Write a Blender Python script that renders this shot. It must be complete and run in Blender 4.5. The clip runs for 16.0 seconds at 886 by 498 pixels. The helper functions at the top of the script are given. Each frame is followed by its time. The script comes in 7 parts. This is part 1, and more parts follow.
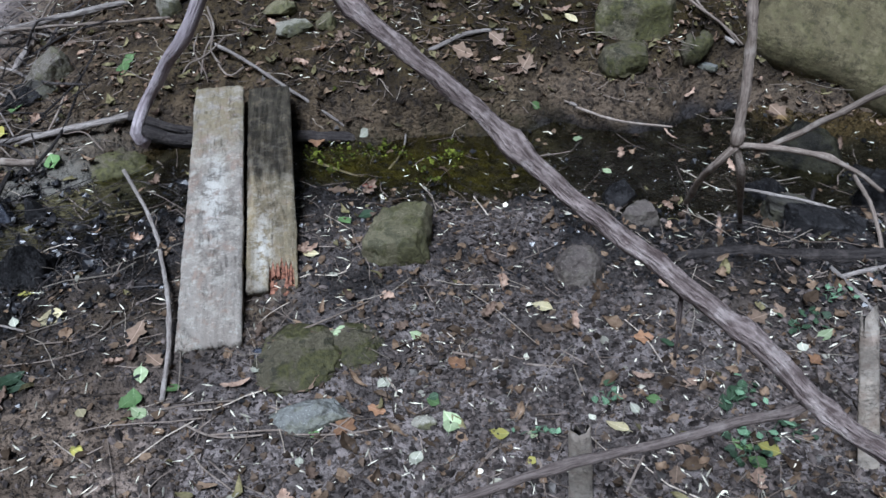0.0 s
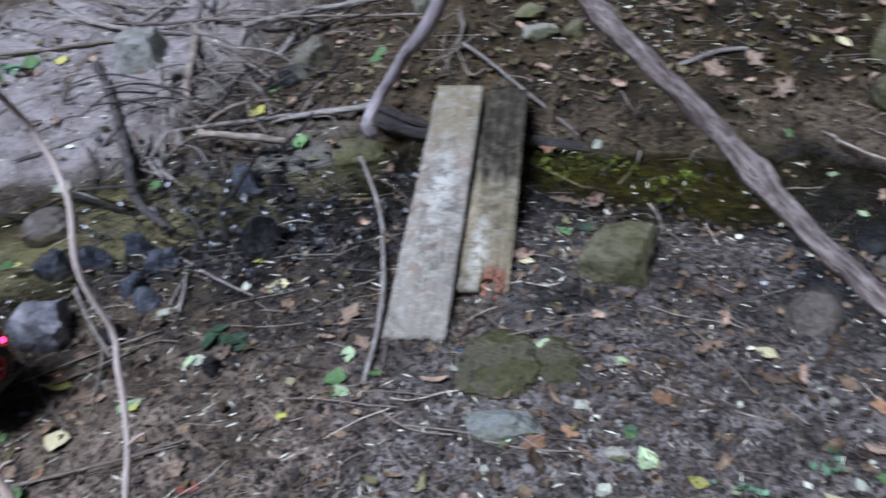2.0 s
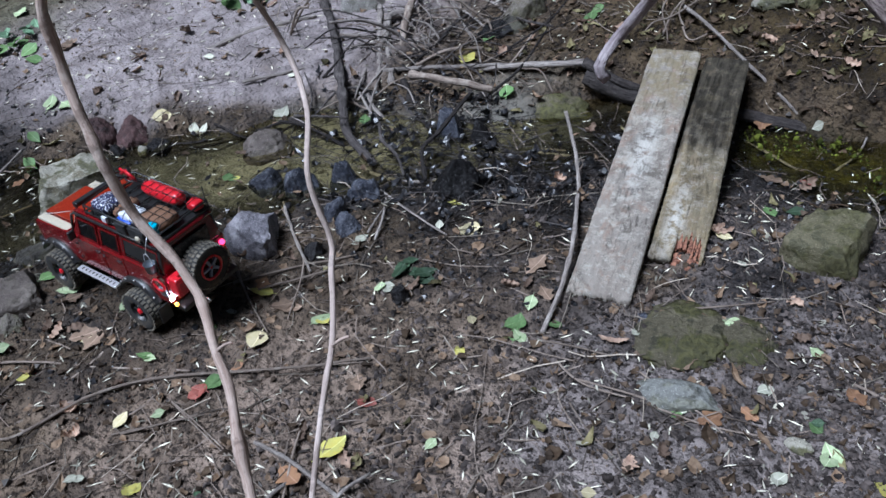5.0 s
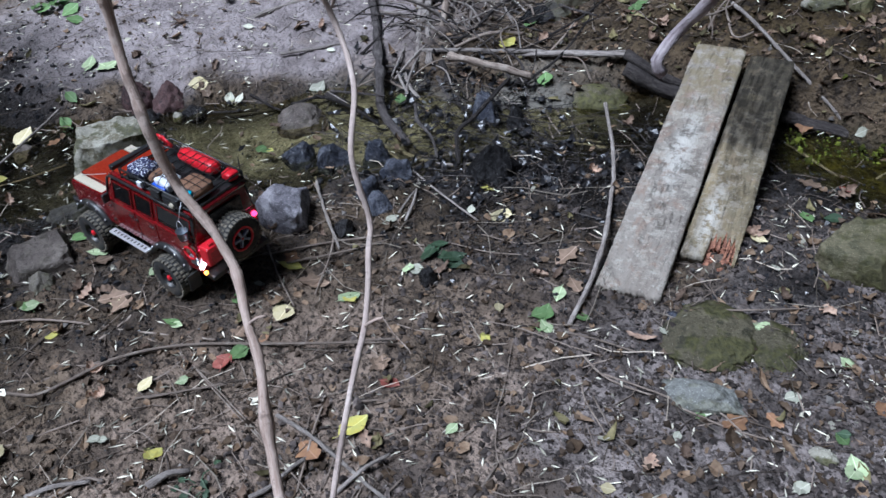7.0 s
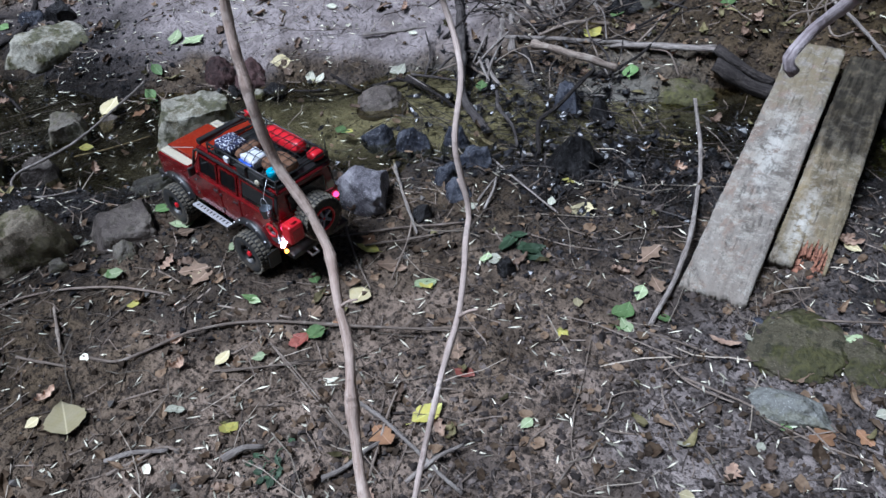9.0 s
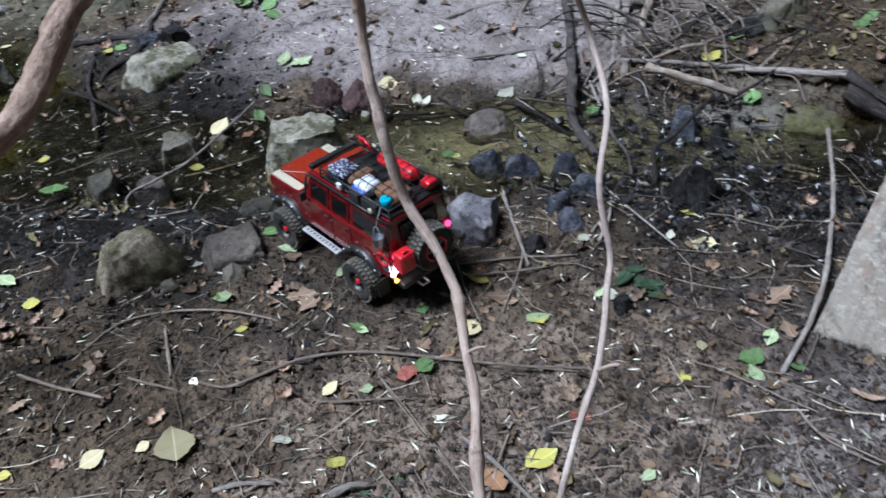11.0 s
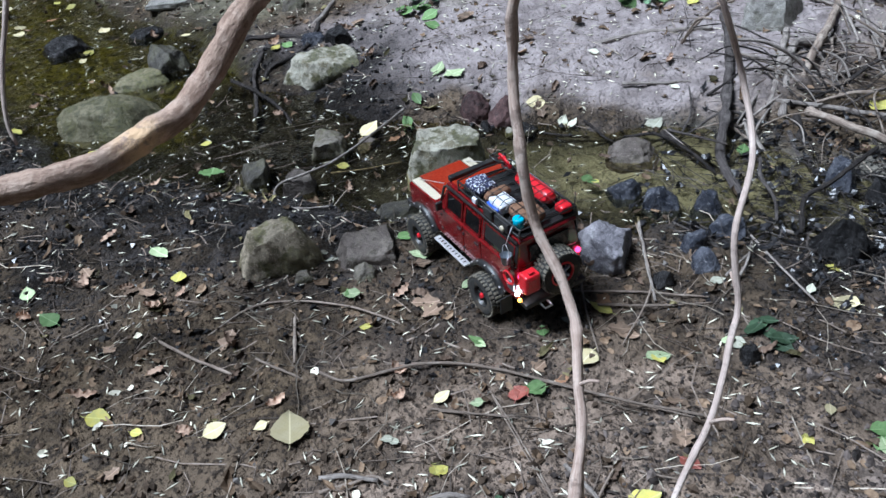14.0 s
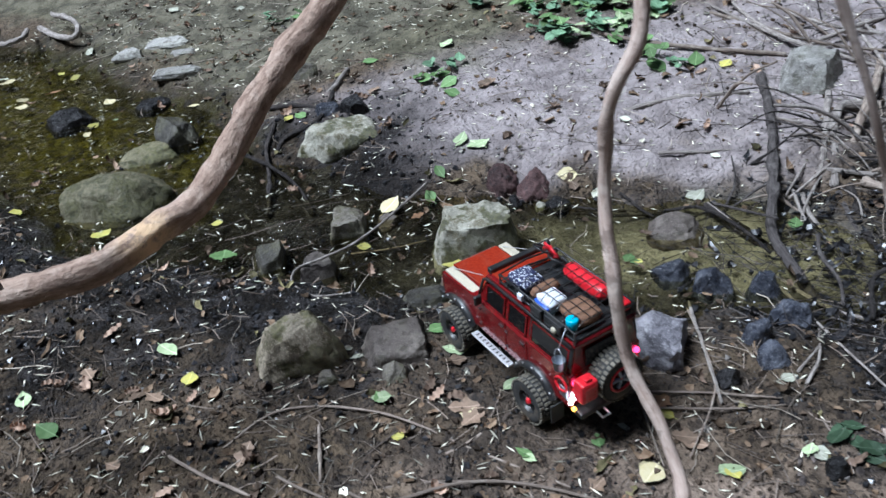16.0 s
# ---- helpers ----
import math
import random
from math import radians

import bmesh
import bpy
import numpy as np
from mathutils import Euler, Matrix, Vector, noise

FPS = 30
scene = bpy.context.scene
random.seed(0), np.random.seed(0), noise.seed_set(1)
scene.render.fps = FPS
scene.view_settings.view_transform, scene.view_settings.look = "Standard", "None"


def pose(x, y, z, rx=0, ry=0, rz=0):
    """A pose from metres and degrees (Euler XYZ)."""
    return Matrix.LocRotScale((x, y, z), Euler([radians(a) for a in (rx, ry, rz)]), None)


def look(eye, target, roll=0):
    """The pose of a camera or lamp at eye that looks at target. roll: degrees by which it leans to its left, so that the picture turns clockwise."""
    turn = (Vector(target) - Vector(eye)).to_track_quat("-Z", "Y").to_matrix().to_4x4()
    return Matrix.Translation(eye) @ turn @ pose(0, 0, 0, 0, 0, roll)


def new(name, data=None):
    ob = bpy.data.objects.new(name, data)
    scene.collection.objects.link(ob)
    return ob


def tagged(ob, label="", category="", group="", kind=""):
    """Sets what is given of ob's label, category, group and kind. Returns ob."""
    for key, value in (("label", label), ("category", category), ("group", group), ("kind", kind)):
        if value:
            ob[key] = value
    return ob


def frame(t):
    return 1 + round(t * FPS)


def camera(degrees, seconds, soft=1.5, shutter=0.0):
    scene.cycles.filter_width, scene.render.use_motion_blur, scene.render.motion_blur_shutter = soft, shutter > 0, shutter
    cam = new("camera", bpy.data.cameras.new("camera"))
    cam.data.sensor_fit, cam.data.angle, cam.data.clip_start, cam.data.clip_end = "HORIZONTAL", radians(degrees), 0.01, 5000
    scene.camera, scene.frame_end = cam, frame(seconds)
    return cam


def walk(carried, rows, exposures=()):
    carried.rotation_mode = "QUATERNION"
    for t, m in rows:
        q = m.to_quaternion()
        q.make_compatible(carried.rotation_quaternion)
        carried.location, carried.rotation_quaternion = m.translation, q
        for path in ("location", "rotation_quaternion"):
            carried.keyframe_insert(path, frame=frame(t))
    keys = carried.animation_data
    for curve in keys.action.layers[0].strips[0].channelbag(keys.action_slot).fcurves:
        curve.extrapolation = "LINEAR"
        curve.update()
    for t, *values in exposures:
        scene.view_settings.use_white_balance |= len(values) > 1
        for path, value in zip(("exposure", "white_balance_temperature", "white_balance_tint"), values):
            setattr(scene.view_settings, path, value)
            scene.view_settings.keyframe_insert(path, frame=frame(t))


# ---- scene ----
cam = camera(56.0, 16.0, shutter=0.4)
PATH = [
    (0, (0.01, 0.055, 1.485), (0.032, 1.621, 0.241), -0.8),
    (0.5, (-0.001, 0.062, 1.486), (-0.013, 1.632, 0.247), -1.3),
    (1, (-0.014, 0.068, 1.486), (-0.055, 1.638, 0.248), -1.4),
    (1.5, (-0.018, 0.073, 1.479), (-0.155, 1.64, 0.245), -2.2),
    (2, (0.014, 0.102, 1.464), (-0.483, 1.613, 0.251), -4.7),
    (2.5, (0.012, 0.105, 1.449), (-0.792, 1.499, 0.261), -8.3),
    (3, (-0.023, 0.075, 1.463), (-0.893, 1.414, 0.258), -8.9),
    (3.2, (-0.017, 0.083, 1.455), (-0.9, 1.411, 0.248), -8.6),
    (5.3, (-0.016, 0.048, 1.452), (-0.873, 1.337, 0.185), -5.9),
    (5.5, (-0.022, 0.049, 1.45), (-0.876, 1.328, 0.171), -5.4),
    (6, (-0.033, 0.049, 1.449), (-0.892, 1.316, 0.163), -4.1),
    (6.5, (-0.036, 0.045, 1.453), (-0.904, 1.308, 0.168), -3.7),
    (7, (-0.045, 0.045, 1.453), (-0.938, 1.297, 0.175), -4.1),
    (7.5, (-0.07, 0.042, 1.45), (-0.989, 1.273, 0.169), -4.4),
    (8, (-0.092, 0.039, 1.446), (-1.034, 1.24, 0.153), -4.3),
    (8.2, (-0.098, 0.031, 1.448), (-1.055, 1.215, 0.151), -4.2),
    (10.3, (-0.185, 0.022, 1.44), (-1.219, 1.152, 0.154), -5.1),
    (10.5, (-0.209, 0.014, 1.448), (-1.261, 1.13, 0.165), -5.5),
    (11, (-0.22, 0.041, 1.437), (-1.373, 1.09, 0.184), -7.1),
    (11.5, (-0.204, 0.067, 1.439), (-1.486, 0.984, 0.207), -7.2),
    (12, (-0.203, 0.061, 1.444), (-1.547, 0.905, 0.228), -8.4),
    (12.5, (-0.205, 0.054, 1.453), (-1.572, 0.877, 0.247), -8.3),
    (13, (-0.202, 0.05, 1.454), (-1.571, 0.878, 0.254), -7.6),
    (13.5, (-0.2, 0.049, 1.456), (-1.569, 0.877, 0.256), -7.2),
    (14, (-0.208, 0.042, 1.462), (-1.577, 0.87, 0.261), -7.0),
    (14.5, (-0.221, 0.04, 1.465), (-1.593, 0.871, 0.269), -6.8),
    (15, (-0.253, 0.076, 1.473), (-1.666, 0.947, 0.357), -6.7),
    (15.5, (-0.315, 0.109, 1.449), (-1.754, 0.973, 0.361), -7.2),
    (16, (-0.449, 0.106, 1.44), (-1.873, 0.977, 0.338), -7.8),
]
walk(cam, [(t, look(eye, target, roll)) for t, eye, target, roll in PATH], exposures=((0, 0.14, 5430, 9), (2.4, 0.13, 5290, 11), (3.2, 0.11, 5300, 11), (5.4, 0.13, 5430, 10), (8.2, 0.12, 5430, 10), (10.3, 0.06, 5450, 9), (10.8, 0.12, 5480, 8), (11.6, 0.46, 5500, 6), (16, 0.42, 5500, 6)))

# ---- world and light: soft overcast daylight under trees ----
world = bpy.data.worlds.new("sky")
scene.world = world
world.use_nodes = True
wn, wl = world.node_tree.nodes, world.node_tree.links
sky = wn.new("ShaderNodeTexSky")
sky.sky_type, sky.sun_disc = "NISHITA", False
sky.sun_elevation, sky.sun_rotation = radians(64), radians(-152)
sky.air_density, sky.dust_density, sky.ozone_density = 1.0, 3.0, 1.0
wl.new(sky.outputs[0], wn["Background"].inputs["Color"])
wn["Background"].inputs["Strength"].default_value = 0.020
sun_data = bpy.data.lights.new("sun", "SUN")
sun_data.energy, sun_data.angle, sun_data.color = 5.0, radians(24), (0.955, 0.970, 1.0)
sun = new("sun", sun_data)
sun.matrix_world = look((-2.2, -0.9, 5.8), (-0.9, 1.6, 0))

# ---- materials ----
MATS = {}


class Nodes:
    """A short way to write a node material."""

    def __init__(self, name):
        self.mat = bpy.data.materials.new(name)
        self.mat.use_nodes = True
        self.t = self.mat.node_tree
        self.bsdf = self.t.nodes["Principled BSDF"]
        MATS[name] = self.mat

    def put(self, socket, value):
        if isinstance(value, bpy.types.NodeSocket):
            self.t.links.new(value, socket)
        elif isinstance(value, (tuple, list)) and len(value) == 3 and socket.type == "RGBA":
            socket.default_value = (*value, 1)
        else:
            socket.default_value = value

    def coords(self, stretch=(1, 1, 1), world_space=False):
        m = self.t.nodes.new("ShaderNodeMapping")
        if world_space:
            self.t.links.new(self.t.nodes.new("ShaderNodeNewGeometry").outputs["Position"], m.inputs[0])
        else:
            self.t.links.new(self.t.nodes.new("ShaderNodeTexCoord").outputs["Object"], m.inputs[0])
        m.inputs["Scale"].default_value = stretch
        return m.outputs[0]

    def noise(self, vec, scale, detail=4.0, rough=0.6, twist=0.0):
        n = self.t.nodes.new("ShaderNodeTexNoise")
        self.t.links.new(vec, n.inputs["Vector"])
        n.inputs["Scale"].default_value, n.inputs["Detail"].default_value, n.inputs["Roughness"].default_value = scale, detail, rough
        n.inputs["Distortion"].default_value = twist
        return n.outputs["Fac"]

    def cells(self, vec, scale, feature="F1"):
        n = self.t.nodes.new("ShaderNodeTexVoronoi")
        n.feature = feature
        self.t.links.new(vec, n.inputs["Vector"])
        n.inputs["Scale"].default_value = scale
        return n.outputs["Distance"]

    def span(self, fac, a, b, lo=0.0, hi=1.0):
        n = self.t.nodes.new("ShaderNodeMapRange")
        n.interpolation_type = "SMOOTHSTEP"
        self.t.links.new(fac, n.inputs[0])
        for i, v in zip((1, 2, 3, 4), (a, b, lo, hi)):
            n.inputs[i].default_value = v
        return n.outputs[0]

    def mix(self, fac, a, b, kind="MIX"):
        n = self.t.nodes.new("ShaderNodeMix")
        n.data_type, n.blend_type = "RGBA", kind
        self.put(n.inputs[0], fac)
        self.put(n.inputs[6], a)
        self.put(n.inputs[7], b)
        return n.outputs[2]

    def math(self, op, a, b):
        n = self.t.nodes.new("ShaderNodeMath")
        n.operation = op
        self.put(n.inputs[0], a)
        self.put(n.inputs[1], b)
        return n.outputs[0]

    def attribute(self, name):
        n = self.t.nodes.new("ShaderNodeAttribute")
        n.attribute_name = name
        return n.outputs["Fac"]

    def random(self, island=False):
        if island:
            return self.t.nodes.new("ShaderNodeNewGeometry").outputs["Random Per Island"]
        return self.t.nodes.new("ShaderNodeObjectInfo").outputs["Random"]

    def up(self):
        n = self.t.nodes.new("ShaderNodeSeparateXYZ")
        self.t.links.new(self.t.nodes.new("ShaderNodeNewGeometry").outputs["Normal"], n.inputs[0])
        return n.outputs[2]

    def done(self, colour, rough=0.7, height=None, bump=0.4, depth=0.004, metal=0.0, coat=0.0):
        self.put(self.bsdf.inputs["Base Color"], colour)
        self.put(self.bsdf.inputs["Roughness"], rough)
        self.put(self.bsdf.inputs["Metallic"], metal)
        self.put(self.bsdf.inputs["Coat Weight"], coat)
        if height is not None:
            b = self.t.nodes.new("ShaderNodeBump")
            b.inputs["Strength"].default_value, b.inputs["Distance"].default_value = bump, depth
            self.t.links.new(height, b.inputs["Height"])
            self.t.links.new(b.outputs[0], self.bsdf.inputs["Normal"])
        return self.mat


def ground_material():
    n = Nodes("ground")
    v = n.coords(world_space=True)
    big, mid, fine, grit = n.noise(v, 1.6), n.noise(v, 9, 5), n.noise(v, 60, 4), n.noise(v, 240, 2)
    clods = n.cells(v, 75)
    blot = n.noise(v, 26, 4, .65)
    c = n.mix(n.span(mid, .4, .6), (.158, .116, .075), (.050, .037, .0235))
    c = n.mix(n.span(big, .4, .62, 0, .8), c, (.175, .132, .095))
    # dry mud, its pale colour also standing in for brighter light
    c = n.mix(n.attribute("dry"), c, n.mix(n.span(mid, .35, .65), (.405, .312, .248), (.142, .108, .085)))
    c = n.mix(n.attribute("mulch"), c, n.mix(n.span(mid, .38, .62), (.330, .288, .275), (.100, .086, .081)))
    # bank soil nearly black: tree shade is put into its colour
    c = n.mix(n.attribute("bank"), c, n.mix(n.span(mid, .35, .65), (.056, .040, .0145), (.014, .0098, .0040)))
    c = n.mix(n.span(blot, .52, .60, 0, .6), c, (.034, .028, .025))
    c = n.mix(n.span(fine, .51, .63, 0, .8), c, (.017, .0135, .012))
    c = n.mix(n.span(grit, .64, .76, 0, .5), c, (.26, .235, .205))
    silt = n.mix(n.span(mid, .35, .7), (.470, .412, .408), (.270, .232, .228))
    silt = n.mix(n.span(blot, .5, .66, 0, .4), silt, (.15, .125, .122))
    c = n.mix(n.math("MULTIPLY", n.attribute("flat"), .9), c, silt)
    c = n.mix(n.attribute("drab"), c, n.mix(n.span(mid, .38, .64), (.205, .190, .130), (.085, .080, .054)))
    soak = n.mix(n.span(fine, .35, .65), (.017, .0148, .0135), (.005, .0045, .0043))
    soak = n.mix(n.span(mid, .48, .60, 0, .8), soak, (.052, .047, .047))
    c = n.mix(n.attribute("wet"), c, soak)
    c = n.mix(n.attribute("algae"), c, n.mix(n.span(blot, .38, .62), (.028, .024, .006), (.125, .110, .018)))
    c = n.mix(n.math("MULTIPLY", n.attribute("sand"), .95), c, n.mix(n.span(mid, .4, .62), (.44, .412, .350), (.26, .243, .205)))
    rough = n.math("SUBTRACT", n.span(fine, .3, .7, .62, .9), n.math("MULTIPLY", n.attribute("wet"), .44))
    h = n.math("ADD", n.math("MULTIPLY", fine, 1.0), n.math("ADD", n.math("MULTIPLY", grit, .5), n.math("MULTIPLY", blot, 1.2)))
    h = n.math("SUBTRACT", h, n.math("MULTIPLY", clods, .6))
    n.done(c, rough, h, 1.0, .013)
    n.put(n.bsdf.inputs["Specular IOR Level"], n.span(n.attribute("wet"), 0, 1, .12, .17))


def stone_material(name, a, b, c=None, rough=.75, moss=0.0, white=0.0, shine=.3):
    n = Nodes(name)
    v = n.coords()
    mid, fine, grit = n.noise(v, 16, 5), n.noise(v, 70, 5), n.noise(v, 300, 2)
    col = n.mix(n.span(mid, .4, .6), a, b)
    if c:
        col = n.mix(n.span(n.noise(v, 24, 5), .5, .6, 0, .9), col, c)
    col = n.mix(n.span(fine, .54, .70, 0, .5), col, tuple(x * .35 for x in a))
    col = n.mix(n.span(grit, .58, .7, 0, .6), col, tuple(min(1, x * 1.9 + .03) for x in b))
    if white:
        col = n.mix(n.span(n.noise(v, 40, 2), .62, .7, 0, white), col, (.42, .42, .40))
    col = n.mix(n.span(n.noise(v, 9, 6, .7), .5, .62, 0, .6), col, tuple(min(1, x * 1.5 + .01) for x in b))
    col = n.mix(n.span(n.noise(v, 30, 6, .7), .56, .66, 0, .45), col, tuple(x * .3 for x in a))
    if moss:
        m = n.math("MULTIPLY", n.span(n.noise(v, 8, 7, .65), .46, .54), moss)
        col = n.mix(m, col, n.mix(n.span(fine, .35, .65), (.034, .034, .011), (.084, .082, .026)))
    tone = n.span(n.random(), 0, 1, .75, 1.25)
    col = n.mix(1.0, col, tone, "MULTIPLY")
    r = n.span(fine, .3, .7, max(rough - .18, .18), rough)
    n.done(col, r, n.math("ADD", n.math("ADD", fine, n.math("MULTIPLY", grit, .5)), n.math("MULTIPLY", mid, 2.0)), 1.0, .006)
    n.bsdf.inputs["Specular IOR Level"].default_value = shine


def bark_material(name, a, b, pale, ridge=1.0, pale_patch=0.0, depth=.007, scab=0.0):
    n = Nodes(name)
    v = n.coords((1, 1, 1))
    at = n.t.nodes.new("ShaderNodeAttribute")
    at.attribute_name = "grain"
    g = at.outputs["Vector"]
    line, mid, fine = n.noise(g, 1.0, 5, .65), n.noise(v, 22, 4), n.noise(v, 120, 4)
    c = n.mix(n.span(line, .35, .65), a, b)
    c = n.mix(n.span(mid, .5, .7, 0, .7), c, pale)
    c = n.mix(n.span(fine, .55, .75, 0, .5), c, tuple(x * .4 for x in a))
    if scab:
        c = n.mix(n.span(n.noise(v, 17, 5, .7), .55, .62, 0, scab), c, tuple(x * .42 for x in a))
    if pale_patch:
        c = n.mix(n.math("MULTIPLY", n.attribute("pale_patch"), n.span(n.noise(v, 26, 6, .7), .36, .52, 0, pale_patch)), c, (.86, .60, .36))
    c = n.mix(1.0, c, n.span(n.random(), 0, 1, .8, 1.2), "MULTIPLY")
    n.done(c, n.span(fine, .3, .7, .7, .92), n.math("ADD", n.math("MULTIPLY", line, 2.0 * ridge), fine), 1.0, depth)
    n.bsdf.inputs["Specular IOR Level"].default_value = .2


def plain(name, a, b=None, rough=.5, metal=0.0, scale=60, bump=.1, coat=0.0, dirt=0.0):
    n = Nodes(name)
    v = n.coords()
    f = n.noise(v, scale, 4)
    c = n.mix(n.span(f, .35, .65), a, b or tuple(x * .8 for x in a))
    if dirt:
        c = n.mix(n.span(n.noise(v, 25, 5), .5, .72, 0, dirt), c, (.16, .125, .085))
    n.done(c, n.span(f, .3, .7, max(rough - .08, .03), rough), f, bump, .001, metal, coat)


def leaf_material(name, a, b, rough=.6, island=False):
    n = Nodes(name)
    v = n.coords()
    f, m = (n.noise(v, 220, 3), n.noise(v, 50, 3)) if island else (n.noise(v, 14, 4), n.noise(v, 3.5, 3))
    c = n.mix(n.span(m, .3, .7), a, b)
    c = n.mix(n.span(f, .6, .75, 0, .5), c, tuple(x * .4 for x in a))
    if not island:
        sep = n.t.nodes.new("ShaderNodeSeparateXYZ")
        n.t.links.new(v, sep.inputs[0])
        rib = n.math("ABSOLUTE", sep.outputs[1], 0.0)
        side = n.math("ABSOLUTE", n.math("SINE", n.math("MULTIPLY", n.math("ADD", sep.outputs[0], n.math("MULTIPLY", rib, -.8)), 30.0), 0.0), 0.0)
        c = n.mix(n.span(rib, .008, .022, .7, 0), c, tuple(min(1, x * 1.6 + .05) for x in b))
        c = n.mix(n.span(side, .0, .22, .45, 0), c, tuple(x * .7 for x in a))
    c = n.mix(1.0, c, n.span(n.random(island), 0, 1, *((.35, 1.6) if island else (.6, 1.3))), "MULTIPLY")
    n.done(c, rough, f, .3, .001)
    n.bsdf.inputs["Specular IOR Level"].default_value = .5 if rough < .5 else .12 if island else .25
    n.bsdf.inputs["Subsurface Weight"].default_value = 0.0


def wood_material(name, a, b, grey, lichen, warm, far_end, swirl=.0):
    """Old sawn wood: worn grain, blotches, crusts of lichen, splits and pits."""
    n = Nodes(name)
    v, o, soft = n.coords((6, .6, 6)), n.coords(), n.coords((1.3, .85, 1.3))
    line, fine = n.noise(v, 4, 5, .6, .9 + swirl), n.noise(v, 20, 5, .65, .5 + swirl)
    c = n.mix(n.span(line, .32, .68, .1, .9), a, b)
    c = n.mix(n.span(n.noise(soft, 4, 6, .7), .40, .58, 0, .85), c, grey)
    c = n.mix(n.span(n.noise(soft, 9, 7, .75, .6), .50, .58, 0, warm), c, (.30, .215, .165))
    c = n.mix(n.span(fine, .60, .74, 0, .18), c, tuple(x * .4 for x in a))
    c = n.mix(n.span(n.noise(soft, 13, 8, .78), .54, .62, 0, .5), c, tuple(x * .45 for x in grey))
    c = n.mix(n.span(n.noise(soft, 3.2, 7, .72), .47, .60, 0, .6), c, tuple(x * .42 for x in a))
    c = n.mix(n.span(n.noise(o, 12, 9, .78), .50, .56, 0, lichen), c, (.44, .405, .345))
    c = n.mix(n.span(n.noise(o, 34, 7, .72), .54, .60, 0, lichen * .9), c, (.50, .47, .41))
    c = n.mix(n.span(n.noise(o, 90, 4, .7), .58, .66, 0, .45), c, tuple(x * .3 for x in grey))
    c = n.mix(n.math("MULTIPLY", n.span(n.attribute("far"), .55, .85, 0, .85), n.span(n.noise(o, 22, 6, .7), .36, .56)), c, far_end)
    c = n.mix(n.math("MULTIPLY", n.attribute("stain"), n.span(n.noise(o, 24, 8, .78), .42, .52, 0, .95)), c, (.60, .575, .52))
    c = n.mix(n.math("MULTIPLY", n.attribute("damp"), n.span(n.noise(o, 26, 7, .75), .3, .6, .55, 1.0)), c, n.mix(n.span(line, .42, .58), (.016, .0135, .010), (.052, .044, .033)))
    crack = n.noise(n.coords((2.4, .22, 2.4)), 9, 6, .6, .4)
    crack = n.math("MULTIPLY", n.span(n.math("ABSOLUTE", n.math("SUBTRACT", crack, .5), 0.0), .0, .016, 1, 0), n.span(n.noise(o, 9, 3), .46, .54))
    chip = n.span(n.cells(n.coords((1.0, .6, 1.0)), 55), .0, .16, 1, 0)
    chip = n.math("MULTIPLY", chip, n.span(n.noise(o, 14, 4), .5, .6))
    c = n.mix(n.math("MULTIPLY", crack, .38), c, tuple(x * .18 for x in a))
    c = n.mix(n.math("MULTIPLY", chip, .2), c, tuple(x * .25 for x in a))
    grain = n.math("ADD", n.math("MULTIPLY", line, .5), n.math("MULTIPLY", fine, .4))
    grain = n.math("SUBTRACT", n.math("ADD", grain, n.math("MULTIPLY", n.noise(o, 40, 7, .75), 1.7)), n.math("MULTIPLY", n.math("ADD", crack, chip), .35))
    n.done(c, n.span(fine, .3, .7, .72, .92), grain, 1.0, .005)
    n.bsdf.inputs["Specular IOR Level"].default_value = .2


ground_material()
stone_material("greenstone", (.135, .120, .070), (.210, .188, .118), (.090, .086, .050), moss=.75)
stone_material("palegrey", (.15, .152, .14), (.235, .238, .222), (.10, .10, .088), moss=.45)
stone_material("mossstone", (.085, .074, .046), (.155, .136, .088), (.034, .032, .019), moss=.85)
stone_material("palestone", (.30, .282, .228), (.44, .42, .345), (.17, .15, .095), moss=.85)
stone_material("whitestone", (.30, .285, .262), (.42, .405, .375), (.19, .178, .155), moss=.3)
stone_material("tanstone", (.19, .160, .118), (.32, .272, .205), (.095, .080, .050), moss=.7)
stone_material("greystone", (.125, .110, .090), (.20, .18, .15), (.10, .085, .06), moss=.5)
stone_material("violetstone", (.130, .122, .137), (.24, .228, .245), (.07, .066, .075), white=.3)
stone_material("darkstone", (.040, .036, .030), (.082, .075, .062), None, rough=.55, moss=.3)
stone_material("blackstone", (.011, .0105, .011), (.025, .0235, .024), None, rough=.4, shine=.14)
# wet boulder made nearly black, with tree shade put into its colour
stone_material("blackmoss", (.009, .0085, .007), (.020, .0185, .014), None, rough=.55, moss=.12, shine=.08)
# dark wet stone, its blue lifted to paint in mirrored sky
stone_material("bluestone", (.034, .037, .049), (.080, .084, .102), None, rough=.34, white=.15)
stone_material("brownstone", (.095, .078, .068), (.14, .118, .105), (.06, .05, .042), moss=.15)
stone_material("redstone", (.050, .027, .026), (.105, .058, .055), (.022, .016, .016), rough=.8)
stone_material("concrete", (.098, .082, .042), (.135, .114, .062), (.062, .052, .027), rough=.9, moss=.3)
stone_material("brickclay", (.04, .036, .034), (.065, .058, .054), (.03, .028, .026), rough=.7)
bark_material("bark", (.110, .080, .073), (.39, .318, .295), (.60, .515, .48), 2.2)
bark_material("limbbark", (.110, .086, .077), (.245, .200, .180), (.38, .325, .295), .9, depth=.003)
bark_material("violetbark", (.33, .275, .285), (.55, .48, .50), (.66, .59, .60), 1.2, depth=.003)
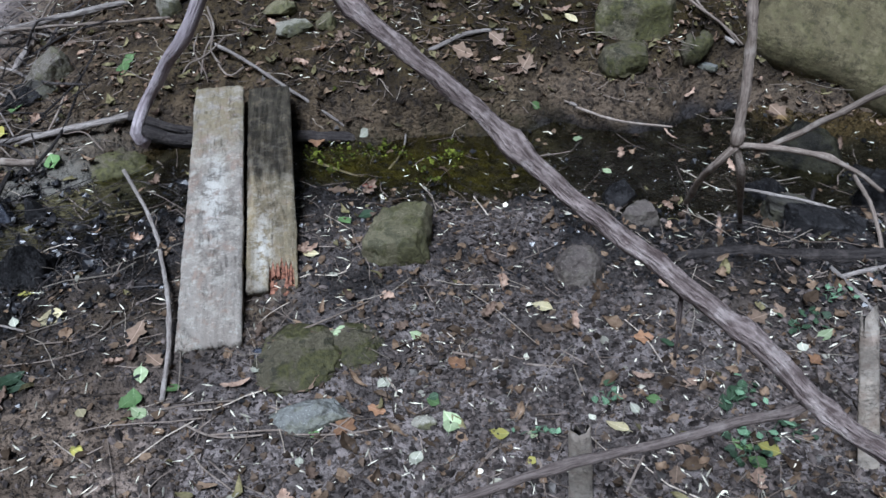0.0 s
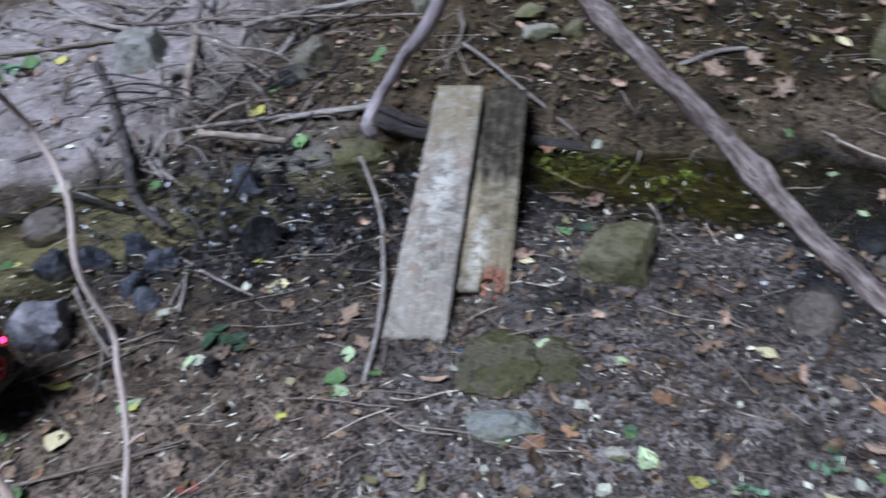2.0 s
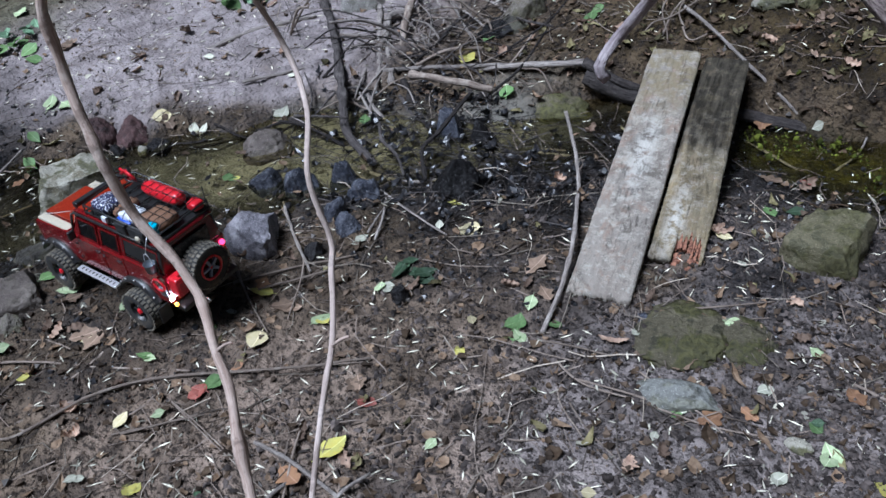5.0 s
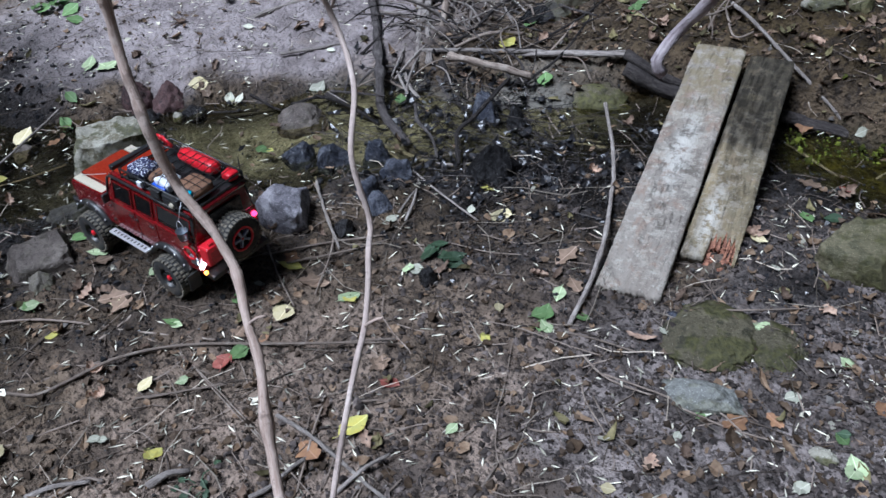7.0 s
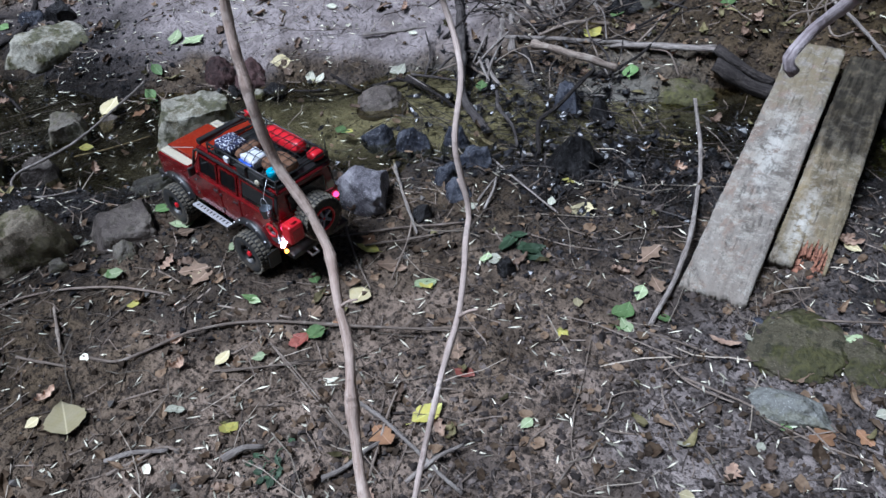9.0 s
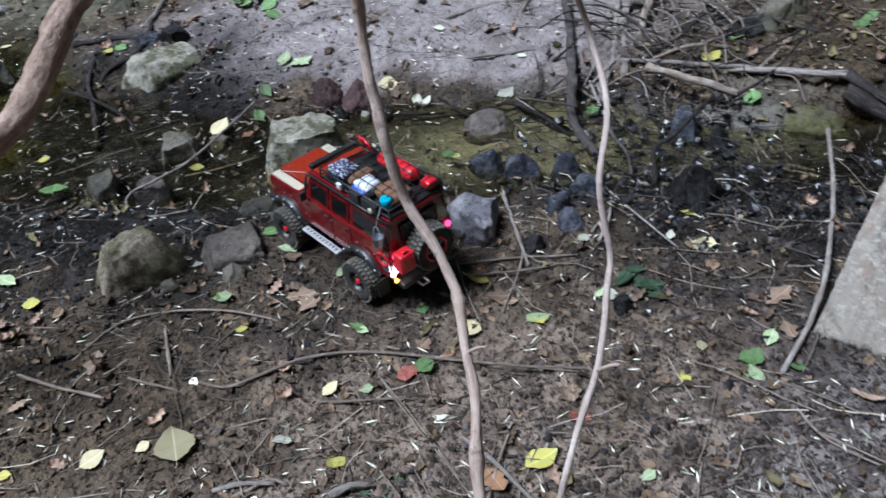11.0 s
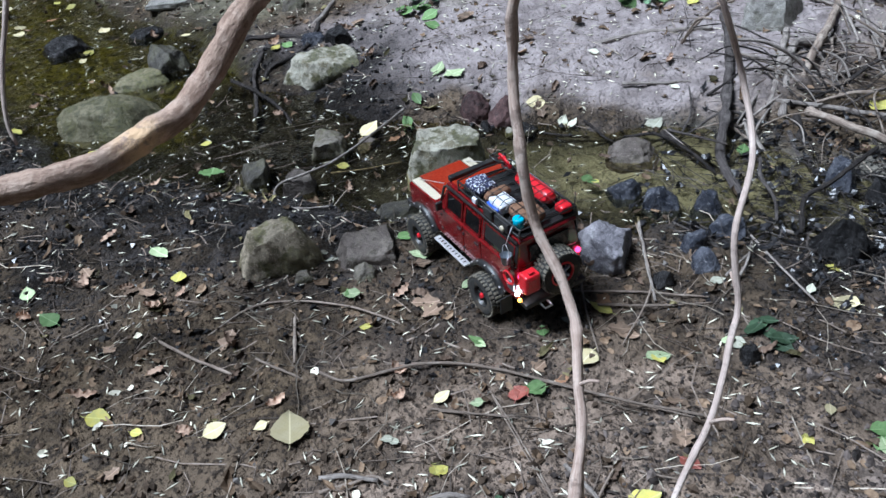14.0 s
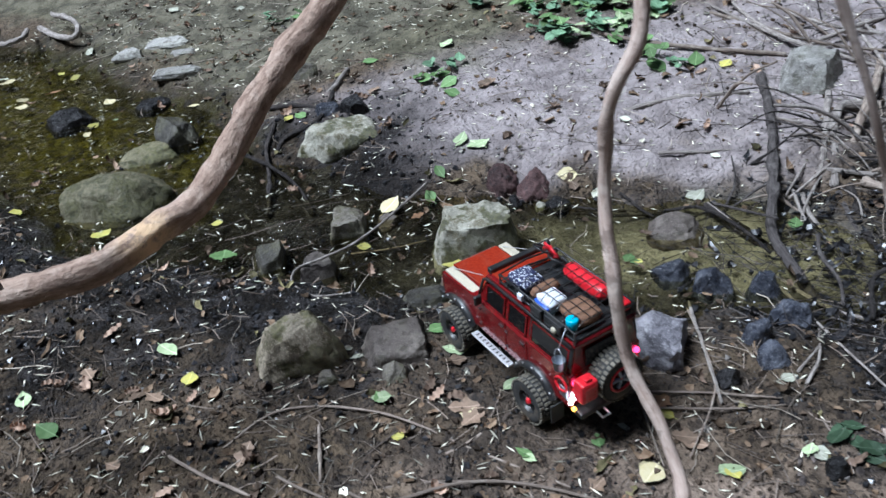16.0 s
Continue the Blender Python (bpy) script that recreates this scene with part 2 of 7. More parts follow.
bark_material("stembark", (.46, .335, .275), (.68, .545, .465), (.80, .68, .59), .6, depth=.0015, scab=.6)
bark_material("palestem", (.41, .325, .285), (.60, .50, .445), (.74, .64, .575), .6, depth=.0015, scab=.45)
bark_material("redbark", (.27, .182, .138), (.49, .358, .280), (.58, .45, .365), .8, pale_patch=.95, depth=.004, scab=.3)
bark_material("darkbark", (.028, .024, .023), (.058, .050, .047), (.10, .085, .078), 1.0)
bark_material("greybark", (.17, .145, .13), (.36, .32, .29), (.46, .42, .38), .8, depth=.003)
bark_material("rootbark", (.06, .052, .05), (.12, .105, .10), (.19, .17, .16), .8)
bark_material("twigbark", (.14, .108, .088), (.28, .23, .19), (.38, .33, .28), .6, depth=.0015)
wood_material("plank_wood", (.235, .200, .168), (.355, .316, .272), (.285, .255, .220), .58, .7, (.235, .195, .120))
wood_material("plank_wood_dark", (.13, .10, .060), (.36, .290, .175), (.20, .172, .118), .28, .2, (.06, .055, .035), 1.4)
wood_material("split_wood", (.34, .275, .215), (.58, .495, .40), (.46, .405, .345), .2, .45, (.33, .29, .245))
plain("rotten_wood", (.13, .052, .034), (.36, .170, .105), .9, scale=90, bump=.9)
for leaf_name, leaf_a, leaf_b in (("green", (.095, .175, .060), (.15, .235, .095)), ("dark_green", (.030, .056, .030), (.050, .085, .046)),
                                  ("pale_green", (.28, .36, .19), (.40, .46, .28)), ("yellow", (.46, .40, .09), (.36, .35, .11)),
                                  ("pale", (.42, .43, .33), (.54, .53, .43)), ("brown", (.150, .105, .072), (.235, .165, .118)),
                                  ("orange", (.30, .17, .09), (.22, .12, .07)), ("red", (.30, .075, .055), (.38, .15, .12)),
                                  ("tan", (.44, .38, .21), (.50, .44, .28)), ("plant", (.115, .215, .120), (.19, .30, .185))):
    leaf_material("leaf_" + leaf_name, leaf_a, leaf_b)
leaf_material("litter_brown", (.090, .058, .036), (.19, .136, .092), .8, True)
leaf_material("litter_pale", (.56, .53, .41), (.68, .65, .54), .7, True)
leaf_material("litter_twig", (.11, .085, .068), (.20, .165, .14), .85, True)
leaf_material("crumbs", (.050, .036, .026), (.105, .077, .056), .85, True)
leaf_material("wet_crumbs", (.010, .010, .011), (.028, .027, .029), .3, True)
leaf_material("wet_twig", (.022, .019, .018), (.070, .060, .055), .5, True)
leaf_material("moss", (.045, .058, .010), (.12, .135, .02), .8, True)
leaf_material("litter_olive", (.085, .074, .034), (.19, .165, .088), .7, True)
leaf_material("litter_tan", (.20, .135, .10), (.36, .26, .195), .75, True)
leaf_material("clods", (.026, .021, .019), (.125, .103, .093), .7, True)
leaf_material("litter_stalk", (.20, .165, .13), (.40, .35, .29), .8, True)
leaf_material("gravel", (.045, .040, .037), (.17, .155, .142), .75, True)

# water: clear with a mirror gloss
water = Nodes("water")
wv = water.coords(world_space=True)
wt = water.t
see, shine, blend, fres = (wt.nodes.new("ShaderNode" + k) for k in ("BsdfTransparent", "BsdfGlossy", "MixShader", "Fresnel"))
see.inputs[0].default_value, shine.inputs["Roughness"].default_value = (.85, .82, .63, 1), .03
fres.inputs["IOR"].default_value = 1.45
ripple = wt.nodes.new("ShaderNodeBump")
ripple.inputs["Strength"].default_value, ripple.inputs["Distance"].default_value = 1.0, .020
riffle = water.math("ADD", water.span(water.noise(wv, 2.2, 2), .52, .62, 0, .5), water.math("MULTIPLY", water.attribute("riffle"), 1.6))
riffle = water.math("MULTIPLY", riffle, water.noise(wv, 60, 2))
wt.links.new(water.math("ADD", riffle, water.math("ADD", water.noise(wv, 14, 2), water.math("MULTIPLY", water.noise(wv, 45, 2), .4))), ripple.inputs["Height"])
wt.links.new(ripple.outputs[0], shine.inputs["Normal"])
wt.links.new(ripple.outputs[0], fres.inputs["Normal"])
for i, s in enumerate((fres, see, shine)):
    wt.links.new(s.outputs[0], blend.inputs[i])
wt.links.new(blend.outputs[0], wt.nodes["Material Output"].inputs["Surface"])

# ---- helpers of this scene ----


def part(name, bm, material, parent=None, label="", smooth=False):
    """Links a bmesh as one mesh object under a thing or a part."""
    me = bpy.data.meshes.new(name)
    if smooth:
        for f in bm.faces:
            f.smooth = True
    bm.to_mesh(me)
    bm.free()
    me.materials.append(MATS[material])
    ob = new(name, me)
    ob.parent = parent
    if label:
        ob["label"] = label
    return ob


def empty(name, label, category, group=""):
    ob = new(name)
    ob.empty_display_size = .05
    return tagged(ob, label, category, group)


def box(bm, x0, x1, y0, y1, z0, z1, bevel=0.0, m=None):
    """Adds a box, with bevelled edges, to a bmesh."""
    vs = [bm.verts.new(p) for p in ((x0, y0, z0), (x1, y0, z0), (x1, y1, z0), (x0, y1, z0), (x0, y0, z1), (x1, y0, z1), (x1, y1, z1), (x0, y1, z1))]
    fs = [bm.faces.new([vs[i] for i in q]) for q in ((3, 2, 1, 0), (4, 5, 6, 7), (0, 1, 5, 4), (1, 2, 6, 5), (2, 3, 7, 6), (3, 0, 4, 7))]
    made = set(vs)
    if bevel:
        es = list({e for f in fs for e in f.edges})
        r = bmesh.ops.bevel(bm, geom=es, offset=bevel, segments=2, affect="EDGES", profile=.5)
        made = set(r["verts"]) | {v for v in vs if v.is_valid}
    if m is not None:
        bmesh.ops.transform(bm, matrix=m, verts=list(made))
    return bm


def tube(bm, pts, radii, sides=8, wobble=0.0, grain=None, rng=None):
    """A tapered tube through points; radii one a point."""
    pts = [Vector(p) for p in pts]
    rings, side = [], None
    for i, p in enumerate(pts):
        d = (pts[min(i + 1, len(pts) - 1)] - pts[max(i - 1, 0)]).normalized()
        side = (side - d * side.dot(d)).normalized() if side else d.orthogonal().normalized()
        up = d.cross(side)
        ring = []
        for k in range(sides):
            a = 2 * math.pi * k / sides
            r = radii[i] * (1 + (wobble * (rng.random() * 2 - 1) if rng else 0))
            ring.append(bm.verts.new(p + (side * math.cos(a) + up * math.sin(a)) * r))
        rings.append(ring)
    for i in range(len(rings) - 1):
        for k in range(sides):
            bm.faces.new((rings[i][k], rings[i][(k + 1) % sides], rings[i + 1][(k + 1) % sides], rings[i + 1][k]))
    bm.faces.new(rings[0][::-1])
    bm.faces.new(rings[-1])
    return bm


def disc_ring(bm, profile, segments=32, axis="Y"):
    """Turns a profile of (radius, offset) round an axis through the origin."""
    rows = []
    for r, o in profile:
        row = []
        for k in range(segments):
            a = 2 * math.pi * k / segments
            row.append(bm.verts.new((r * math.cos(a), o, r * math.sin(a)) if axis == "Y" else (r * math.cos(a), r * math.sin(a), o)))
        rows.append(row)
    for i in range(len(rows) - 1):
        for k in range(segments):
            bm.faces.new((rows[i][k], rows[i + 1][k], rows[i + 1][(k + 1) % segments], rows[i][(k + 1) % segments]))
    return bm


# ---- the ground: one sheet with the stream's bed and both banks ----
TABLE = np.random.RandomState(7).rand(256, 256)


def lattice(x, y, size, shift=0):
    """Smooth value noise between -1 and 1."""
    x, y = np.asarray(x, float) / size + 37.3 + shift * 11.7, np.asarray(y, float) / size + 91.1 + shift * 5.3
    i, j = np.floor(x).astype(int), np.floor(y).astype(int)
    u, v = x - i, y - j
    u, v = u * u * (3 - 2 * u), v * v * (3 - 2 * v)
    t = lambda a, b: TABLE[a % 256, b % 256]
    return 2 * ((t(i, j) * (1 - u) + t(i + 1, j) * u) * (1 - v) + (t(i, j + 1) * (1 - u) + t(i + 1, j + 1) * u) * v) - 1


def smooth01(a):
    a = np.clip(a, 0, 1)
    return a * a * (3 - 2 * a)


STREAM_X = [-9, -6.5, -5, -4, -3.4, -2.9, -2.45, -2.1, -1.75, -1.25, -.75, 0, 1.2, 3, 9]
STREAM_Y = [-.6, .1, .5, .70, .74, .98, 1.25, 1.55, 1.85, 2.2, 2.48, 2.52, 2.48, 2.55, 3.2]
WIDE_X, WIDE = [-9, -4, -3.3, -2.9, -2.4, -1.6, -1, 0, .6, 1.2, 9], [.5, .52, .46, .3, .24, .2, .17, .19, .28, .31, .35]


def stream(x, y):
    """Distance across the stream from its middle (far side positive) and its half width."""
    yc = np.interp(x, STREAM_X, STREAM_Y)
    slope = (np.interp(x + .15, STREAM_X, STREAM_Y) - np.interp(x - .15, STREAM_X, STREAM_Y)) / .3
    bend = .07 * lattice(x, y, .33, 12) + .045 * lattice(x, y, .13, 13) + .02 * lattice(x, y, .05, 14)
    return (y - yc) / np.sqrt(1 + slope * slope) + bend, np.interp(x, WIDE_X, WIDE)


def ground_height(x, y, rough=True):
    x, y = np.asarray(x, float), np.asarray(y, float)
    s, w = stream(x, y)
    near = -.1 * (1 - smooth01((-s - w * .5) / .42))
    r, f = smooth01((x + 1.7) / 1.0), s - w * .6
    flat = -.1 + .09 * smooth01(f / .4) + .1 * np.clip(f - .2, 0, 3)
    steep = -.1 + .16 * smooth01(f / .2) + .5 * np.clip(f - .08, 0, .75) + .25 * np.clip(f - .83, 0, 4)
    h = np.where(s < 0, near, np.where(f > 0, flat * (1 - r) + steep * r, -.1))
    h = h + .022 * smooth01(1.3 - np.hypot((x + 1.25) / .55, (y - 2.25) / .3)) * (h < -.05)
    if rough:
        bed = smooth01((.045 + h) / .05)
        h = h + (.012 * lattice(x, y, .5) + .008 * lattice(x, y, .16, 1)) * (.4 + .6 * bed)
        h = h + .007 * lattice(x, y, .06, 2) + (.006 * lattice(x, y, .028, 3) + .004 * lattice(x, y, .016, 5)) * (.4 + .6 * bed)
        lump = .02 * lattice(x, y, .09, 4) + .028 * lattice(x, y, .24, 15) - .03 * smooth01(1 - np.abs(lattice(x, y, .3, 16)) * 7)
        h = h + r * lump * smooth01((f - .05) / .15)
        lip = f - .20 - .05 * lattice(x, y, .22, 24) - .02 * lattice(x, y, .06, 25)
        cut = smooth01((x - .1) / .3) * smooth01((1.5 - x) / .3) * (.55 + .45 * lattice(x, y, .3, 26))
        h = h + cut * (.045 * smooth01(lip / .03) * smooth01((.6 - f) / .3) - .06 * np.exp(-(lip / .022) ** 2))
        h = h - .13 * smooth01((x - 1.12) / .2) * smooth01((y - 2.55) / .15)
    return h


def wet_and_shade(x, y):
    """Where the mud is dark: soaked along the water and in the low gravel, one patch widened for shade."""
    s, w = stream(x, y)
    patch = lattice(x, y, .35, 6) * .5 + lattice(x, y, .12, 7) * .4 + lattice(x, y, .05, 8) * .25
    reach = np.interp(x, [-2.7, -1.9], [.80, .48])
    soak = smooth01(np.interp(x, [-2.7, -1.9], [1.55, 1.2]) - (np.abs(s) - w * .75) / reach + patch * .8) * np.where(s > 0, smooth01(1.1 - (s - w * .8) / np.interp(x, [-1.6, -.8], [.22, .04]) + patch * .5), 1)
    low = smooth01(1.3 - np.hypot((x + .85) / .7, (y - 1.9) / .45) + patch * .7)
    # wet mud on the right bank, widened to paint in tree shade
    low = np.maximum(low, smooth01(1.35 - np.hypot((x - 1.15) / .75, (y - 2.0) / .48) + patch * .5))
    low = np.maximum(low, smooth01(1.3 - np.hypot((x + 3.1) / .85, (y - 1.2) / .5) + patch * .6))
    low = np.maximum(low, .92 * smooth01(1.4 - np.hypot((x + 2.7) / .80, (y - .50) / .50) + patch * .7))
    low = np.maximum(low, .6 * smooth01(1.3 - np.hypot((x + 1.72) / .38, (y - .98) / .26) + patch * .6))
    return np.clip(np.maximum(soak, low) * .97, 0, 1)


def gz(x, y):
    return float(ground_height(x, y))


def spread(cuts, far):
    """Grid lines: stretches of (from, to, step), then wider and wider to the horizon."""
    mid = np.concatenate([np.arange(lo, hi, step) for lo, hi, step in cuts])
    d, left, right, a, b = .03, mid[0], mid[-1], [], []
    while right < far:
        d *= 1.35
        left, right = left - d, right + d
        a.append(left)
        b.append(right)
    return np.concatenate([a[::-1], mid, b])


gx = spread(((-6.4, -4.0, .03), (-4.0, -2.7, .018), (-2.7, 1.0, .009), (1.0, 2.2, .02)), 60)
gy = spread(((-.8, 0, .02), (0, 2.9, .009), (2.9, 4.2, .02)), 60)
XX, YY = np.meshgrid(gx, gy, indexing="ij")
HH = ground_height(XX, YY)
nx, ny = XX.shape
idx = np.arange(nx * ny).reshape(nx, ny)
quads = np.stack([idx[:-1, :-1], idx[1:, :-1], idx[1:, 1:], idx[:-1, 1:]], -1).reshape(-1, 4)
ground_mesh = bpy.data.meshes.new("ground")
ground_mesh.from_pydata(np.stack([XX, YY, HH], -1).reshape(-1, 3), [], quads)
ground_mesh.polygons.foreach_set("use_smooth", np.ones(len(quads), bool))
SS, WD = stream(XX, YY)
patch = lattice(XX, YY, .35, 6) * .5 + lattice(XX, YY, .12, 7) * .35


fields = {
    "wet": wet_and_shade(XX, YY) * (1 - .75 * smooth01((SS - WD * .9) / .12) * smooth01((XX - .1) / .4)),
    # outline follows dry mud and a pool of light painted with it
    "dry": smooth01(1.35 - np.hypot((XX + .52) / 1.0, (YY - .65) / .82) + patch * .6) * .9,
    # mulch thins to darker soil at the far right, for tree shade
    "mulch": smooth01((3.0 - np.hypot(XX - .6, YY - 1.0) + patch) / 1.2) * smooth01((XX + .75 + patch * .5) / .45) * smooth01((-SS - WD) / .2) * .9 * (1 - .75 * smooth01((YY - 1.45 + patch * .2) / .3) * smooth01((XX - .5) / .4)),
    "flat": smooth01((4.6 - YY + patch) / 1.0) * smooth01((SS - WD - .04 + patch * .4 + lattice(XX, YY, .06, 21) * .1) / .36) * smooth01((-1.55 - XX) / .5) * np.maximum(smooth01((XX + 3.95 + (YY - 1.6) * -.5) / .5 + patch * .5), .55 * smooth01((-3.75 - XX) / .4)),
    "drab": .85 * smooth01((SS - WD * 1.0 + patch * .2) / .25) * smooth01((-3.55 - XX + (YY - 1.6) * .35 + patch * .5) / .5),
    # strongest on the right, where its dark colour stands in for tree shade
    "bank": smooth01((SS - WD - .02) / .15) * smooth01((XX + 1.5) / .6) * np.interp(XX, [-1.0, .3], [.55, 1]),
    "sand": smooth01(1.15 - np.hypot((XX + 1.7) / .85, (SS - .06) / .30) + patch * .5) * smooth01((XX + 2.5) / .3),
    "algae": smooth01(1.15 - np.abs(SS) / (WD * 1.15) + patch * .35) * np.maximum(smooth01((-3.35 - XX + patch * .5) / .4) * 1.0, smooth01(1.4 - np.abs(XX + .05) / .45) * .55),
}
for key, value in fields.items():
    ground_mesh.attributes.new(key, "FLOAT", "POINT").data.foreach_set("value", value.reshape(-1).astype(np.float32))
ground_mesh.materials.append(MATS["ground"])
ground = tagged(new("ground", ground_mesh), "damp brown mud with a stream bed and banks", "ground", kind="structure")

# ---- the water sheet in the stream's bed ----
bm = bmesh.new()
rows = []
for x in np.arange(-8.5, 4.0, .04):
    yc, w = float(np.interp(x, STREAM_X, STREAM_Y)), float(np.interp(x, WIDE_X, WIDE)) * 1.9
    slope = float(np.interp(x + .15, STREAM_X, STREAM_Y) - np.interp(x - .15, STREAM_X, STREAM_Y)) / .3
    d = Vector((-slope, 1)).normalized()
    rows.append([bm.verts.new((x + d.x * w * k, yc + d.y * w * k, -.066)) for k in np.linspace(-1, 1, 21)])
for a, b in zip(rows, rows[1:]):
    for k in range(20):
        bm.faces.new((a[k], b[k], b[k + 1], a[k + 1]))
water_ob = part("water", bm, "water", None)
RIFFLES = ((-2.86, .97, .09), (-4.2, 1.17, .13), (-4.05, .69, .06), (-4.21, .92, .06), (.93, 2.24, .13), (.80, 2.36, .20), (1.02, 2.45, .16), (.62, 2.42, .16), (-.86, 2.38, .13), (-.98, 2.30, .07))
water_ob.data.attributes.new("riffle", "FLOAT", "POINT").data.foreach_set("value", [max(math.exp(-((v.co.x - x) ** 2 + (v.co.y - y) ** 2) / (r * r)) for x, y, r in RIFFLES) for v in water_ob.data.vertices])
tagged(water_ob, "shallow clear stream water with a brownish tint", "water", kind="structure")

# ---- unseen dark woods all round, added to block low sky light and reflections ----
wood = Nodes("woods")
wood_v = wood.coords(world_space=True)
wood.done(wood.mix(wood.span(wood.noise(wood_v, 1.6, 6, .7), .4, .62), (.030, .042, .016), (.075, .085, .035)), .9, wood.noise(wood_v, 3, 6), 1.0, .3)
bm = bmesh.new()
rows = []
for i in range(240):
    a = 2 * math.pi * i / 240
    column = []
    for j in range(13):
        top = 11.5 + 2.2 * noise.noise(Vector((math.cos(a) * 4, math.sin(a) * 4, 1))) + 1.0 * noise.noise(Vector((math.cos(a) * 15, math.sin(a) * 15, 2)))
        z = -.5 + top * j / 12
        r = 14 + 2.0 * noise.noise(Vector((math.cos(a) * 9, math.sin(a) * 9, z * .6))) + .9 * noise.noise(Vector((math.cos(a) * 26, math.sin(a) * 26, z * 1.8)))
        column.append(bm.verts.new((-1 + r * math.cos(a), 1 + r * math.sin(a), z)))
    rows.append(column)
for p, q in zip(rows, rows[1:] + rows[:1]):
    for j in range(12):
        bm.faces.new((p[j], p[j + 1], q[j + 1], q[j]))
tagged(part("backdrop", bm, "woods"), "unseen ring of dark woods added to cut low sky light", "woods", kind="structure")

# ---- stones ----


def stone(x, y, z, width, depth, high, turn, seed, material, label):
    """A rock: a rounded block split by flat breaks, then roughened; its foot is sunk in the ground."""
    rng = random.Random(seed * 13 + 5)
    blocky = any(k in label for k in ("squared", "cube", "block", "slab", "flat", "boulder", "pale stone"))
    worn = any(k in label for k in ("round", "smooth", "oval", "low mossy", "pebble"))
    bm = bmesh.new()
    bmesh.ops.create_cube(bm, size=2)
    bmesh.ops.subdivide_edges(bm, edges=bm.edges, cuts=19 if max(width, depth) > .12 else 11 if max(width, depth) > .07 else 7, use_grid_fill=True)
    power = 2.3 if worn else 3.3 if blocky else 2.7
    for v in bm.verts:
        v.co /= sum(abs(k) ** power for k in v.co) ** (1 / power)
    breaks = []
    for _ in range(5 if worn else 9 if blocky else 13):
        n = Vector((rng.gauss(0, 1), rng.gauss(0, 1), rng.gauss(0, .8) + .25)).normalized()
        if blocky:
            k = max(range(3), key=lambda i: abs(n[i]))
            n = (n * .9 + Vector([math.copysign(1, n[i]) if i == k else 0 for i in range(3)]) * .6).normalized()
        breaks.append((n, rng.uniform(.82, .95) if worn else rng.uniform(.62, .88)))
    if blocky and not worn:
        breaks.append((Vector((rng.uniform(-.16, .16), rng.uniform(-.2, .05), 1)).normalized(), .52))
    off = Vector((seed * 3.1, seed * 1.7, seed * .9))
    for v in bm.verts:
        for n, reach in breaks:
            over = v.co.dot(n) - reach - .05 * noise.noise(v.co * 2.3 + off + n * 9)
            if over > 0:
                v.co -= n * over * .94
    for v in bm.verts:
        c = v.co.copy()
        k = .10 * noise.noise(c * 1.5 + off) + .055 * noise.noise(c * 3.7 + off) + .030 * noise.noise(c * 8.5 + off) + .018 * noise.noise(c * 19 + off)
        k -= .05 * max(0, 1 - abs(noise.noise(c * 2.1 - off)) * 14)
        v.co *= 1 + k * (1.5 if "low moss" in label else 1)
    lows, highs = [min(v.co[i] for v in bm.verts) for i in range(3)], [max(v.co[i] for v in bm.verts) for i in range(3)]
    slim = .45 if "half sunk" in label else rng.uniform(.08, .3)
    for v in bm.verts:
        u = [(v.co[i] - lows[i]) / (highs[i] - lows[i]) for i in range(3)]
        t = 1 - slim * max(0, u[2] - .43) / .57
        v.co = Vector(((u[0] - .5) * width * t, (u[1] - .5) * depth * t, u[2] * high * 1.75 - high * .75))
    ob = part("stone", bm, material, None, smooth=True)
    ob.matrix_world = pose(x, y, z, 0, 0, turn)
    return tagged(ob, label, "stone")


# ---- branches, roots and twigs ----


def curve_points(pts, step):
    """Points along a smooth curve through pts."""
    P = [Vector(p) for p in pts]
    P = [P[0] * 2 - P[1]] + P + [P[-1] * 2 - P[-2]]
    out = []
    for a, b, c, d in zip(P, P[1:], P[2:], P[3:]):
        n = max(2, int((c - b).length / step))
        for i in range(n):
            t = i / n
            out.append(.5 * ((2 * b) + (c - a) * t + (2 * a - 5 * b + 4 * c - d) * t * t + (3 * b - a - 3 * c + d) * t ** 3))
    return out + [P[-2]]


COUNT = [0]


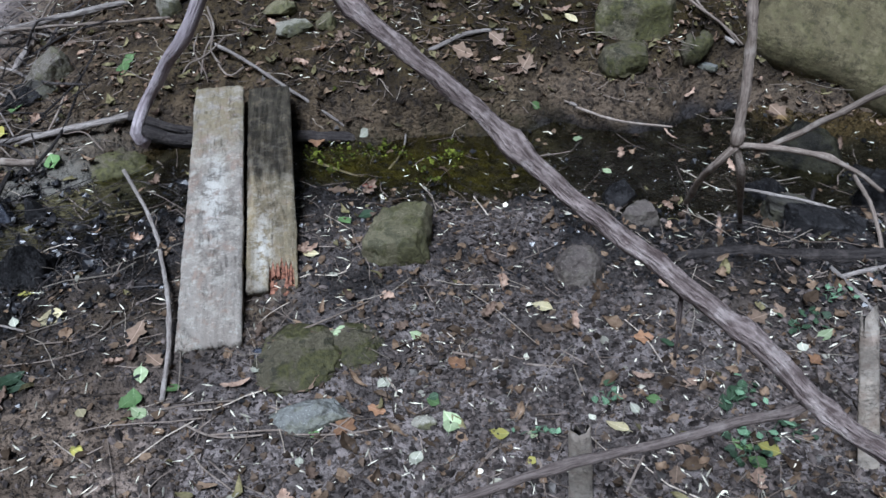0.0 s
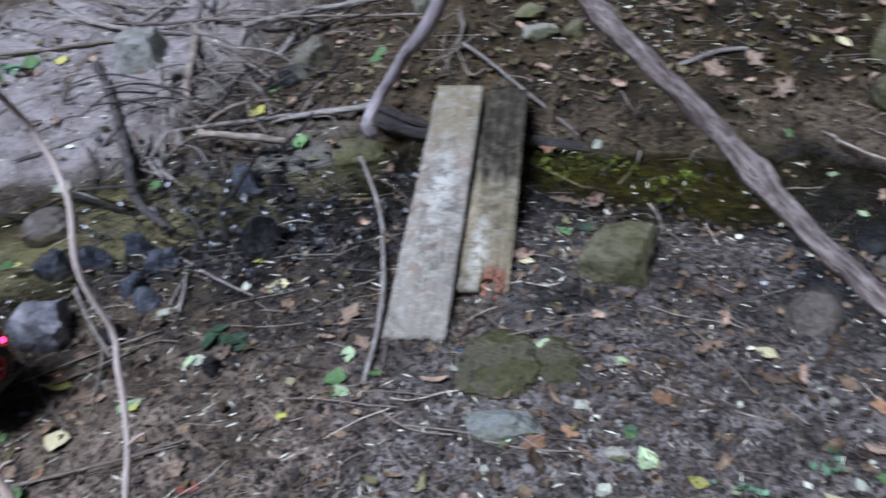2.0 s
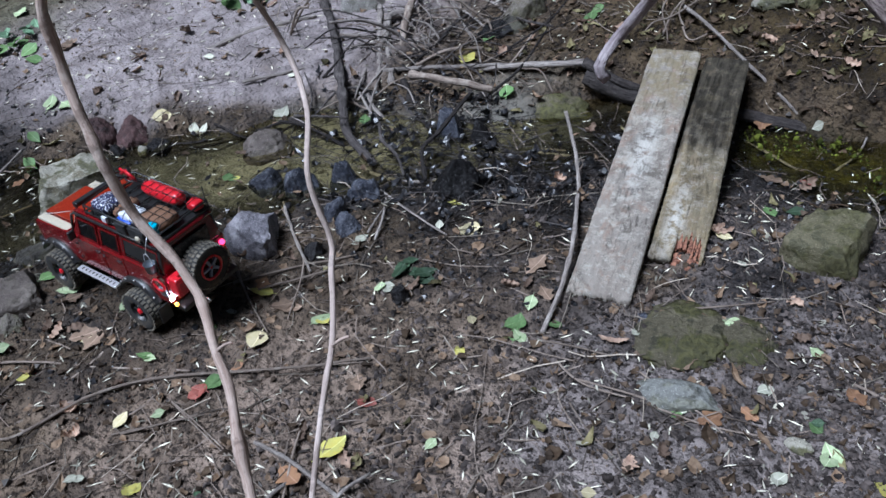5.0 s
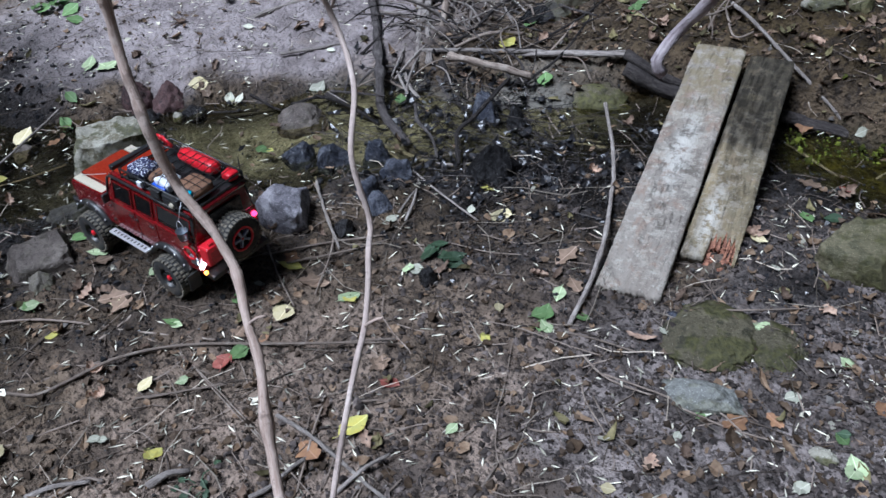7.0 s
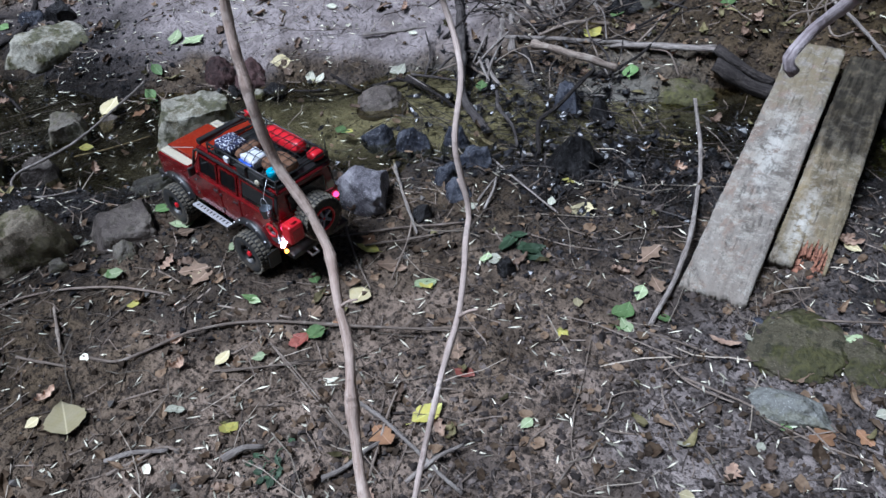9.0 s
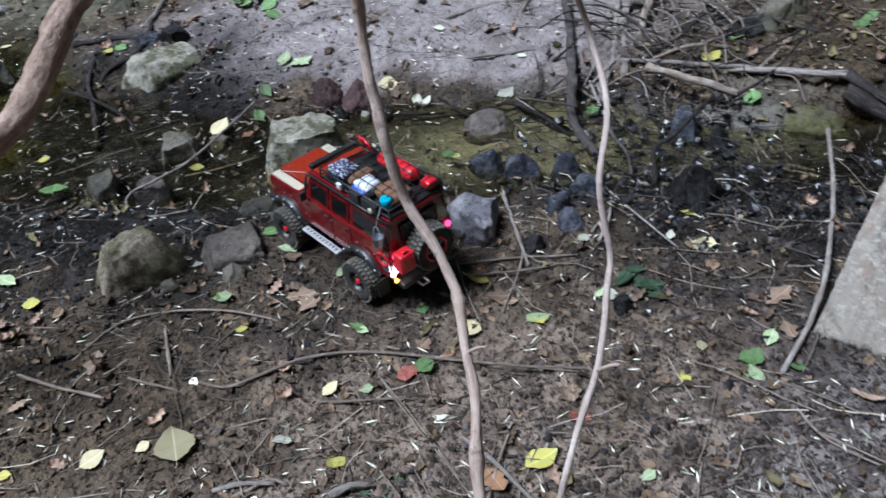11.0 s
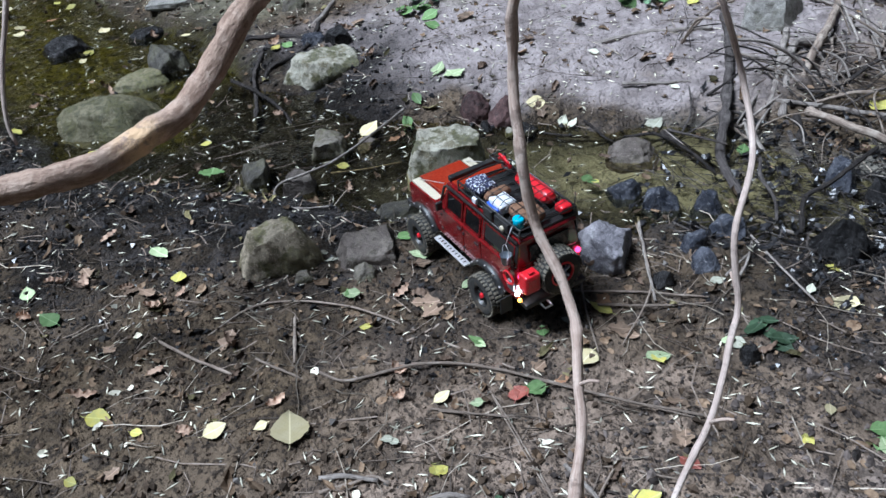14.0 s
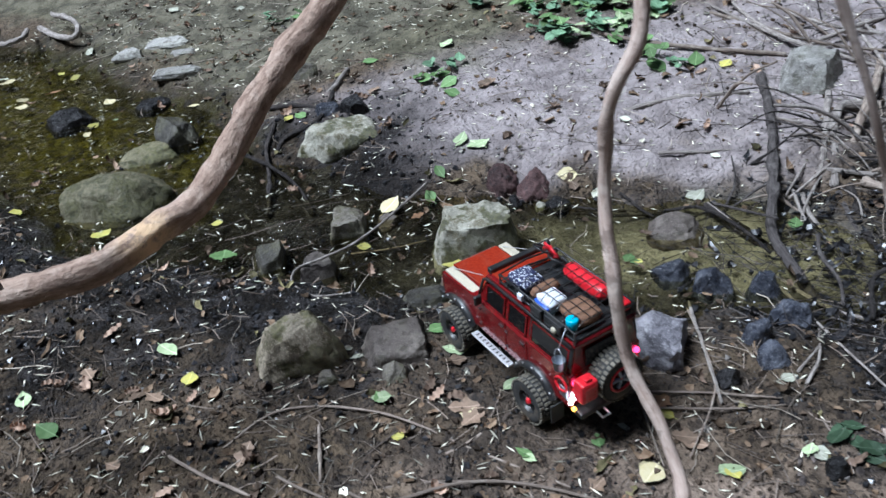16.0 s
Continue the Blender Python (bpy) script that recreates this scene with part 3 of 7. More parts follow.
def branch(name, pts, r0, r1, material, label, parent=None, category=""):
    """A tapered, knotty limb through a few points; only branches that lie are sunk a little."""
    COUNT[0] += 1
    rng = random.Random(COUNT[0])
    thick = max(r0, r1)
    path = curve_points(pts, max(thick * 1.2, .012) if thick <= .012 else thick * .7)
    sides = 24 if thick > .012 else 10 if thick > .004 else 6
    n = len(path)
    off = Vector((COUNT[0] * 2.3, COUNT[0] * 1.1, 0))
    radii = []
    for i, p in enumerate(path):
        path[i] = p + Vector((noise.noise(p * 14 + off), noise.noise(p * 14 - off), noise.noise(p * 14 + off * 2))) * min(thick * .35, .006)
        knot = max(0, noise.noise(p * 17 + off * 3) - .28) * (1.1 if thick < .03 else .35)
        radii.append((r0 + (r1 - r0) * i / (n - 1)) * (1 + .10 * noise.noise(p * 30 + off) + knot))
    origin = path[n // 2].copy()
    bm = bmesh.new()
    tube(bm, [p - origin for p in path], radii, sides, .08, rng=rng)
    if thick > .008:
        bm.verts.ensure_lookup_table()
        step = max(thick * 1.2, .012) if thick <= .012 else thick * .7
        for i in range(n):
            c = path[i] - origin
            for k in range(sides):
                a = 2 * math.pi * k / sides + i * .05
                v = bm.verts[i * sides + k]
                ridge = noise.noise(Vector((math.cos(a) * 2.6, math.sin(a) * 2.6, i * step * 7)) + off)
                fine = noise.noise(Vector((math.cos(a) * 6, math.sin(a) * 6, i * step * 26)) + off)
                v.co = c + (v.co - c) * (1 + .16 * ridge + .08 * fine)
    ob = part(name, bm, material, None, smooth=True)
    me = ob.data
    grain = np.zeros((len(me.vertices), 3), np.float32)
    for i in range(n):
        for k in range(sides):
            a = 2 * math.pi * k / sides
            grain[i * sides + k] = (math.cos(a) * 2.2 + COUNT[0], math.sin(a) * 2.2, i * (max(thick * 1.2, .012) if thick <= .012 else thick * .7) * 20)
    me.attributes.new("grain", "FLOAT_VECTOR", "POINT").data.foreach_set("vector", grain.reshape(-1))
    ob.matrix_world = Matrix.Translation(origin)
    if parent:
        ob.parent = parent
        ob.matrix_parent_inverse = parent.matrix_world.inverted()
        ob["label"] = label
        return ob
    return tagged(ob, label, category or {"fallen_log": "log", "dead_sapling": "sapling"}.get(name, name.replace("_", " ")))


def pale_patched(ob, at, reach):
    """Marks a limb with a pale orange-cream patch round a point."""
    at = Vector(at)
    me = ob.data
    ob.data.attributes.new("pale_patch", "FLOAT", "POINT").data.foreach_set("value", [max(0, 1.3 - ((ob.matrix_world @ v.co) - at).length / reach) for v in me.vertices])


# ---- leaves ----


def leaf_mesh(kind, seed):
    """A leaf 1 long with a folded midrib and curled rim."""
    rng = random.Random(seed)
    bm = bmesh.new()
    n = 15
    rows = []
    for i in range(n):
        t = i / (n - 1)
        if kind == "ovate":
            w = .34 * math.sin(math.pi * min(1, t * 1.02) ** .8) + .004
        elif kind == "round":
            w = .42 * math.sin(math.pi * t) ** .9 * (1.2 - .5 * t) + .004
        elif kind == "lobed":
            w = (.32 + .10 * math.cos(t * 15)) * math.sin(math.pi * t ** .9) ** .8 + .006
        else:
            w = .17 * math.sin(math.pi * t) + .003
        row = []
        for k in (-1, -.55, 0, .55, 1):
            edge = 1 + (rng.random() - .5) * .12 * abs(k)
            z = .05 * abs(k) * w * 2 + .16 * (t - .5) ** 2 + rng.uniform(-.02, .02) * abs(k) - .02
            row.append(bm.verts.new((t - .5, k * w * edge, z + .03 * math.sin(t * 5 + seed) * k)))
        rows.append(row)
    for a, b in zip(rows, rows[1:]):
        for k in range(4):
            bm.faces.new((a[k], b[k], b[k + 1], a[k + 1]))
    stem = [(-.5 - .06 * i, .02 * i * i * .2, -.02 + .012 * i) for i in range(4)]
    tube(bm, stem, [.012] * 4, 4)
    bmesh.ops.recalc_face_normals(bm, faces=bm.faces)
    for f in bm.faces:
        f.smooth = True
    me = bpy.data.meshes.new("leaf")
    bm.to_mesh(me)
    bm.free()
    return me


LEAVES = {}
WORDS = {"green": "fresh green fallen leaf lying on the mud", "dark_green": "dark green low leaf close to the ground", "pale_green": "pale green fallen leaf lying on the mud",
         "yellow": "yellow fallen leaf lying on the mud", "pale": "whitish upturned fallen leaf", "brown": "curled dry brown fallen leaf",
         "orange": "orange-brown fallen leaf on the mud", "red": "dull red fallen leaf on the mud", "tan": "pale tan fallen leaf on the mud"}


def leaf(colour, x, y, size, turn):
    kind = {"brown": "lobed", "orange": "lobed", "dark_green": "ovate", "pale_green": "ovate", "yellow": "round", "pale": "ovate"}.get(colour, ("ovate", "round")[turn % 2])
    key = (colour, kind, turn % 3)
    if key not in LEAVES:
        LEAVES[key] = leaf_mesh(kind, turn % 3 + 3)
        LEAVES[key].materials.append(MATS["leaf_" + colour])
    ob = new("leaf", LEAVES[key])
    a = radians(turn)
    dx, dy = (gz(x + .02, y) - gz(x - .02, y)) / .04, (gz(x, y + .02) - gz(x, y - .02)) / .04
    tilt = Vector((-dx + math.sin(turn) * .12, -dy + math.cos(turn * 1.7) * .12, 1)).to_track_quat("Z", "Y").to_matrix().to_4x4()
    z = max(gz(x, y), -.066)
    ob.matrix_world = Matrix.Translation((x, y, z + .08 * size + .004)) @ tilt @ pose(0, 0, 0, 0, 0, turn) @ Matrix.Scale(size, 4)
    return tagged(ob, WORDS[colour], "leaf", group="fallen leaves")

# ---- the planks, slab, brick and stakes ----

# ---- the two planks across the stream ----


def plank(name, near, far, width, thick, material, label, seed, notch=None, stain=None, damp=None):
    """A weathered board with worn, splintered ends and split grain; local y runs along it."""
    near, far = Vector(near), Vector(far)
    length = (far - near).length
    rng = random.Random(seed)
    nu, nv = 41, 150
    end0 = [.012 + .010 * noise.noise(Vector((i * .16, seed, 0))) + rng.uniform(0, .005) for i in range(nu)]
    end1 = [.006 + .005 * noise.noise(Vector((i * .14, seed, 4))) + rng.uniform(0, .002) for i in range(nu)]
    bm = bmesh.new()
    top, under, stains = [], [], {}
    for j in range(nv):
        rt, ru = [], []
        for i in range(nu):
            u, t = i / (nu - 1) - .5, j / (nv - 1)
            cut = end0[i]
            if notch and notch[0] < i / (nu - 1) < notch[1]:
                cut += notch[2] * (1 - .35 * abs(math.sin(i * .9)))
            y = cut + (length - cut - end1[i]) * t
            x = u * width * (1 + .035 * noise.noise(Vector((seed, y * 7, u))) + .02 * noise.noise(Vector((seed, y * 40, u))))
            z = .0014 * noise.noise(Vector((u * 30, y * 5, seed))) + .002 * noise.noise(Vector((u * 12, y * 30, seed)))
            crack = noise.noise(Vector((u * 7 + seed + .25 * noise.noise(Vector((y * 6, seed, 1))), y * 1.1, 3.0)))
            z -= .0035 * max(0, 1 - abs(crack) * 26) * smooth01(.5 + 1.5 * noise.noise(Vector((u * 3, y * 4, seed + 7.5))))
            if abs(u) > .46:
                z -= .004
            v = bm.verts.new((x, y, z))
            if stain:
                stains[v] = max(0, 1 - math.hypot((u - stain[0]) / stain[2], (y / length - stain[1]) / stain[3]))
            rt.append(v)
            ru.append(bm.verts.new((x, y, -thick)))
        top.append(rt)
        under.append(ru)
    for j in range(nv - 1):
        for i in range(nu - 1):
            bm.faces.new((top[j][i], top[j][i + 1], top[j + 1][i + 1], top[j + 1][i]))
            bm.faces.new((under[j][i], under[j + 1][i], under[j + 1][i + 1], under[j][i + 1]))
        for i in (0, nu - 1):
            bm.faces.new((top[j][i], top[j + 1][i], under[j + 1][i], under[j][i])[:: 1 if i == 0 else -1])
    for j in (0, nv - 1):
        for i in range(nu - 1):
            bm.faces.new((top[j][i], under[j][i], under[j][i + 1], top[j][i + 1])[:: 1 if j == 0 else -1])
    bm.verts.index_update()
    bmesh.ops.recalc_face_normals(bm, faces=bm.faces)
    values = [0.0] * len(bm.verts)
    for v, k in stains.items():
        values[v.index] = k
    ob = part(name, bm, material, smooth=True)
    ob.data.attributes.new("stain", "FLOAT", "POINT").data.foreach_set("value", values)
    wet = [smooth01((v.co.y / length - damp[0] + .13 * noise.noise(Vector((v.co.x * 45, v.co.y * 6, seed)))) / .15) * damp[1] if damp else 0.0 for v in ob.data.vertices]
    ob.data.attributes.new("damp", "FLOAT", "POINT").data.foreach_set("value", [float(k) for k in wet])
    ob.data.attributes.new("far", "FLOAT", "POINT").data.foreach_set("value", [v.co.y / length for v in ob.data.vertices])
    along = (far - near).normalized()
    across = Vector((along.y, -along.x, 0)).normalized()
    up = across.cross(along)
    ob.matrix_world = Matrix.Translation(near) @ Matrix((across, along, up)).transposed().to_4x4()
    return tagged(ob, label, "plank")


plank("plank", (-.549, 1.515, .030), (-.725, 2.705, .130), .162, .032, "plank_wood", "weathered grey lichened plank laid over the stream", 3, stain=(-.02, .5, .3, .22))
plank_b = plank("plank", (-.424, 1.735, .022), (-.556, 2.715, .120), .140, .030, "plank_wood_dark", "dark weathered plank with a broken rotten end", 8, notch=(.44, .93, .110), stain=(-.18, .16, .26, .20), damp=(.40, .96))
bm = bmesh.new()
rot_rng = random.Random(2)
for k in range(40):
    u, s, ln = -.012 + .076 * k / 39, rot_rng.uniform(.0014, .004), rot_rng.uniform(.02, .085) * (1.25 if k > 28 else .8)
    box(bm, -s, s, -ln, .012, -.004, .003, .001, pose(u, .122, rot_rng.uniform(-.024, -.004), rot_rng.uniform(-3, 7), rot_rng.uniform(-25, 25), rot_rng.uniform(-9, 9)))
for k in range(22):
    s = rot_rng.uniform(.003, .008)
    box(bm, -s, s, -s * 1.7, s * 1.4, -.003, .004, .001, pose(rot_rng.uniform(-.010, .062), rot_rng.uniform(.0, .08), rot_rng.uniform(-.030, -.022), rot_rng.uniform(-20, 20), rot_rng.uniform(-20, 20), rot_rng.uniform(-50, 50)))
for v in bm.verts:
    v.co += Vector((1, 1, .6)) * .0035 * noise.noise(v.co * 160)
part("rotten_end", bm, "rotten_wood", plank_b, "crumbling orange-brown rotten wood")

# ---- the sloping concrete slab in the far bank ----
bm = bmesh.new()
bmesh.ops.create_grid(bm, x_segments=40, y_segments=30, size=.5)
for v in bm.verts:
    u, w = v.co.x + .5, v.co.y + .5
    rim = min(u, w, 1 - u, 1 - w)
    z = .012 * noise.noise(Vector((u * 6, w * 6, 1))) + .006 * noise.noise(Vector((u * 22, w * 22, 2)))
    edge = .02 * noise.noise(Vector((u * 7, w * 7, 9)))
    v.co = Vector((u * 1.7 + (edge if w < .1 else 0) - .05, w * 1.3 + edge, z - (.05 * (1 - rim / .04) ** 2 if rim < .04 else 0)))
ext = bmesh.ops.extrude_face_region(bm, geom=bm.faces[:])
for v in ext["geom"]:
    if isinstance(v, bmesh.types.BMVert):
        v.co.z -= .22
bmesh.ops.recalc_face_normals(bm, faces=bm.faces)
slab = part("concrete_slab", bm, "concrete", smooth=True)
su = Vector((.38, -.19, -.12)).normalized()
sv = Vector((.12, .85, .50))
sw = su.cross(sv).normalized()
sv = sw.cross(su)
slab.matrix_world = Matrix.Translation((1.235, 2.915, .20)) @ Matrix((su, sv, sw)).transposed().to_4x4()
tagged(slab, "large sloping mossy concrete slab in the bank", "slab")

# ---- the holed brick in the stream ----
bm = bmesh.new()
BL, BW, BH, NX, NY = .150, .092, .068, 3, 2
for i in range(NX):
    for j in range(NY):
        x0, x1, y0, y1 = BL * i / NX, BL * (i + 1) / NX, BW * j / NY, BW * (j + 1) / NY
        cx, cy, r = (x0 + x1) / 2, (y0 + y1) / 2, .0125
        rim = [bm.verts.new((cx + a * (x1 - x0) / 2, cy + b * (y1 - y0) / 2, BH)) for a, b in ((1, 0), (1, 1), (0, 1), (-1, 1), (-1, 0), (-1, -1), (0, -1), (1, -1))]
        hole, deep = ([bm.verts.new((cx + r * math.cos(k * math.pi / 4), cy + r * math.sin(k * math.pi / 4), z)) for k in range(8)] for z in (BH, .004))
        for k in range(8):
            m2 = (k + 1) % 8
            bm.faces.new((rim[k], rim[m2], hole[m2], hole[k]))
            bm.faces.new((hole[k], hole[m2], deep[m2], deep[k]))
        bm.faces.new(deep)
vs = [bm.verts.new(p) for p in ((0, 0, 0), (BL, 0, 0), (BL, BW, 0), (0, BW, 0), (0, 0, BH), (BL, 0, BH), (BL, BW, BH), (0, BW, BH))]
for q in ((3, 2, 1, 0), (0, 1, 5, 4), (1, 2, 6, 5), (2, 3, 7, 6), (3, 0, 4, 7)):
    bm.faces.new([vs[i] for i in q])
bmesh.ops.remove_doubles(bm, verts=bm.verts, dist=.0005)
brick = part("holed_brick", bm, "brickclay")
brick.matrix_world = pose(-2.06, 1.13, -.045, 3, -4, 22)
tagged(brick, "dark wet brick with round holes in the stream", "brick")

# ---- two broken grey stakes near the camera ----


def stake(base, top, r, label, seed):
    """A split slab of wood driven in upright, its broken top all splinters."""
    base, top = Vector(base), Vector(top)
    d = (top - base).normalized()
    a = (Vector((1, -.25, 0)) - d * d.x).normalized()
    b = d.cross(a)
    bm = bmesh.new()
    rows, n, k = [], 26, 28
    for i in range(n):
        t = i / (n - 1)
        row = []
        for j in range(k):
            ang = 2 * math.pi * j / k
            ca, sa = math.cos(ang), math.sin(ang)
            wide, thick = math.copysign(abs(ca) ** .6, ca), math.copysign(abs(sa) ** .6, sa)
            rr = r * (1 + .10 * noise.noise(Vector((ca * 1.5, t * 3, seed))) + .10 * noise.noise(Vector((wide * 6, t * .8, seed + 3)))) * (1 - .18 * t)
            splinter = (.30 * noise.noise(Vector((wide * 1.6, 0, seed + 7))) + .16 * noise.noise(Vector((wide * 6, thick, seed + 9)))) * max(0, t - .55) / .45 * (top - base).length
            row.append(bm.verts.new(base + (top - base) * t + d * splinter + a * wide * rr * 1.35 + b * thick * rr * .55))
        rows.append(row)
    for p, q in zip(rows, rows[1:]):
        for j in range(k):
            bm.faces.new((p[j], p[(j + 1) % k], q[(j + 1) % k], q[j]))
    bm.faces.new(rows[-1])
    bm.faces.new(rows[0][::-1])
    bmesh.ops.recalc_face_normals(bm, faces=bm.faces)
    ob = part("broken_stake", bm, "split_wood", smooth=True)
    return tagged(ob, label, "stake")


stake((0.308, 1.078, -.05), (0.288, 1.108, 0.181), .0205, "split pale broken stake of wood in the litter", 4)
stake((0.938, 1.129, -.05), (0.867, 1.229, 0.337), .0160, "weathered grey broken stake of wood in the litter", 9)

# ---- stones, one by one: place, width, depth, height, turn ----
stone(-3.60, 0.56, -0.101, 0.490, 0.330, 0.150, 46, 91, "greenstone", "pale green-grey boulder with rounded edges standing in the stream pool")
stone(-4.00, 0.97, -0.101, 0.202, 0.274, 0.133, 77, 2, "darkstone", "dark wet slanted stone beside the pool")
stone(-3.91, 0.79, -0.100, 0.324, 0.240, 0.075, 79, 3, "greenstone", "algae-covered flat stone half under water")
stone(-3.26, 1.42, -0.050, 0.383, 0.200, 0.115, 72, 4, "palestone", "pale stone with moss on its lower half")
stone(-2.75, 1.14, -0.100, 0.153, 0.214, 0.100, 67, 5, "greystone", "squared dark grey stone block in the stream bed")
stone(-2.76, 0.84, -0.095, 0.132, 0.175, 0.087, 73, 6, "darkstone", "dark cube-shaped wet stone")
stone(-2.57, 0.92, -0.088, 0.144, 0.093, 0.091, 70, 7, "brownstone", "flat brown stone lying in the mud")
stone(-2.34, 1.39, -0.100, 0.299, 0.215, 0.159, 58, 8, "palestone", "large pale flat-topped stone with mossy face")
stone(-2.70, 1.28, -0.102, 0.096, 0.088, 0.046, 64, 9, "brownstone", "small brown stone carrying a pale leaf")
stone(-2.15, 0.66, -0.000, 0.262, 0.190, 0.136, 73, 10, "tanstone", "angular grey-brown boulder half sunk in mud")
stone(-2.00, 0.87, -0.002, 0.190, 0.165, 0.062, 66, 11, "brownstone", "dark squared stone lying in mud")
stone(-1.91, 0.81, -0.001, 0.086, 0.092, 0.056, 66, 12, "greystone", "small pale grey pointed stone")
stone(-2.18, 1.09, -0.060, 0.187, 0.101, 0.044, 62, 13, "darkstone", "flat dark wet stone slab")
stone(-1.92, 1.44, -0.087, 0.149, 0.162, 0.098, 54, 14, "blackstone", "black round wet stone in the stream")
stone(-1.79, 1.10, -0.012, 0.109, 0.100, 0.045, 60, 15, "blackstone", "black wet stone behind the holed brick")
stone(-1.53, 1.36, -0.000, 0.173, 0.200, 0.113, 49, 16, "violetstone", "purple-grey angular stone standing in the stream")
stone(-1.95, 1.90, -0.101, 0.188, 0.165, 0.085, 47, 17, "brownstone", "oval grey-brown stone at the water's edge")
stone(-2.57, 1.69, -0.055, 0.124, 0.171, 0.081, 57, 18, "redstone", "dark red brick-like round stone")
stone(-2.46, 1.75, -0.060, 0.146, 0.152, 0.077, 55, 19, "redstone", "dull red stone beside its twin")
stone(-2.45, 1.65, -0.078, 0.057, 0.070, 0.038, 57, 20, "blackstone", "small black stone at the water's edge")
stone(-2.34, 1.75, -0.080, 0.100, 0.087, 0.028, 54, 21, "blackstone", "small black stone at the water's edge")
stone(-2.37, 1.70, -0.080, 0.041, 0.057, 0.027, 55, 22, "palestone", "small pale pebble at the water's edge")
stone(-1.80, 1.71, -0.100, 0.124, 0.109, 0.088, 47, 23, "bluestone", "blue-black wet stone in a row")
stone(-1.67, 1.74, -0.098, 0.133, 0.117, 0.098, 45, 24, "bluestone", "blue-black wet stone in a row")
stone(-1.56, 1.83, -0.099, 0.106, 0.094, 0.100, 41, 25, "bluestone", "blue-black wet stone in a row")
stone(-1.43, 1.76, -0.067, 0.119, 0.092, 0.075, 40, 26, "bluestone", "blue-black wet angular stone")
stone(-1.41, 1.59, -0.015, 0.081, 0.073, 0.060, 42, 27, "bluestone", "blue-black wet angular stone")
stone(-1.32, 1.53, -0.001, 0.082, 0.074, 0.060, 41, 28, "bluestone", "blue-black wet angular stone")
stone(-1.14, 1.91, -0.046, 0.158, 0.120, 0.075, 31, 29, "blackstone", "black wet lump of stone in the mud")
stone(-1.37, 2.23, -0.101, 0.118, 0.151, 0.125, 32, 30, "bluestone", "dark pointed stone among roots")
stone(-1.25, 2.24, -0.102, 0.107, 0.119, 0.105, 30, 31, "blackstone", "black wet stone among roots")
stone(-1.13, 2.50, -0.095, 0.360, 0.190, 0.082, 14, 32, "mossstone", "long low mossy stone lying in the water")
stone(-2.16, 2.89, 0.045, 0.260, 0.220, 0.125, 38, 33, "whitestone", "pale whitish boulder at the foot of the thicket")
stone(-1.40, 2.92, 0.084, 0.098, 0.137, 0.064, 26, 34, "greystone", "grey pointed stone on the far bank")
stone(-1.42, 2.82, 0.061, 0.168, 0.132, 0.046, 28, 35, "darkstone", "dark stone on the far bank")
stone(-0.33, 1.51, -0.008, 0.240, 0.255, 0.036, 14, 36, "mossstone", "low mossy flat stone sunk in the ground")
stone(-0.19, 1.55, -0.008, 0.165, 0.190, 0.034, 8, 37, "mossstone", "low mossy stone joined to its larger neighbour")
stone(-0.28, 1.32, -0.008, 0.200, 0.115, 0.052, 2, 38, "palegrey", "pale blue-grey wedge of stone in leaf litter")
stone(-0.09, 1.95, -0.001, 0.225, 0.190, 0.098, 3, 39, "greenstone", "grey-green flat-topped stone with moss at its foot")
stone(0.65, 2.10, -0.033, 0.130, 0.116, 0.060, -17, 40, "brownstone", "grey triangular stone in the stream")
stone(0.41, 1.81, -0.004, 0.150, 0.125, 0.090, -12, 41, "brownstone", "brown-grey smooth rounded stone")
stone(1.29, 2.47, -0.102, 0.278, 0.200, 0.165, -28, 42, "blackmoss", "dark round wet boulder at the stream edge")
stone(1.09, 2.27, -0.095, 0.165, 0.125, 0.072, -26, 43, "blackstone", "dark wet stone in the stream")
stone(1.16, 2.00, -0.012, 0.253, 0.117, 0.059, -31, 44, "blackstone", "long dark wet stone")
stone(0.81, 3.11, 0.147, 0.330, 0.421, 0.216, -14, 45, "mossstone", "large green-grey boulder in the far bank")
stone(1.00, 2.96, 0.122, 0.152, 0.213, 0.100, -19, 46, "mossstone", "mossy stone leaning in the far bank")
stone(0.71, 2.81, 0.123, 0.190, 0.150, 0.085, -14, 47, "mossstone", "dark green mossy stone below the boulder")
stone(-0.49, 3.02, 0.199, 0.147, 0.112, 0.034, 10, 48, "palestone", "pale grey stone on the far bank")
stone(-0.37, 3.03, 0.206, 0.088, 0.089, 0.056, 7, 49, "greenstone", "small grey stone on the far bank")
stone(-0.97, 3.12, 0.235, 0.101, 0.103, 0.062, 18, 50, "palestone", "pale stone on the far bank")
stone(-0.55, 3.10, 0.244, 0.139, 0.108, 0.032, 11, 51, "greenstone", "grey stone on the far bank")
stone(-1.39, 2.90, 0.081, 0.173, 0.155, 0.109, 27, 52, "greystone", "grey stone below the far bank")
stone(-1.44, 2.79, 0.055, 0.213, 0.116, 0.050, 28, 53, "blackstone", "dark stone below the far bank")
stone(-0.02, 1.29, -0.000, 0.064, 0.039, 0.015, 2, 54, "palestone", "pale grey pebble in the leaf litter")
stone(-0.43, 1.52, -0.003, 0.037, 0.037, 0.020, 17, 55, "bluestone", "small blue-grey pebble beside the plank")
stone(1.04, 2.88, 0.075, 0.085, 0.040, 0.016, -38, 56, "palegrey", "flat grey stone on the far bank")
stone(-1.15, 1.87, -0.038, 0.164, 0.129, 0.107, 33, 57, "blackstone", "black wet stone in the stream mud")
stone(1.45, 2.33, -0.100, 0.189, 0.147, 0.061, -32, 58, "blackstone", "dark wet stone by the stream")
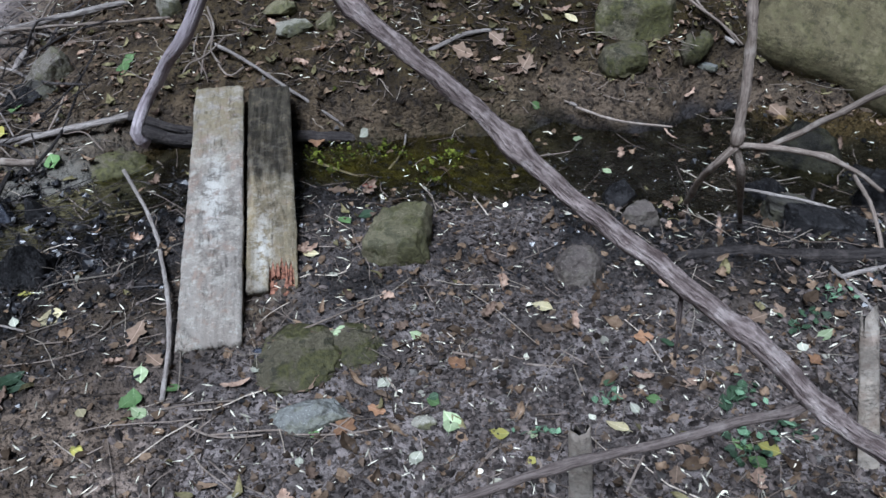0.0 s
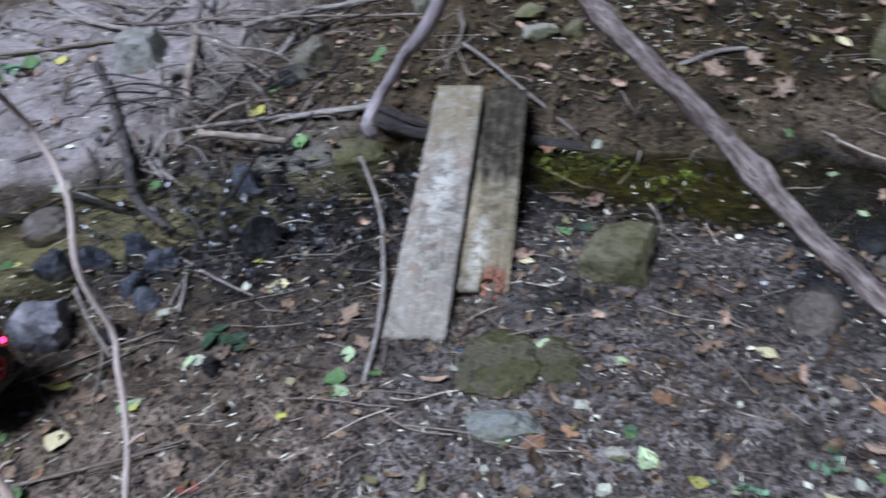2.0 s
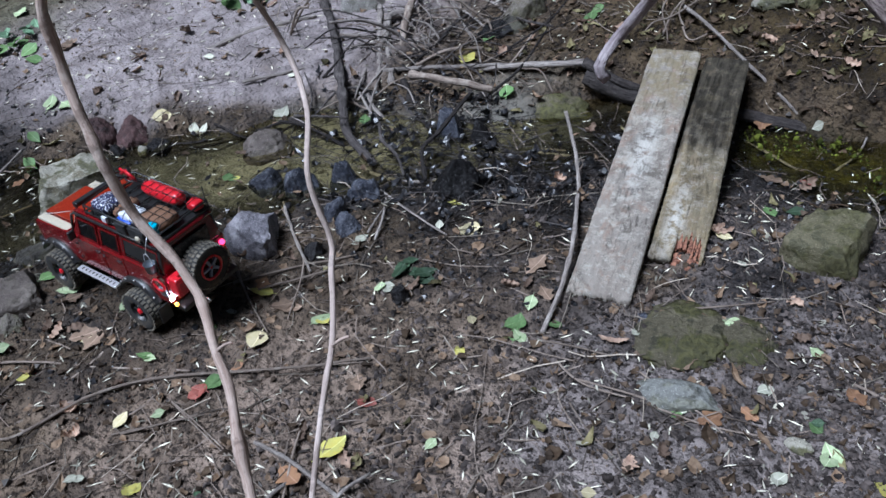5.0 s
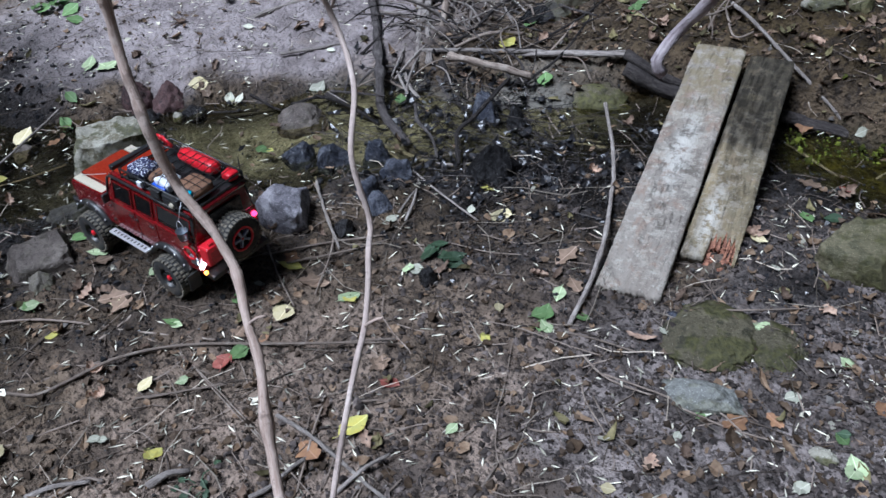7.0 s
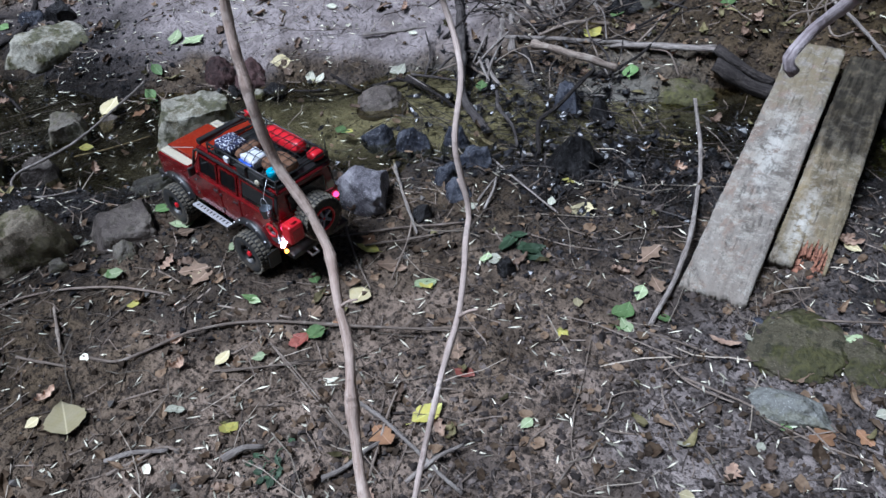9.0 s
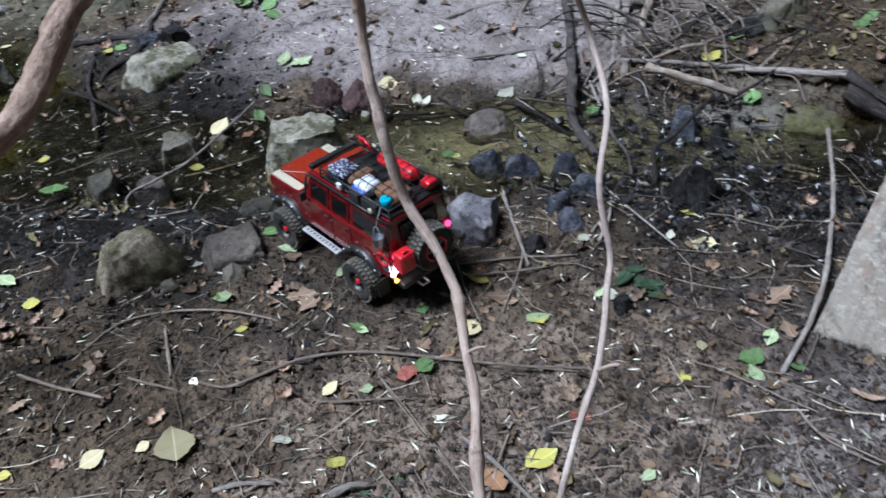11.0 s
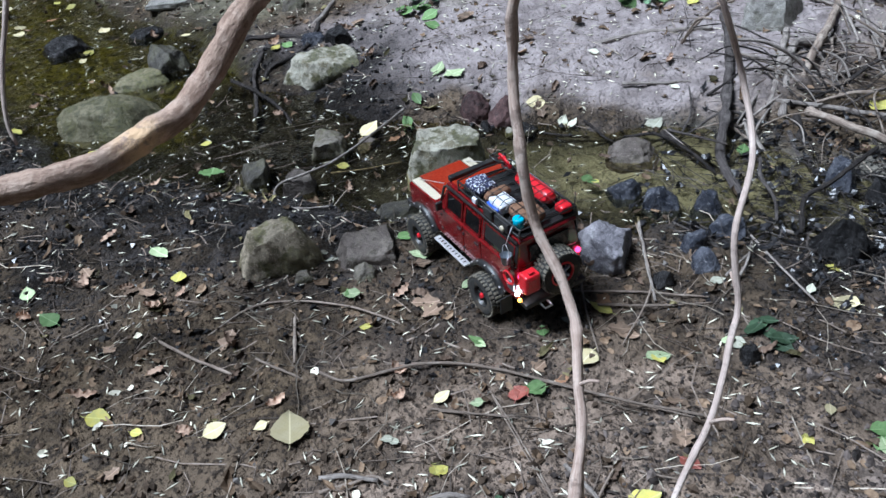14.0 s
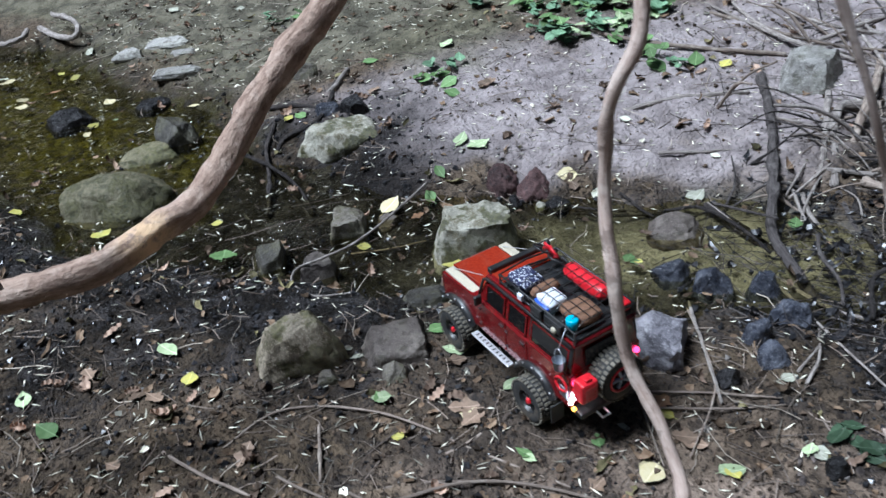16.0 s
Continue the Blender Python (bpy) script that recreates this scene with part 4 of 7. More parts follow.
stone(-4.62, 0.66, -0.100, 0.248, 0.235, 0.096, 83, 59, "blackstone", "black stone under the pool water")
stone(-4.46, 1.03, -0.091, 0.214, 0.148, 0.052, 77, 60, "blackstone", "black stone at the pool's edge")
stone(-4.83, 1.34, 0.008, 0.150, 0.070, 0.020, 56, 76, "whitestone", "small flat pale stone on the far mud")
stone(-5.09, 1.12, 0.006, 0.170, 0.110, 0.030, 60, 75, "whitestone", "flat pale stone at the pool's far edge")
stone(-5.05, 1.33, 0.011, 0.300, 0.130, 0.030, 56, 61, "whitestone", "flat pale stone on the far mud")
stone(-4.58, 1.22, 0.003, 0.280, 0.120, 0.028, 56, 62, "whitestone", "flat pale stone on the far mud")
stone(-3.93, 1.62, 0.028, 0.127, 0.101, 0.066, 67, 63, "greystone", "grey stone on the far mud")
stone(-3.50, 1.50, 0.013, 0.128, 0.089, 0.039, 66, 64, "bluestone", "dark flat stone at the stream's head")
stone(-3.40, 1.57, 0.016, 0.138, 0.106, 0.072, 64, 65, "blackstone", "dark flat stone at the stream's head")
stone(-1.35, 1.40, -0.002, 0.060, 0.058, 0.039, 35, 66, "blackstone", "small black stone in wet mud")
stone(-2.03, 0.67, -0.000, 0.062, 0.055, 0.031, 71, 67, "greystone", "small grey stone in the mud")
stone(-1.03, 1.35, -0.003, 0.054, 0.051, 0.035, 38, 68, "blackstone", "black lump of stone under a leaf")
stone(-1.24, 2.19, -0.102, 0.072, 0.066, 0.038, 31, 69, "blackstone", "black stone in the stream mud")
stone(0.61, 2.24, -0.050, 0.110, 0.088, 0.070, -25, 71, "blackstone", "black wet stone at the water's edge")
stone(1.11, 2.12, -0.050, 0.170, 0.136, 0.050, -25, 72, "darkstone", "grey wet slab of stone among sticks")
stone(1.24, 2.03, -0.050, 0.160, 0.128, 0.070, -25, 73, "blackstone", "black wet stone among sticks")
stone(1.41, 2.17, -0.050, 0.160, 0.128, 0.110, -25, 74, "blackstone", "black wet stone by the dark boulder")

# ---- branches and roots ----
limb = branch("fallen_branch", [(-0.420, 1.640, 1.190), (-0.206, 1.490, 1.000), (-0.109, 1.426, 0.914), (-0.004, 1.370, 0.846), (0.094, 1.311, 0.784), (0.185, 1.246, 0.716), (0.268, 1.189, 0.666), (0.350, 1.132, 0.620), (0.430, 1.076, 0.574), (0.507, 1.026, 0.533), (0.575, 0.976, 0.487), (0.650, 0.918, 0.432), (0.758, 0.849, 0.376), (0.894, 0.763, 0.301), (1.055, 0.660, 0.204), (1.233, 0.545, 0.089), (1.380, 0.450, -0.010)], 0.015, 0.0192, "bark", "weathered grey-brown fallen branch leaning over the bank")
branch("side_branch", [(0.616, 0.943, 0.455), (0.588, 0.944, 0.422), (0.511, 0.963, 0.374), (0.416, 0.972, 0.323), (0.322, 0.979, 0.279), (0.191, 0.979, 0.229), (0.061, 0.968, 0.177), (-0.070, 0.954, 0.128)], 0.0095, 0.0085, "limbbark", "thin grey-brown side branch of the fallen branch", parent=limb)
branch("twig_stub", [(0.418, 1.084, 0.578), (0.421, 1.072, 0.506), (0.423, 1.057, 0.433)], 0.0043, 0.0036, "bark", "short dark broken twig hanging from the branch", parent=limb)
limb = branch("dead_sapling", [(0.711, 1.831, 0.913), (0.727, 1.818, 0.771), (0.743, 1.795, 0.606), (0.746, 1.774, 0.420)], 0.0094, 0.0131, "twigbark", "bare grey forked sapling standing in the stream")
branch("sapling_root", [(0.746, 1.777, 0.425), (0.796, 1.805, 0.286), (0.915, 2.010, 0.008)], 0.0116, 0.0062, "twigbark", "thin grey root of the sapling reaching down", parent=limb)
branch("sapling_limb", [(0.749, 1.772, 0.418), (0.720, 1.780, 0.372), (0.704, 1.838, 0.280), (0.725, 1.968, 0.112)], 0.0094, 0.0075, "twigbark", "bare thin grey sapling limb", parent=limb)
branch("sapling_limb", [(0.747, 1.774, 0.420), (0.842, 1.746, 0.425), (0.967, 1.710, 0.411), (1.091, 1.680, 0.340)], 0.0087, 0.0053, "twigbark", "bare thin grey-green sapling limb", parent=limb)
branch("sapling_limb", [(0.793, 1.768, 0.402), (0.864, 1.752, 0.453), (0.949, 1.702, 0.552), (1.038, 1.643, 0.661)], 0.0073, 0.0083, "twigbark", "bare thin grey sapling limb", parent=limb)
limb = branch("hanging_branch", [(0.020, 1.190, 2.100), (-0.037, 1.115, 1.820), (-0.086, 1.055, 1.620), (-0.133, 1.000, 1.440), (-0.176, 0.956, 1.292), (-0.215, 0.928, 1.179), (-0.260, 0.924, 1.102), (-0.296, 0.957, 1.054), (-0.335, 0.985, 0.998), (-0.355, 0.957, 0.960), (-0.347, 0.961, 0.942)], 0.0088, 0.0076, "violetbark", "knobbly violet-grey dead branch end hanging down")
limb = branch("stem", [(-1.160, 0.840, 1.530), (-1.061, 0.758, 1.235), (-1.027, 0.730, 1.136), (-1.034, 0.697, 1.061), (-1.041, 0.692, 0.954), (-1.002, 0.667, 0.847), (-0.985, 0.677, 0.740), (-0.903, 0.673, 0.626), (-0.840, 0.625, 0.552), (-0.807, 0.602, 0.506), (-0.759, 0.542, 0.401), (-0.696, 0.491, 0.308), (-0.613, 0.465, 0.206), (-0.430, 0.410, -0.030)], 0.0075, 0.0086, "stembark", "slender bare brown stem leaning over the mud")
branch("side_shoot", [(-1.002, 0.667, 0.847), (-1.020, 0.674, 0.868), (-1.034, 0.682, 0.880)], 0.0030, 0.0018, "stembark", "short broken side shoot", parent=limb)
branch("side_shoot", [(-0.840, 0.625, 0.552), (-0.823, 0.631, 0.570), (-0.808, 0.636, 0.578)], 0.0030, 0.0018, "stembark", "short broken side shoot", parent=limb)
limb = branch("stem", [(-0.980, 0.760, 1.480), (-0.886, 0.852, 1.156), (-0.853, 0.886, 1.039), (-0.840, 0.926, 0.923), (-0.775, 0.874, 0.860), (-0.739, 0.806, 0.789), (-0.709, 0.793, 0.693), (-0.691, 0.759, 0.662), (-0.656, 0.688, 0.585), (-0.647, 0.631, 0.518), (-0.622, 0.545, 0.427), (-0.595, 0.460, 0.318), (-0.577, 0.373, 0.200), (-0.545, 0.205, -0.030)], 0.004, 0.0052, "palestem", "slender pale bare stem leaning over the mud")
branch("side_shoot", [(-0.709, 0.793, 0.693), (-0.724, 0.800, 0.715), (-0.738, 0.806, 0.728)], 0.0030, 0.0018, "stembark", "short broken side shoot", parent=limb)
branch("side_shoot", [(-0.656, 0.688, 0.585), (-0.640, 0.693, 0.602), (-0.626, 0.697, 0.610)], 0.0030, 0.0018, "stembark", "short broken side shoot", parent=limb)
limb = branch("fallen_log", [(-2.689, -1.020, 0.560), (-2.432, -0.574, 0.552), (-2.334, -0.376, 0.546), (-2.246, -0.189, 0.539), (-2.177, -0.018, 0.530), (-2.132, 0.131, 0.522), (-2.124, 0.264, 0.508), (-2.160, 0.374, 0.512), (-2.188, 0.516, 0.535), (-2.216, 0.636, 0.607), (-2.241, 0.760, 0.709), (-2.254, 0.904, 0.807), (-2.265, 1.060, 0.910), (-2.278, 1.221, 1.016), (-2.300, 1.480, 1.190)], 0.0335, 0.0345, "redbark", "thick reddish-brown fallen limb with a pale orange patch")
pale_patched(limb, (-2.132, 0.392, 0.522), .068)
branch("root", [(-2.31, 2.79, 0.067), (-2.07, 2.53, 0.061), (-1.84, 2.24, 0.010), (-1.71, 2.07, -0.049), (-1.56, 1.97, -0.069), (-1.45, 1.92, -0.097)], 0.0160, 0.0150, "rootbark", "thick dark wet curved root on the mud")
branch("branch", [(-1.79, 2.42, 0.001), (-1.60, 2.48, 0.017), (-1.38, 2.54, 0.035), (-1.19, 2.58, 0.055), (-1.04, 2.64, 0.063)], 0.0092, 0.0075, "greybark", "long pale weathered branch lying over the debris")
branch("branch", [(-1.58, 1.94, -0.097), (-1.43, 1.90, -0.082), (-1.32, 1.90, -0.066), (-1.20, 2.01, -0.085)], 0.0079, 0.0056, "greybark", "thin pale arched branch on the wet stones")
branch("stick", [(-1.22, 2.11, -0.099), (-1.19, 2.21, -0.089), (-1.20, 2.31, -0.099)], 0.0067, 0.0050, "greybark", "thin forked stick on the wet mud")
branch("stick", [(-1.18, 2.22, -0.098), (-1.02, 2.26, -0.083), (-0.86, 2.31, -0.098)], 0.0059, 0.0049, "greybark", "thin stick lying across the wet mud")
branch("stick", [(-0.910, 2.167, 0.136), (-0.850, 2.095, 0.056), (-0.792, 1.986, 0.012), (-0.741, 1.849, 0.026), (-0.687, 1.694, 0.040), (-0.648, 1.527, 0.030), (-0.633, 1.375, 0.002)], 0.0058, 0.0064, "greybark", "greenish straight stick leaning beside the plank")
branch("log", [(-1.02, 2.60, 0.021), (-0.86, 2.63, -0.041), (-0.66, 2.65, -0.060), (-0.47, 2.66, -0.055), (-0.24, 2.67, -0.070), (-0.05, 2.69, -0.067)], 0.0253, 0.0186, "darkbark", "dark wet log under the planks' far ends")
branch("branch", [(-1.04, 2.64, 0.057), (-0.91, 2.63, 0.012), (-0.83, 2.65, -0.017)], 0.0191, 0.0148, "darkbark", "grey branch under the planks")
branch("branch", [(-1.818, 3.184, 0.100), (-1.679, 3.195, 0.130), (-1.381, 3.215, 0.190), (-1.080, 3.232, 0.250)], 0.0140, 0.0110, "greybark", "pale fallen branch on the far bank")
branch("branch", [(-1.46, 2.53, 0.005), (-1.23, 2.56, 0.052), (-1.02, 2.64, 0.056)], 0.0099, 0.0095, "greybark", "long grey branch among the far debris")
branch("stick", [(-0.78, 2.93, 0.186), (-0.64, 2.83, 0.156), (-0.52, 2.76, 0.104), (-0.26, 2.68, -0.058)], 0.0066, 0.0052, "greybark", "long thin stick lying down the far bank")
branch("log", [(0.69, 1.86, 0.001), (0.86, 1.87, 0.011), (1.04, 1.85, 0.010), (1.32, 1.84, 0.002)], 0.0164, 0.0216, "darkbark", "dark half-rotten log on the near bank")
branch("stick", [(1.10, 1.82, 0.001), (1.13, 1.67, 0.012), (1.15, 1.55, 0.001)], 0.0069, 0.0057, "greybark", "thin grey stick on the ground")
branch("stick", [(1.12, 1.76, 0.002), (1.18, 1.77, 0.011), (1.31, 1.81, 0.002)], 0.0068, 0.0071, "greybark", "thin pale stick on the ground")
branch("stick", [(0.94, 3.12, 0.246), (1.02, 3.01, 0.211), (1.14, 2.92, 0.150)], 0.0128, 0.0079, "greybark", "grey dry stick on the far bank")
branch("stick", [(0.01, 2.90, 0.154), (0.16, 2.96, 0.195), (0.34, 2.99, 0.188)], 0.0096, 0.0076, "greybark", "grey dry stick on the far bank")
branch("stick", [(0.52, 2.77, -0.000), (0.67, 2.74, -0.044), (0.85, 2.72, -0.068)], 0.0064, 0.0054, "greybark", "thin twig along the water's far edge")
branch("twig", [(-1.63, 0.59, 0.001), (-1.53, 0.73, 0.004), (-1.38, 0.86, 0.007), (-1.20, 0.97, 0.006), (-0.98, 1.11, 0.001)], 0.0033, 0.0020, "twigbark", "long thin twig lying on the mud")
branch("twig", [(-1.63, 0.69, 0.002), (-1.64, 0.95, 0.005), (-1.70, 1.18, 0.006), (-1.85, 1.48, -0.082)], 0.0028, 0.0041, "twigbark", "thin twig lying on the mud")
branch("twig", [(-1.41, 0.83, 0.001), (-1.21, 0.77, 0.006), (-1.02, 0.72, 0.007), (-0.87, 0.68, 0.003)], 0.0021, 0.0018, "twigbark", "thin dark twig lying on the mud")
branch("twig", [(-1.39, 0.67, 0.001), (-1.28, 0.76, 0.007), (-1.23, 0.81, 0.003)], 0.0026, 0.0020, "twigbark", "thin twig lying on the mud")
branch("twig", [(-1.40, 1.21, 0.001), (-1.28, 1.33, 0.006), (-1.21, 1.43, 0.003)], 0.0034, 0.0028, "twigbark", "thin pale twig lying on the mud")
branch("twig", [(-1.55, 1.28, 0.002), (-1.40, 1.17, 0.007), (-1.27, 1.09, 0.001)], 0.0042, 0.0021, "twigbark", "thin bent twig beside the purple stone")
branch("stick", [(-1.35, 0.35, 0.002), (-1.32, 0.42, 0.006), (-1.31, 0.46, 0.004), (-1.27, 0.48, 0.000)], 0.0046, 0.0032, "twigbark", "short grey stick with side shoots")
branch("twig", [(-1.99, 0.36, 0.002), (-2.01, 0.50, 0.008), (-1.93, 0.62, 0.011), (-1.78, 0.73, 0.011), (-1.57, 0.81, 0.007), (-1.36, 0.90, 0.002)], 0.0034, 0.0030, "twigbark", "long arched twig lying over the mud")
branch("twig", [(-1.95, 0.60, 0.001), (-1.85, 0.55, 0.006), (-1.74, 0.49, 0.002)], 0.0046, 0.0037, "twigbark", "short straight dry twig")
branch("twig", [(-2.08, 0.24, 0.001), (-1.93, 0.29, 0.008), (-1.81, 0.35, 0.002)], 0.0047, 0.0037, "twigbark", "short straight dry twig")
branch("twig", [(-1.82, 0.42, 0.002), (-1.74, 0.45, 0.007), (-1.66, 0.49, 0.001)], 0.0038, 0.0036, "twigbark", "short straight dry twig")
branch("twig", [(-2.732, 1.472, -0.020), (-2.650, 1.346, 0.000), (-2.553, 1.194, 0.030), (-2.506, 1.052, 0.030), (-2.532, 0.941, 0.010), (-2.571, 0.869, -0.010), (-2.548, 0.824, -0.020), (-2.496, 0.817, -0.030), (-2.419, 0.841, -0.030), (-2.378, 0.942, -0.050)], 0.0046, 0.0036, "greybark", "curled bare vine stem in the stream bed")
branch("twig", [(-2.64, 1.08, -0.098), (-2.56, 1.18, -0.089), (-2.52, 1.31, -0.098)], 0.0030, 0.0030, "twigbark", "thin straight twig in the stream bed")
branch("twig", [(-1.43, 0.83, 0.001), (-1.22, 0.78, 0.005), (-1.00, 0.72, 0.000)], 0.0020, 0.0022, "twigbark", "thin dark twig lying on the mud")
branch("twig", [(-1.48, 1.20, 0.001), (-1.36, 1.32, 0.007), (-1.23, 1.44, 0.003)], 0.0036, 0.0031, "twigbark", "straight pale stick lying in wet mud")
branch("twig", [(-1.67, 1.63, -0.079), (-1.45, 1.44, 0.011), (-1.34, 1.34, 0.009), (-1.25, 1.15, 0.000)], 0.0030, 0.0019, "twigbark", "thin upright twig in wet mud")
branch("twig", [(-1.37, 0.68, 0.002), (-1.30, 0.74, 0.008), (-1.24, 0.81, 0.001)], 0.0024, 0.0024, "twigbark", "dry twig on the mud")
branch("root", [(-3.71, 1.30, -0.017), (-3.51, 1.22, -0.047), (-3.35, 1.11, -0.085), (-3.09, 0.99, -0.098)], 0.0109, 0.0081, "darkbark", "dark wet root in the stream")
branch("root", [(-3.63, 1.13, -0.080), (-3.39, 1.15, -0.073), (-3.19, 1.13, -0.089), (-2.90, 1.08, -0.098)], 0.0106, 0.0067, "darkbark", "dark wet root in the stream")
branch("root", [(-3.36, 1.16, -0.083), (-3.49, 1.26, -0.029), (-3.47, 1.44, 0.021), (-3.72, 1.67, 0.037)], 0.0088, 0.0126, "darkbark", "dark wet root in the stream")
branch("stick", [(-2.53, 2.23, 0.042), (-2.44, 2.44, 0.057), (-2.35, 2.56, 0.056), (-2.27, 2.67, 0.055)], 0.0095, 0.0086, "greybark", "thin branch lying on the far mud")
branch("twig", [(-2.24, 2.14, 0.011), (-2.13, 2.23, 0.018), (-2.05, 2.34, 0.015)], 0.0066, 0.0044, "greybark", "thin twig lying on the far mud")
branch("branch", [(-3.61, 2.58, 0.129), (-3.25, 2.66, 0.126), (-2.93, 2.66, 0.123), (-2.59, 2.80, 0.111), (-2.34, 2.99, 0.086)], 0.0082, 0.0090, "twigbark", "long pale fallen branch at the thicket's foot")
branch("branch", [(-2.81, 3.10, 0.133), (-2.27, 3.09, 0.121), (-1.93, 3.22, 0.110), (-0.96, 3.06, 0.234)], 0.0084, 0.0048, "twigbark", "grey fallen branch in the thicket")
branch("twig", [(-0.38, 1.35, 0.003), (-0.29, 1.31, 0.005), (-0.21, 1.28, 0.006), (-0.15, 1.23, 0.006), (-0.12, 1.10, 0.002)], 0.0024, 0.0022, "twigbark", "thin brown twig curving through the litter")
branch("twig", [(-0.58, 1.31, 0.002), (-0.48, 1.26, 0.006), (-0.34, 1.27, 0.003)], 0.0030, 0.0024, "twigbark", "thin twig lying in the litter")
branch("twig", [(-0.34, 1.27, 0.000), (-0.20, 1.26, 0.007), (-0.07, 1.29, 0.002)], 0.0024, 0.0023, "twigbark", "thin dark twig lying in the litter")
branch("twig", [(0.05, 1.51, 0.001), (0.19, 1.47, 0.005), (0.33, 1.45, 0.000)], 0.0035, 0.0030, "twigbark", "pale dry twig on the ground")
branch("twig", [(-0.63, 1.35, 0.002), (-0.54, 1.36, 0.007), (-0.46, 1.37, 0.003)], 0.0025, 0.0030, "twigbark", "thin twig on the ground")
branch("twig", [(-0.39, 1.57, 0.001), (-0.27, 1.61, 0.028), (-0.16, 1.71, 0.001)], 0.0032, 0.0022, "twigbark", "thin stick on the mossy stone")
branch("twig", [(-0.53, 1.23, 0.002), (-0.50, 1.18, 0.007), (-0.41, 1.11, 0.002)], 0.0024, 0.0018, "twigbark", "thin dark twig on the mud")
branch("twig", [(-1.05, 1.50, 0.001), (-0.95, 1.51, 0.006), (-0.86, 1.55, 0.001)], 0.0023, 0.0022, "twigbark", "thin twig on the mud")
branch("twig", [(-1.00, 1.57, 0.003), (-0.87, 1.59, 0.006), (-0.83, 1.67, 0.001)], 0.0023, 0.0023, "twigbark", "thin twig on the mud")
branch("twig", [(-1.26, 2.26, -0.098), (-1.05, 2.23, -0.082), (-0.85, 2.28, -0.096)], 0.0061, 0.0049, "greybark", "pale stick across the stream mud")
branch("twig", [(-1.22, 2.10, -0.098), (-1.19, 2.19, -0.084), (-1.20, 2.30, -0.099)], 0.0058, 0.0051, "greybark", "thin pale stick in the stream mud")
branch("twig", [(-1.23, 2.44, -0.065), (-1.13, 2.33, -0.074), (-1.07, 2.28, -0.098)], 0.0053, 0.0050, "greybark", "stick leaning in the stream under a leaf")
branch("twig", [(-0.14, 2.50, -0.098), (-0.09, 2.59, -0.073), (-0.08, 2.71, -0.042)], 0.0039, 0.0031, "greybark", "thin bent dry grass stem by the water")
branch("twig", [(-0.43, 2.57, -0.097), (-0.33, 2.50, -0.089), (-0.23, 2.45, -0.099)], 0.0051, 0.0039, "greybark", "thin stick in the water")
branch("stick", [(-1.73, 1.14, 0.001), (-1.76, 1.25, 0.011), (-1.84, 1.47, -0.075)], 0.0067, 0.0059, "greybark", "grey stick behind the truck")
branch("stick", [(-1.75, 1.00, 0.002), (-1.66, 1.08, 0.012), (-1.59, 1.11, 0.001)], 0.0051, 0.0043, "greybark", "thin stick behind the truck")
branch("stick", [(-0.58, 0.83, 0.002), (-0.58, 0.93, 0.007), (-0.58, 0.97, 0.000)], 0.0034, 0.0026, "twigbark", "broken pale stick in the near litter")
branch("twig", [(-1.01, 0.90, 0.003), (-0.96, 0.79, 0.005), (-0.90, 0.67, 0.001)], 0.0033, 0.0026, "twigbark", "broken stick in the near litter")
branch("twig", [(-1.07, 0.80, 0.000), (-0.97, 0.79, 0.006), (-0.90, 0.79, 0.001)], 0.0033, 0.0027, "twigbark", "broken stick in the near litter")
branch("twig", [(-0.49, 1.20, 0.001), (-0.42, 1.14, 0.007), (-0.34, 1.10, 0.000)], 0.0023, 0.0018, "twigbark", "thin twig in the near litter")
branch("twig", [(-0.59, 1.05, 0.000), (-0.55, 1.05, 0.007), (-0.50, 1.08, 0.001)], 0.0023, 0.0022, "twigbark", "thin twig in the near litter")
branch("twig", [(-0.50, 1.27, 0.001), (-0.41, 1.27, 0.011), (-0.32, 1.28, 0.002)], 0.0024, 0.0023, "twigbark", "twig beside the grey stone")
branch("twig", [(-2.05, 1.96, -0.069), (-1.96, 2.05, -0.062), (-1.78, 2.08, -0.090)], 0.0065, 0.0052, "darkbark", "thin root at the stream edge")
branch("twig", [(-2.29, 1.77, -0.070), (-2.22, 1.81, -0.069), (-2.14, 1.88, -0.072)], 0.0066, 0.0054, "darkbark", "thin dark stick in the mud")
branch("root", [(-1.97, 2.07, -0.060), (-1.75, 2.04, -0.088), (-1.66, 2.06, -0.099)], 0.0097, 0.0082, "darkbark", "thin dark root in the debris")
branch("root", [(-1.68, 2.41, -0.016), (-1.54, 2.28, -0.060), (-1.36, 2.15, -0.098)], 0.0132, 0.0099, "darkbark", "dark wet root in the debris")
branch("root", [(-1.35, 2.46, -0.021), (-1.38, 2.34, -0.069), (-1.39, 2.20, -0.090), (-1.34, 2.03, -0.098)], 0.0095, 0.0067, "darkbark", "thin dark root in the debris")
branch("stick", [(0.08, 1.14, 0.003), (0.14, 1.21, 0.008), (0.23, 1.24, 0.002)], 0.0040, 0.0028, "twigbark", "dry stick in the near litter")
branch("stick", [(0.22, 1.21, 0.002), (0.23, 1.15, 0.010), (0.23, 1.09, 0.002)], 0.0028, 0.0022, "twigbark", "short dead stick in the near litter")
branch("stick", [(0.40, 1.09, 0.003), (0.43, 1.14, 0.011), (0.46, 1.19, 0.001)], 0.0036, 0.0028, "twigbark", "thin dead stick in the near litter")
branch("branch", [(-1.77, 2.38, -0.012), (-1.88, 2.57, 0.032), (-2.05, 2.84, 0.053)], 0.0102, 0.0124, "greybark", "pale upright broken limb in the thicket")
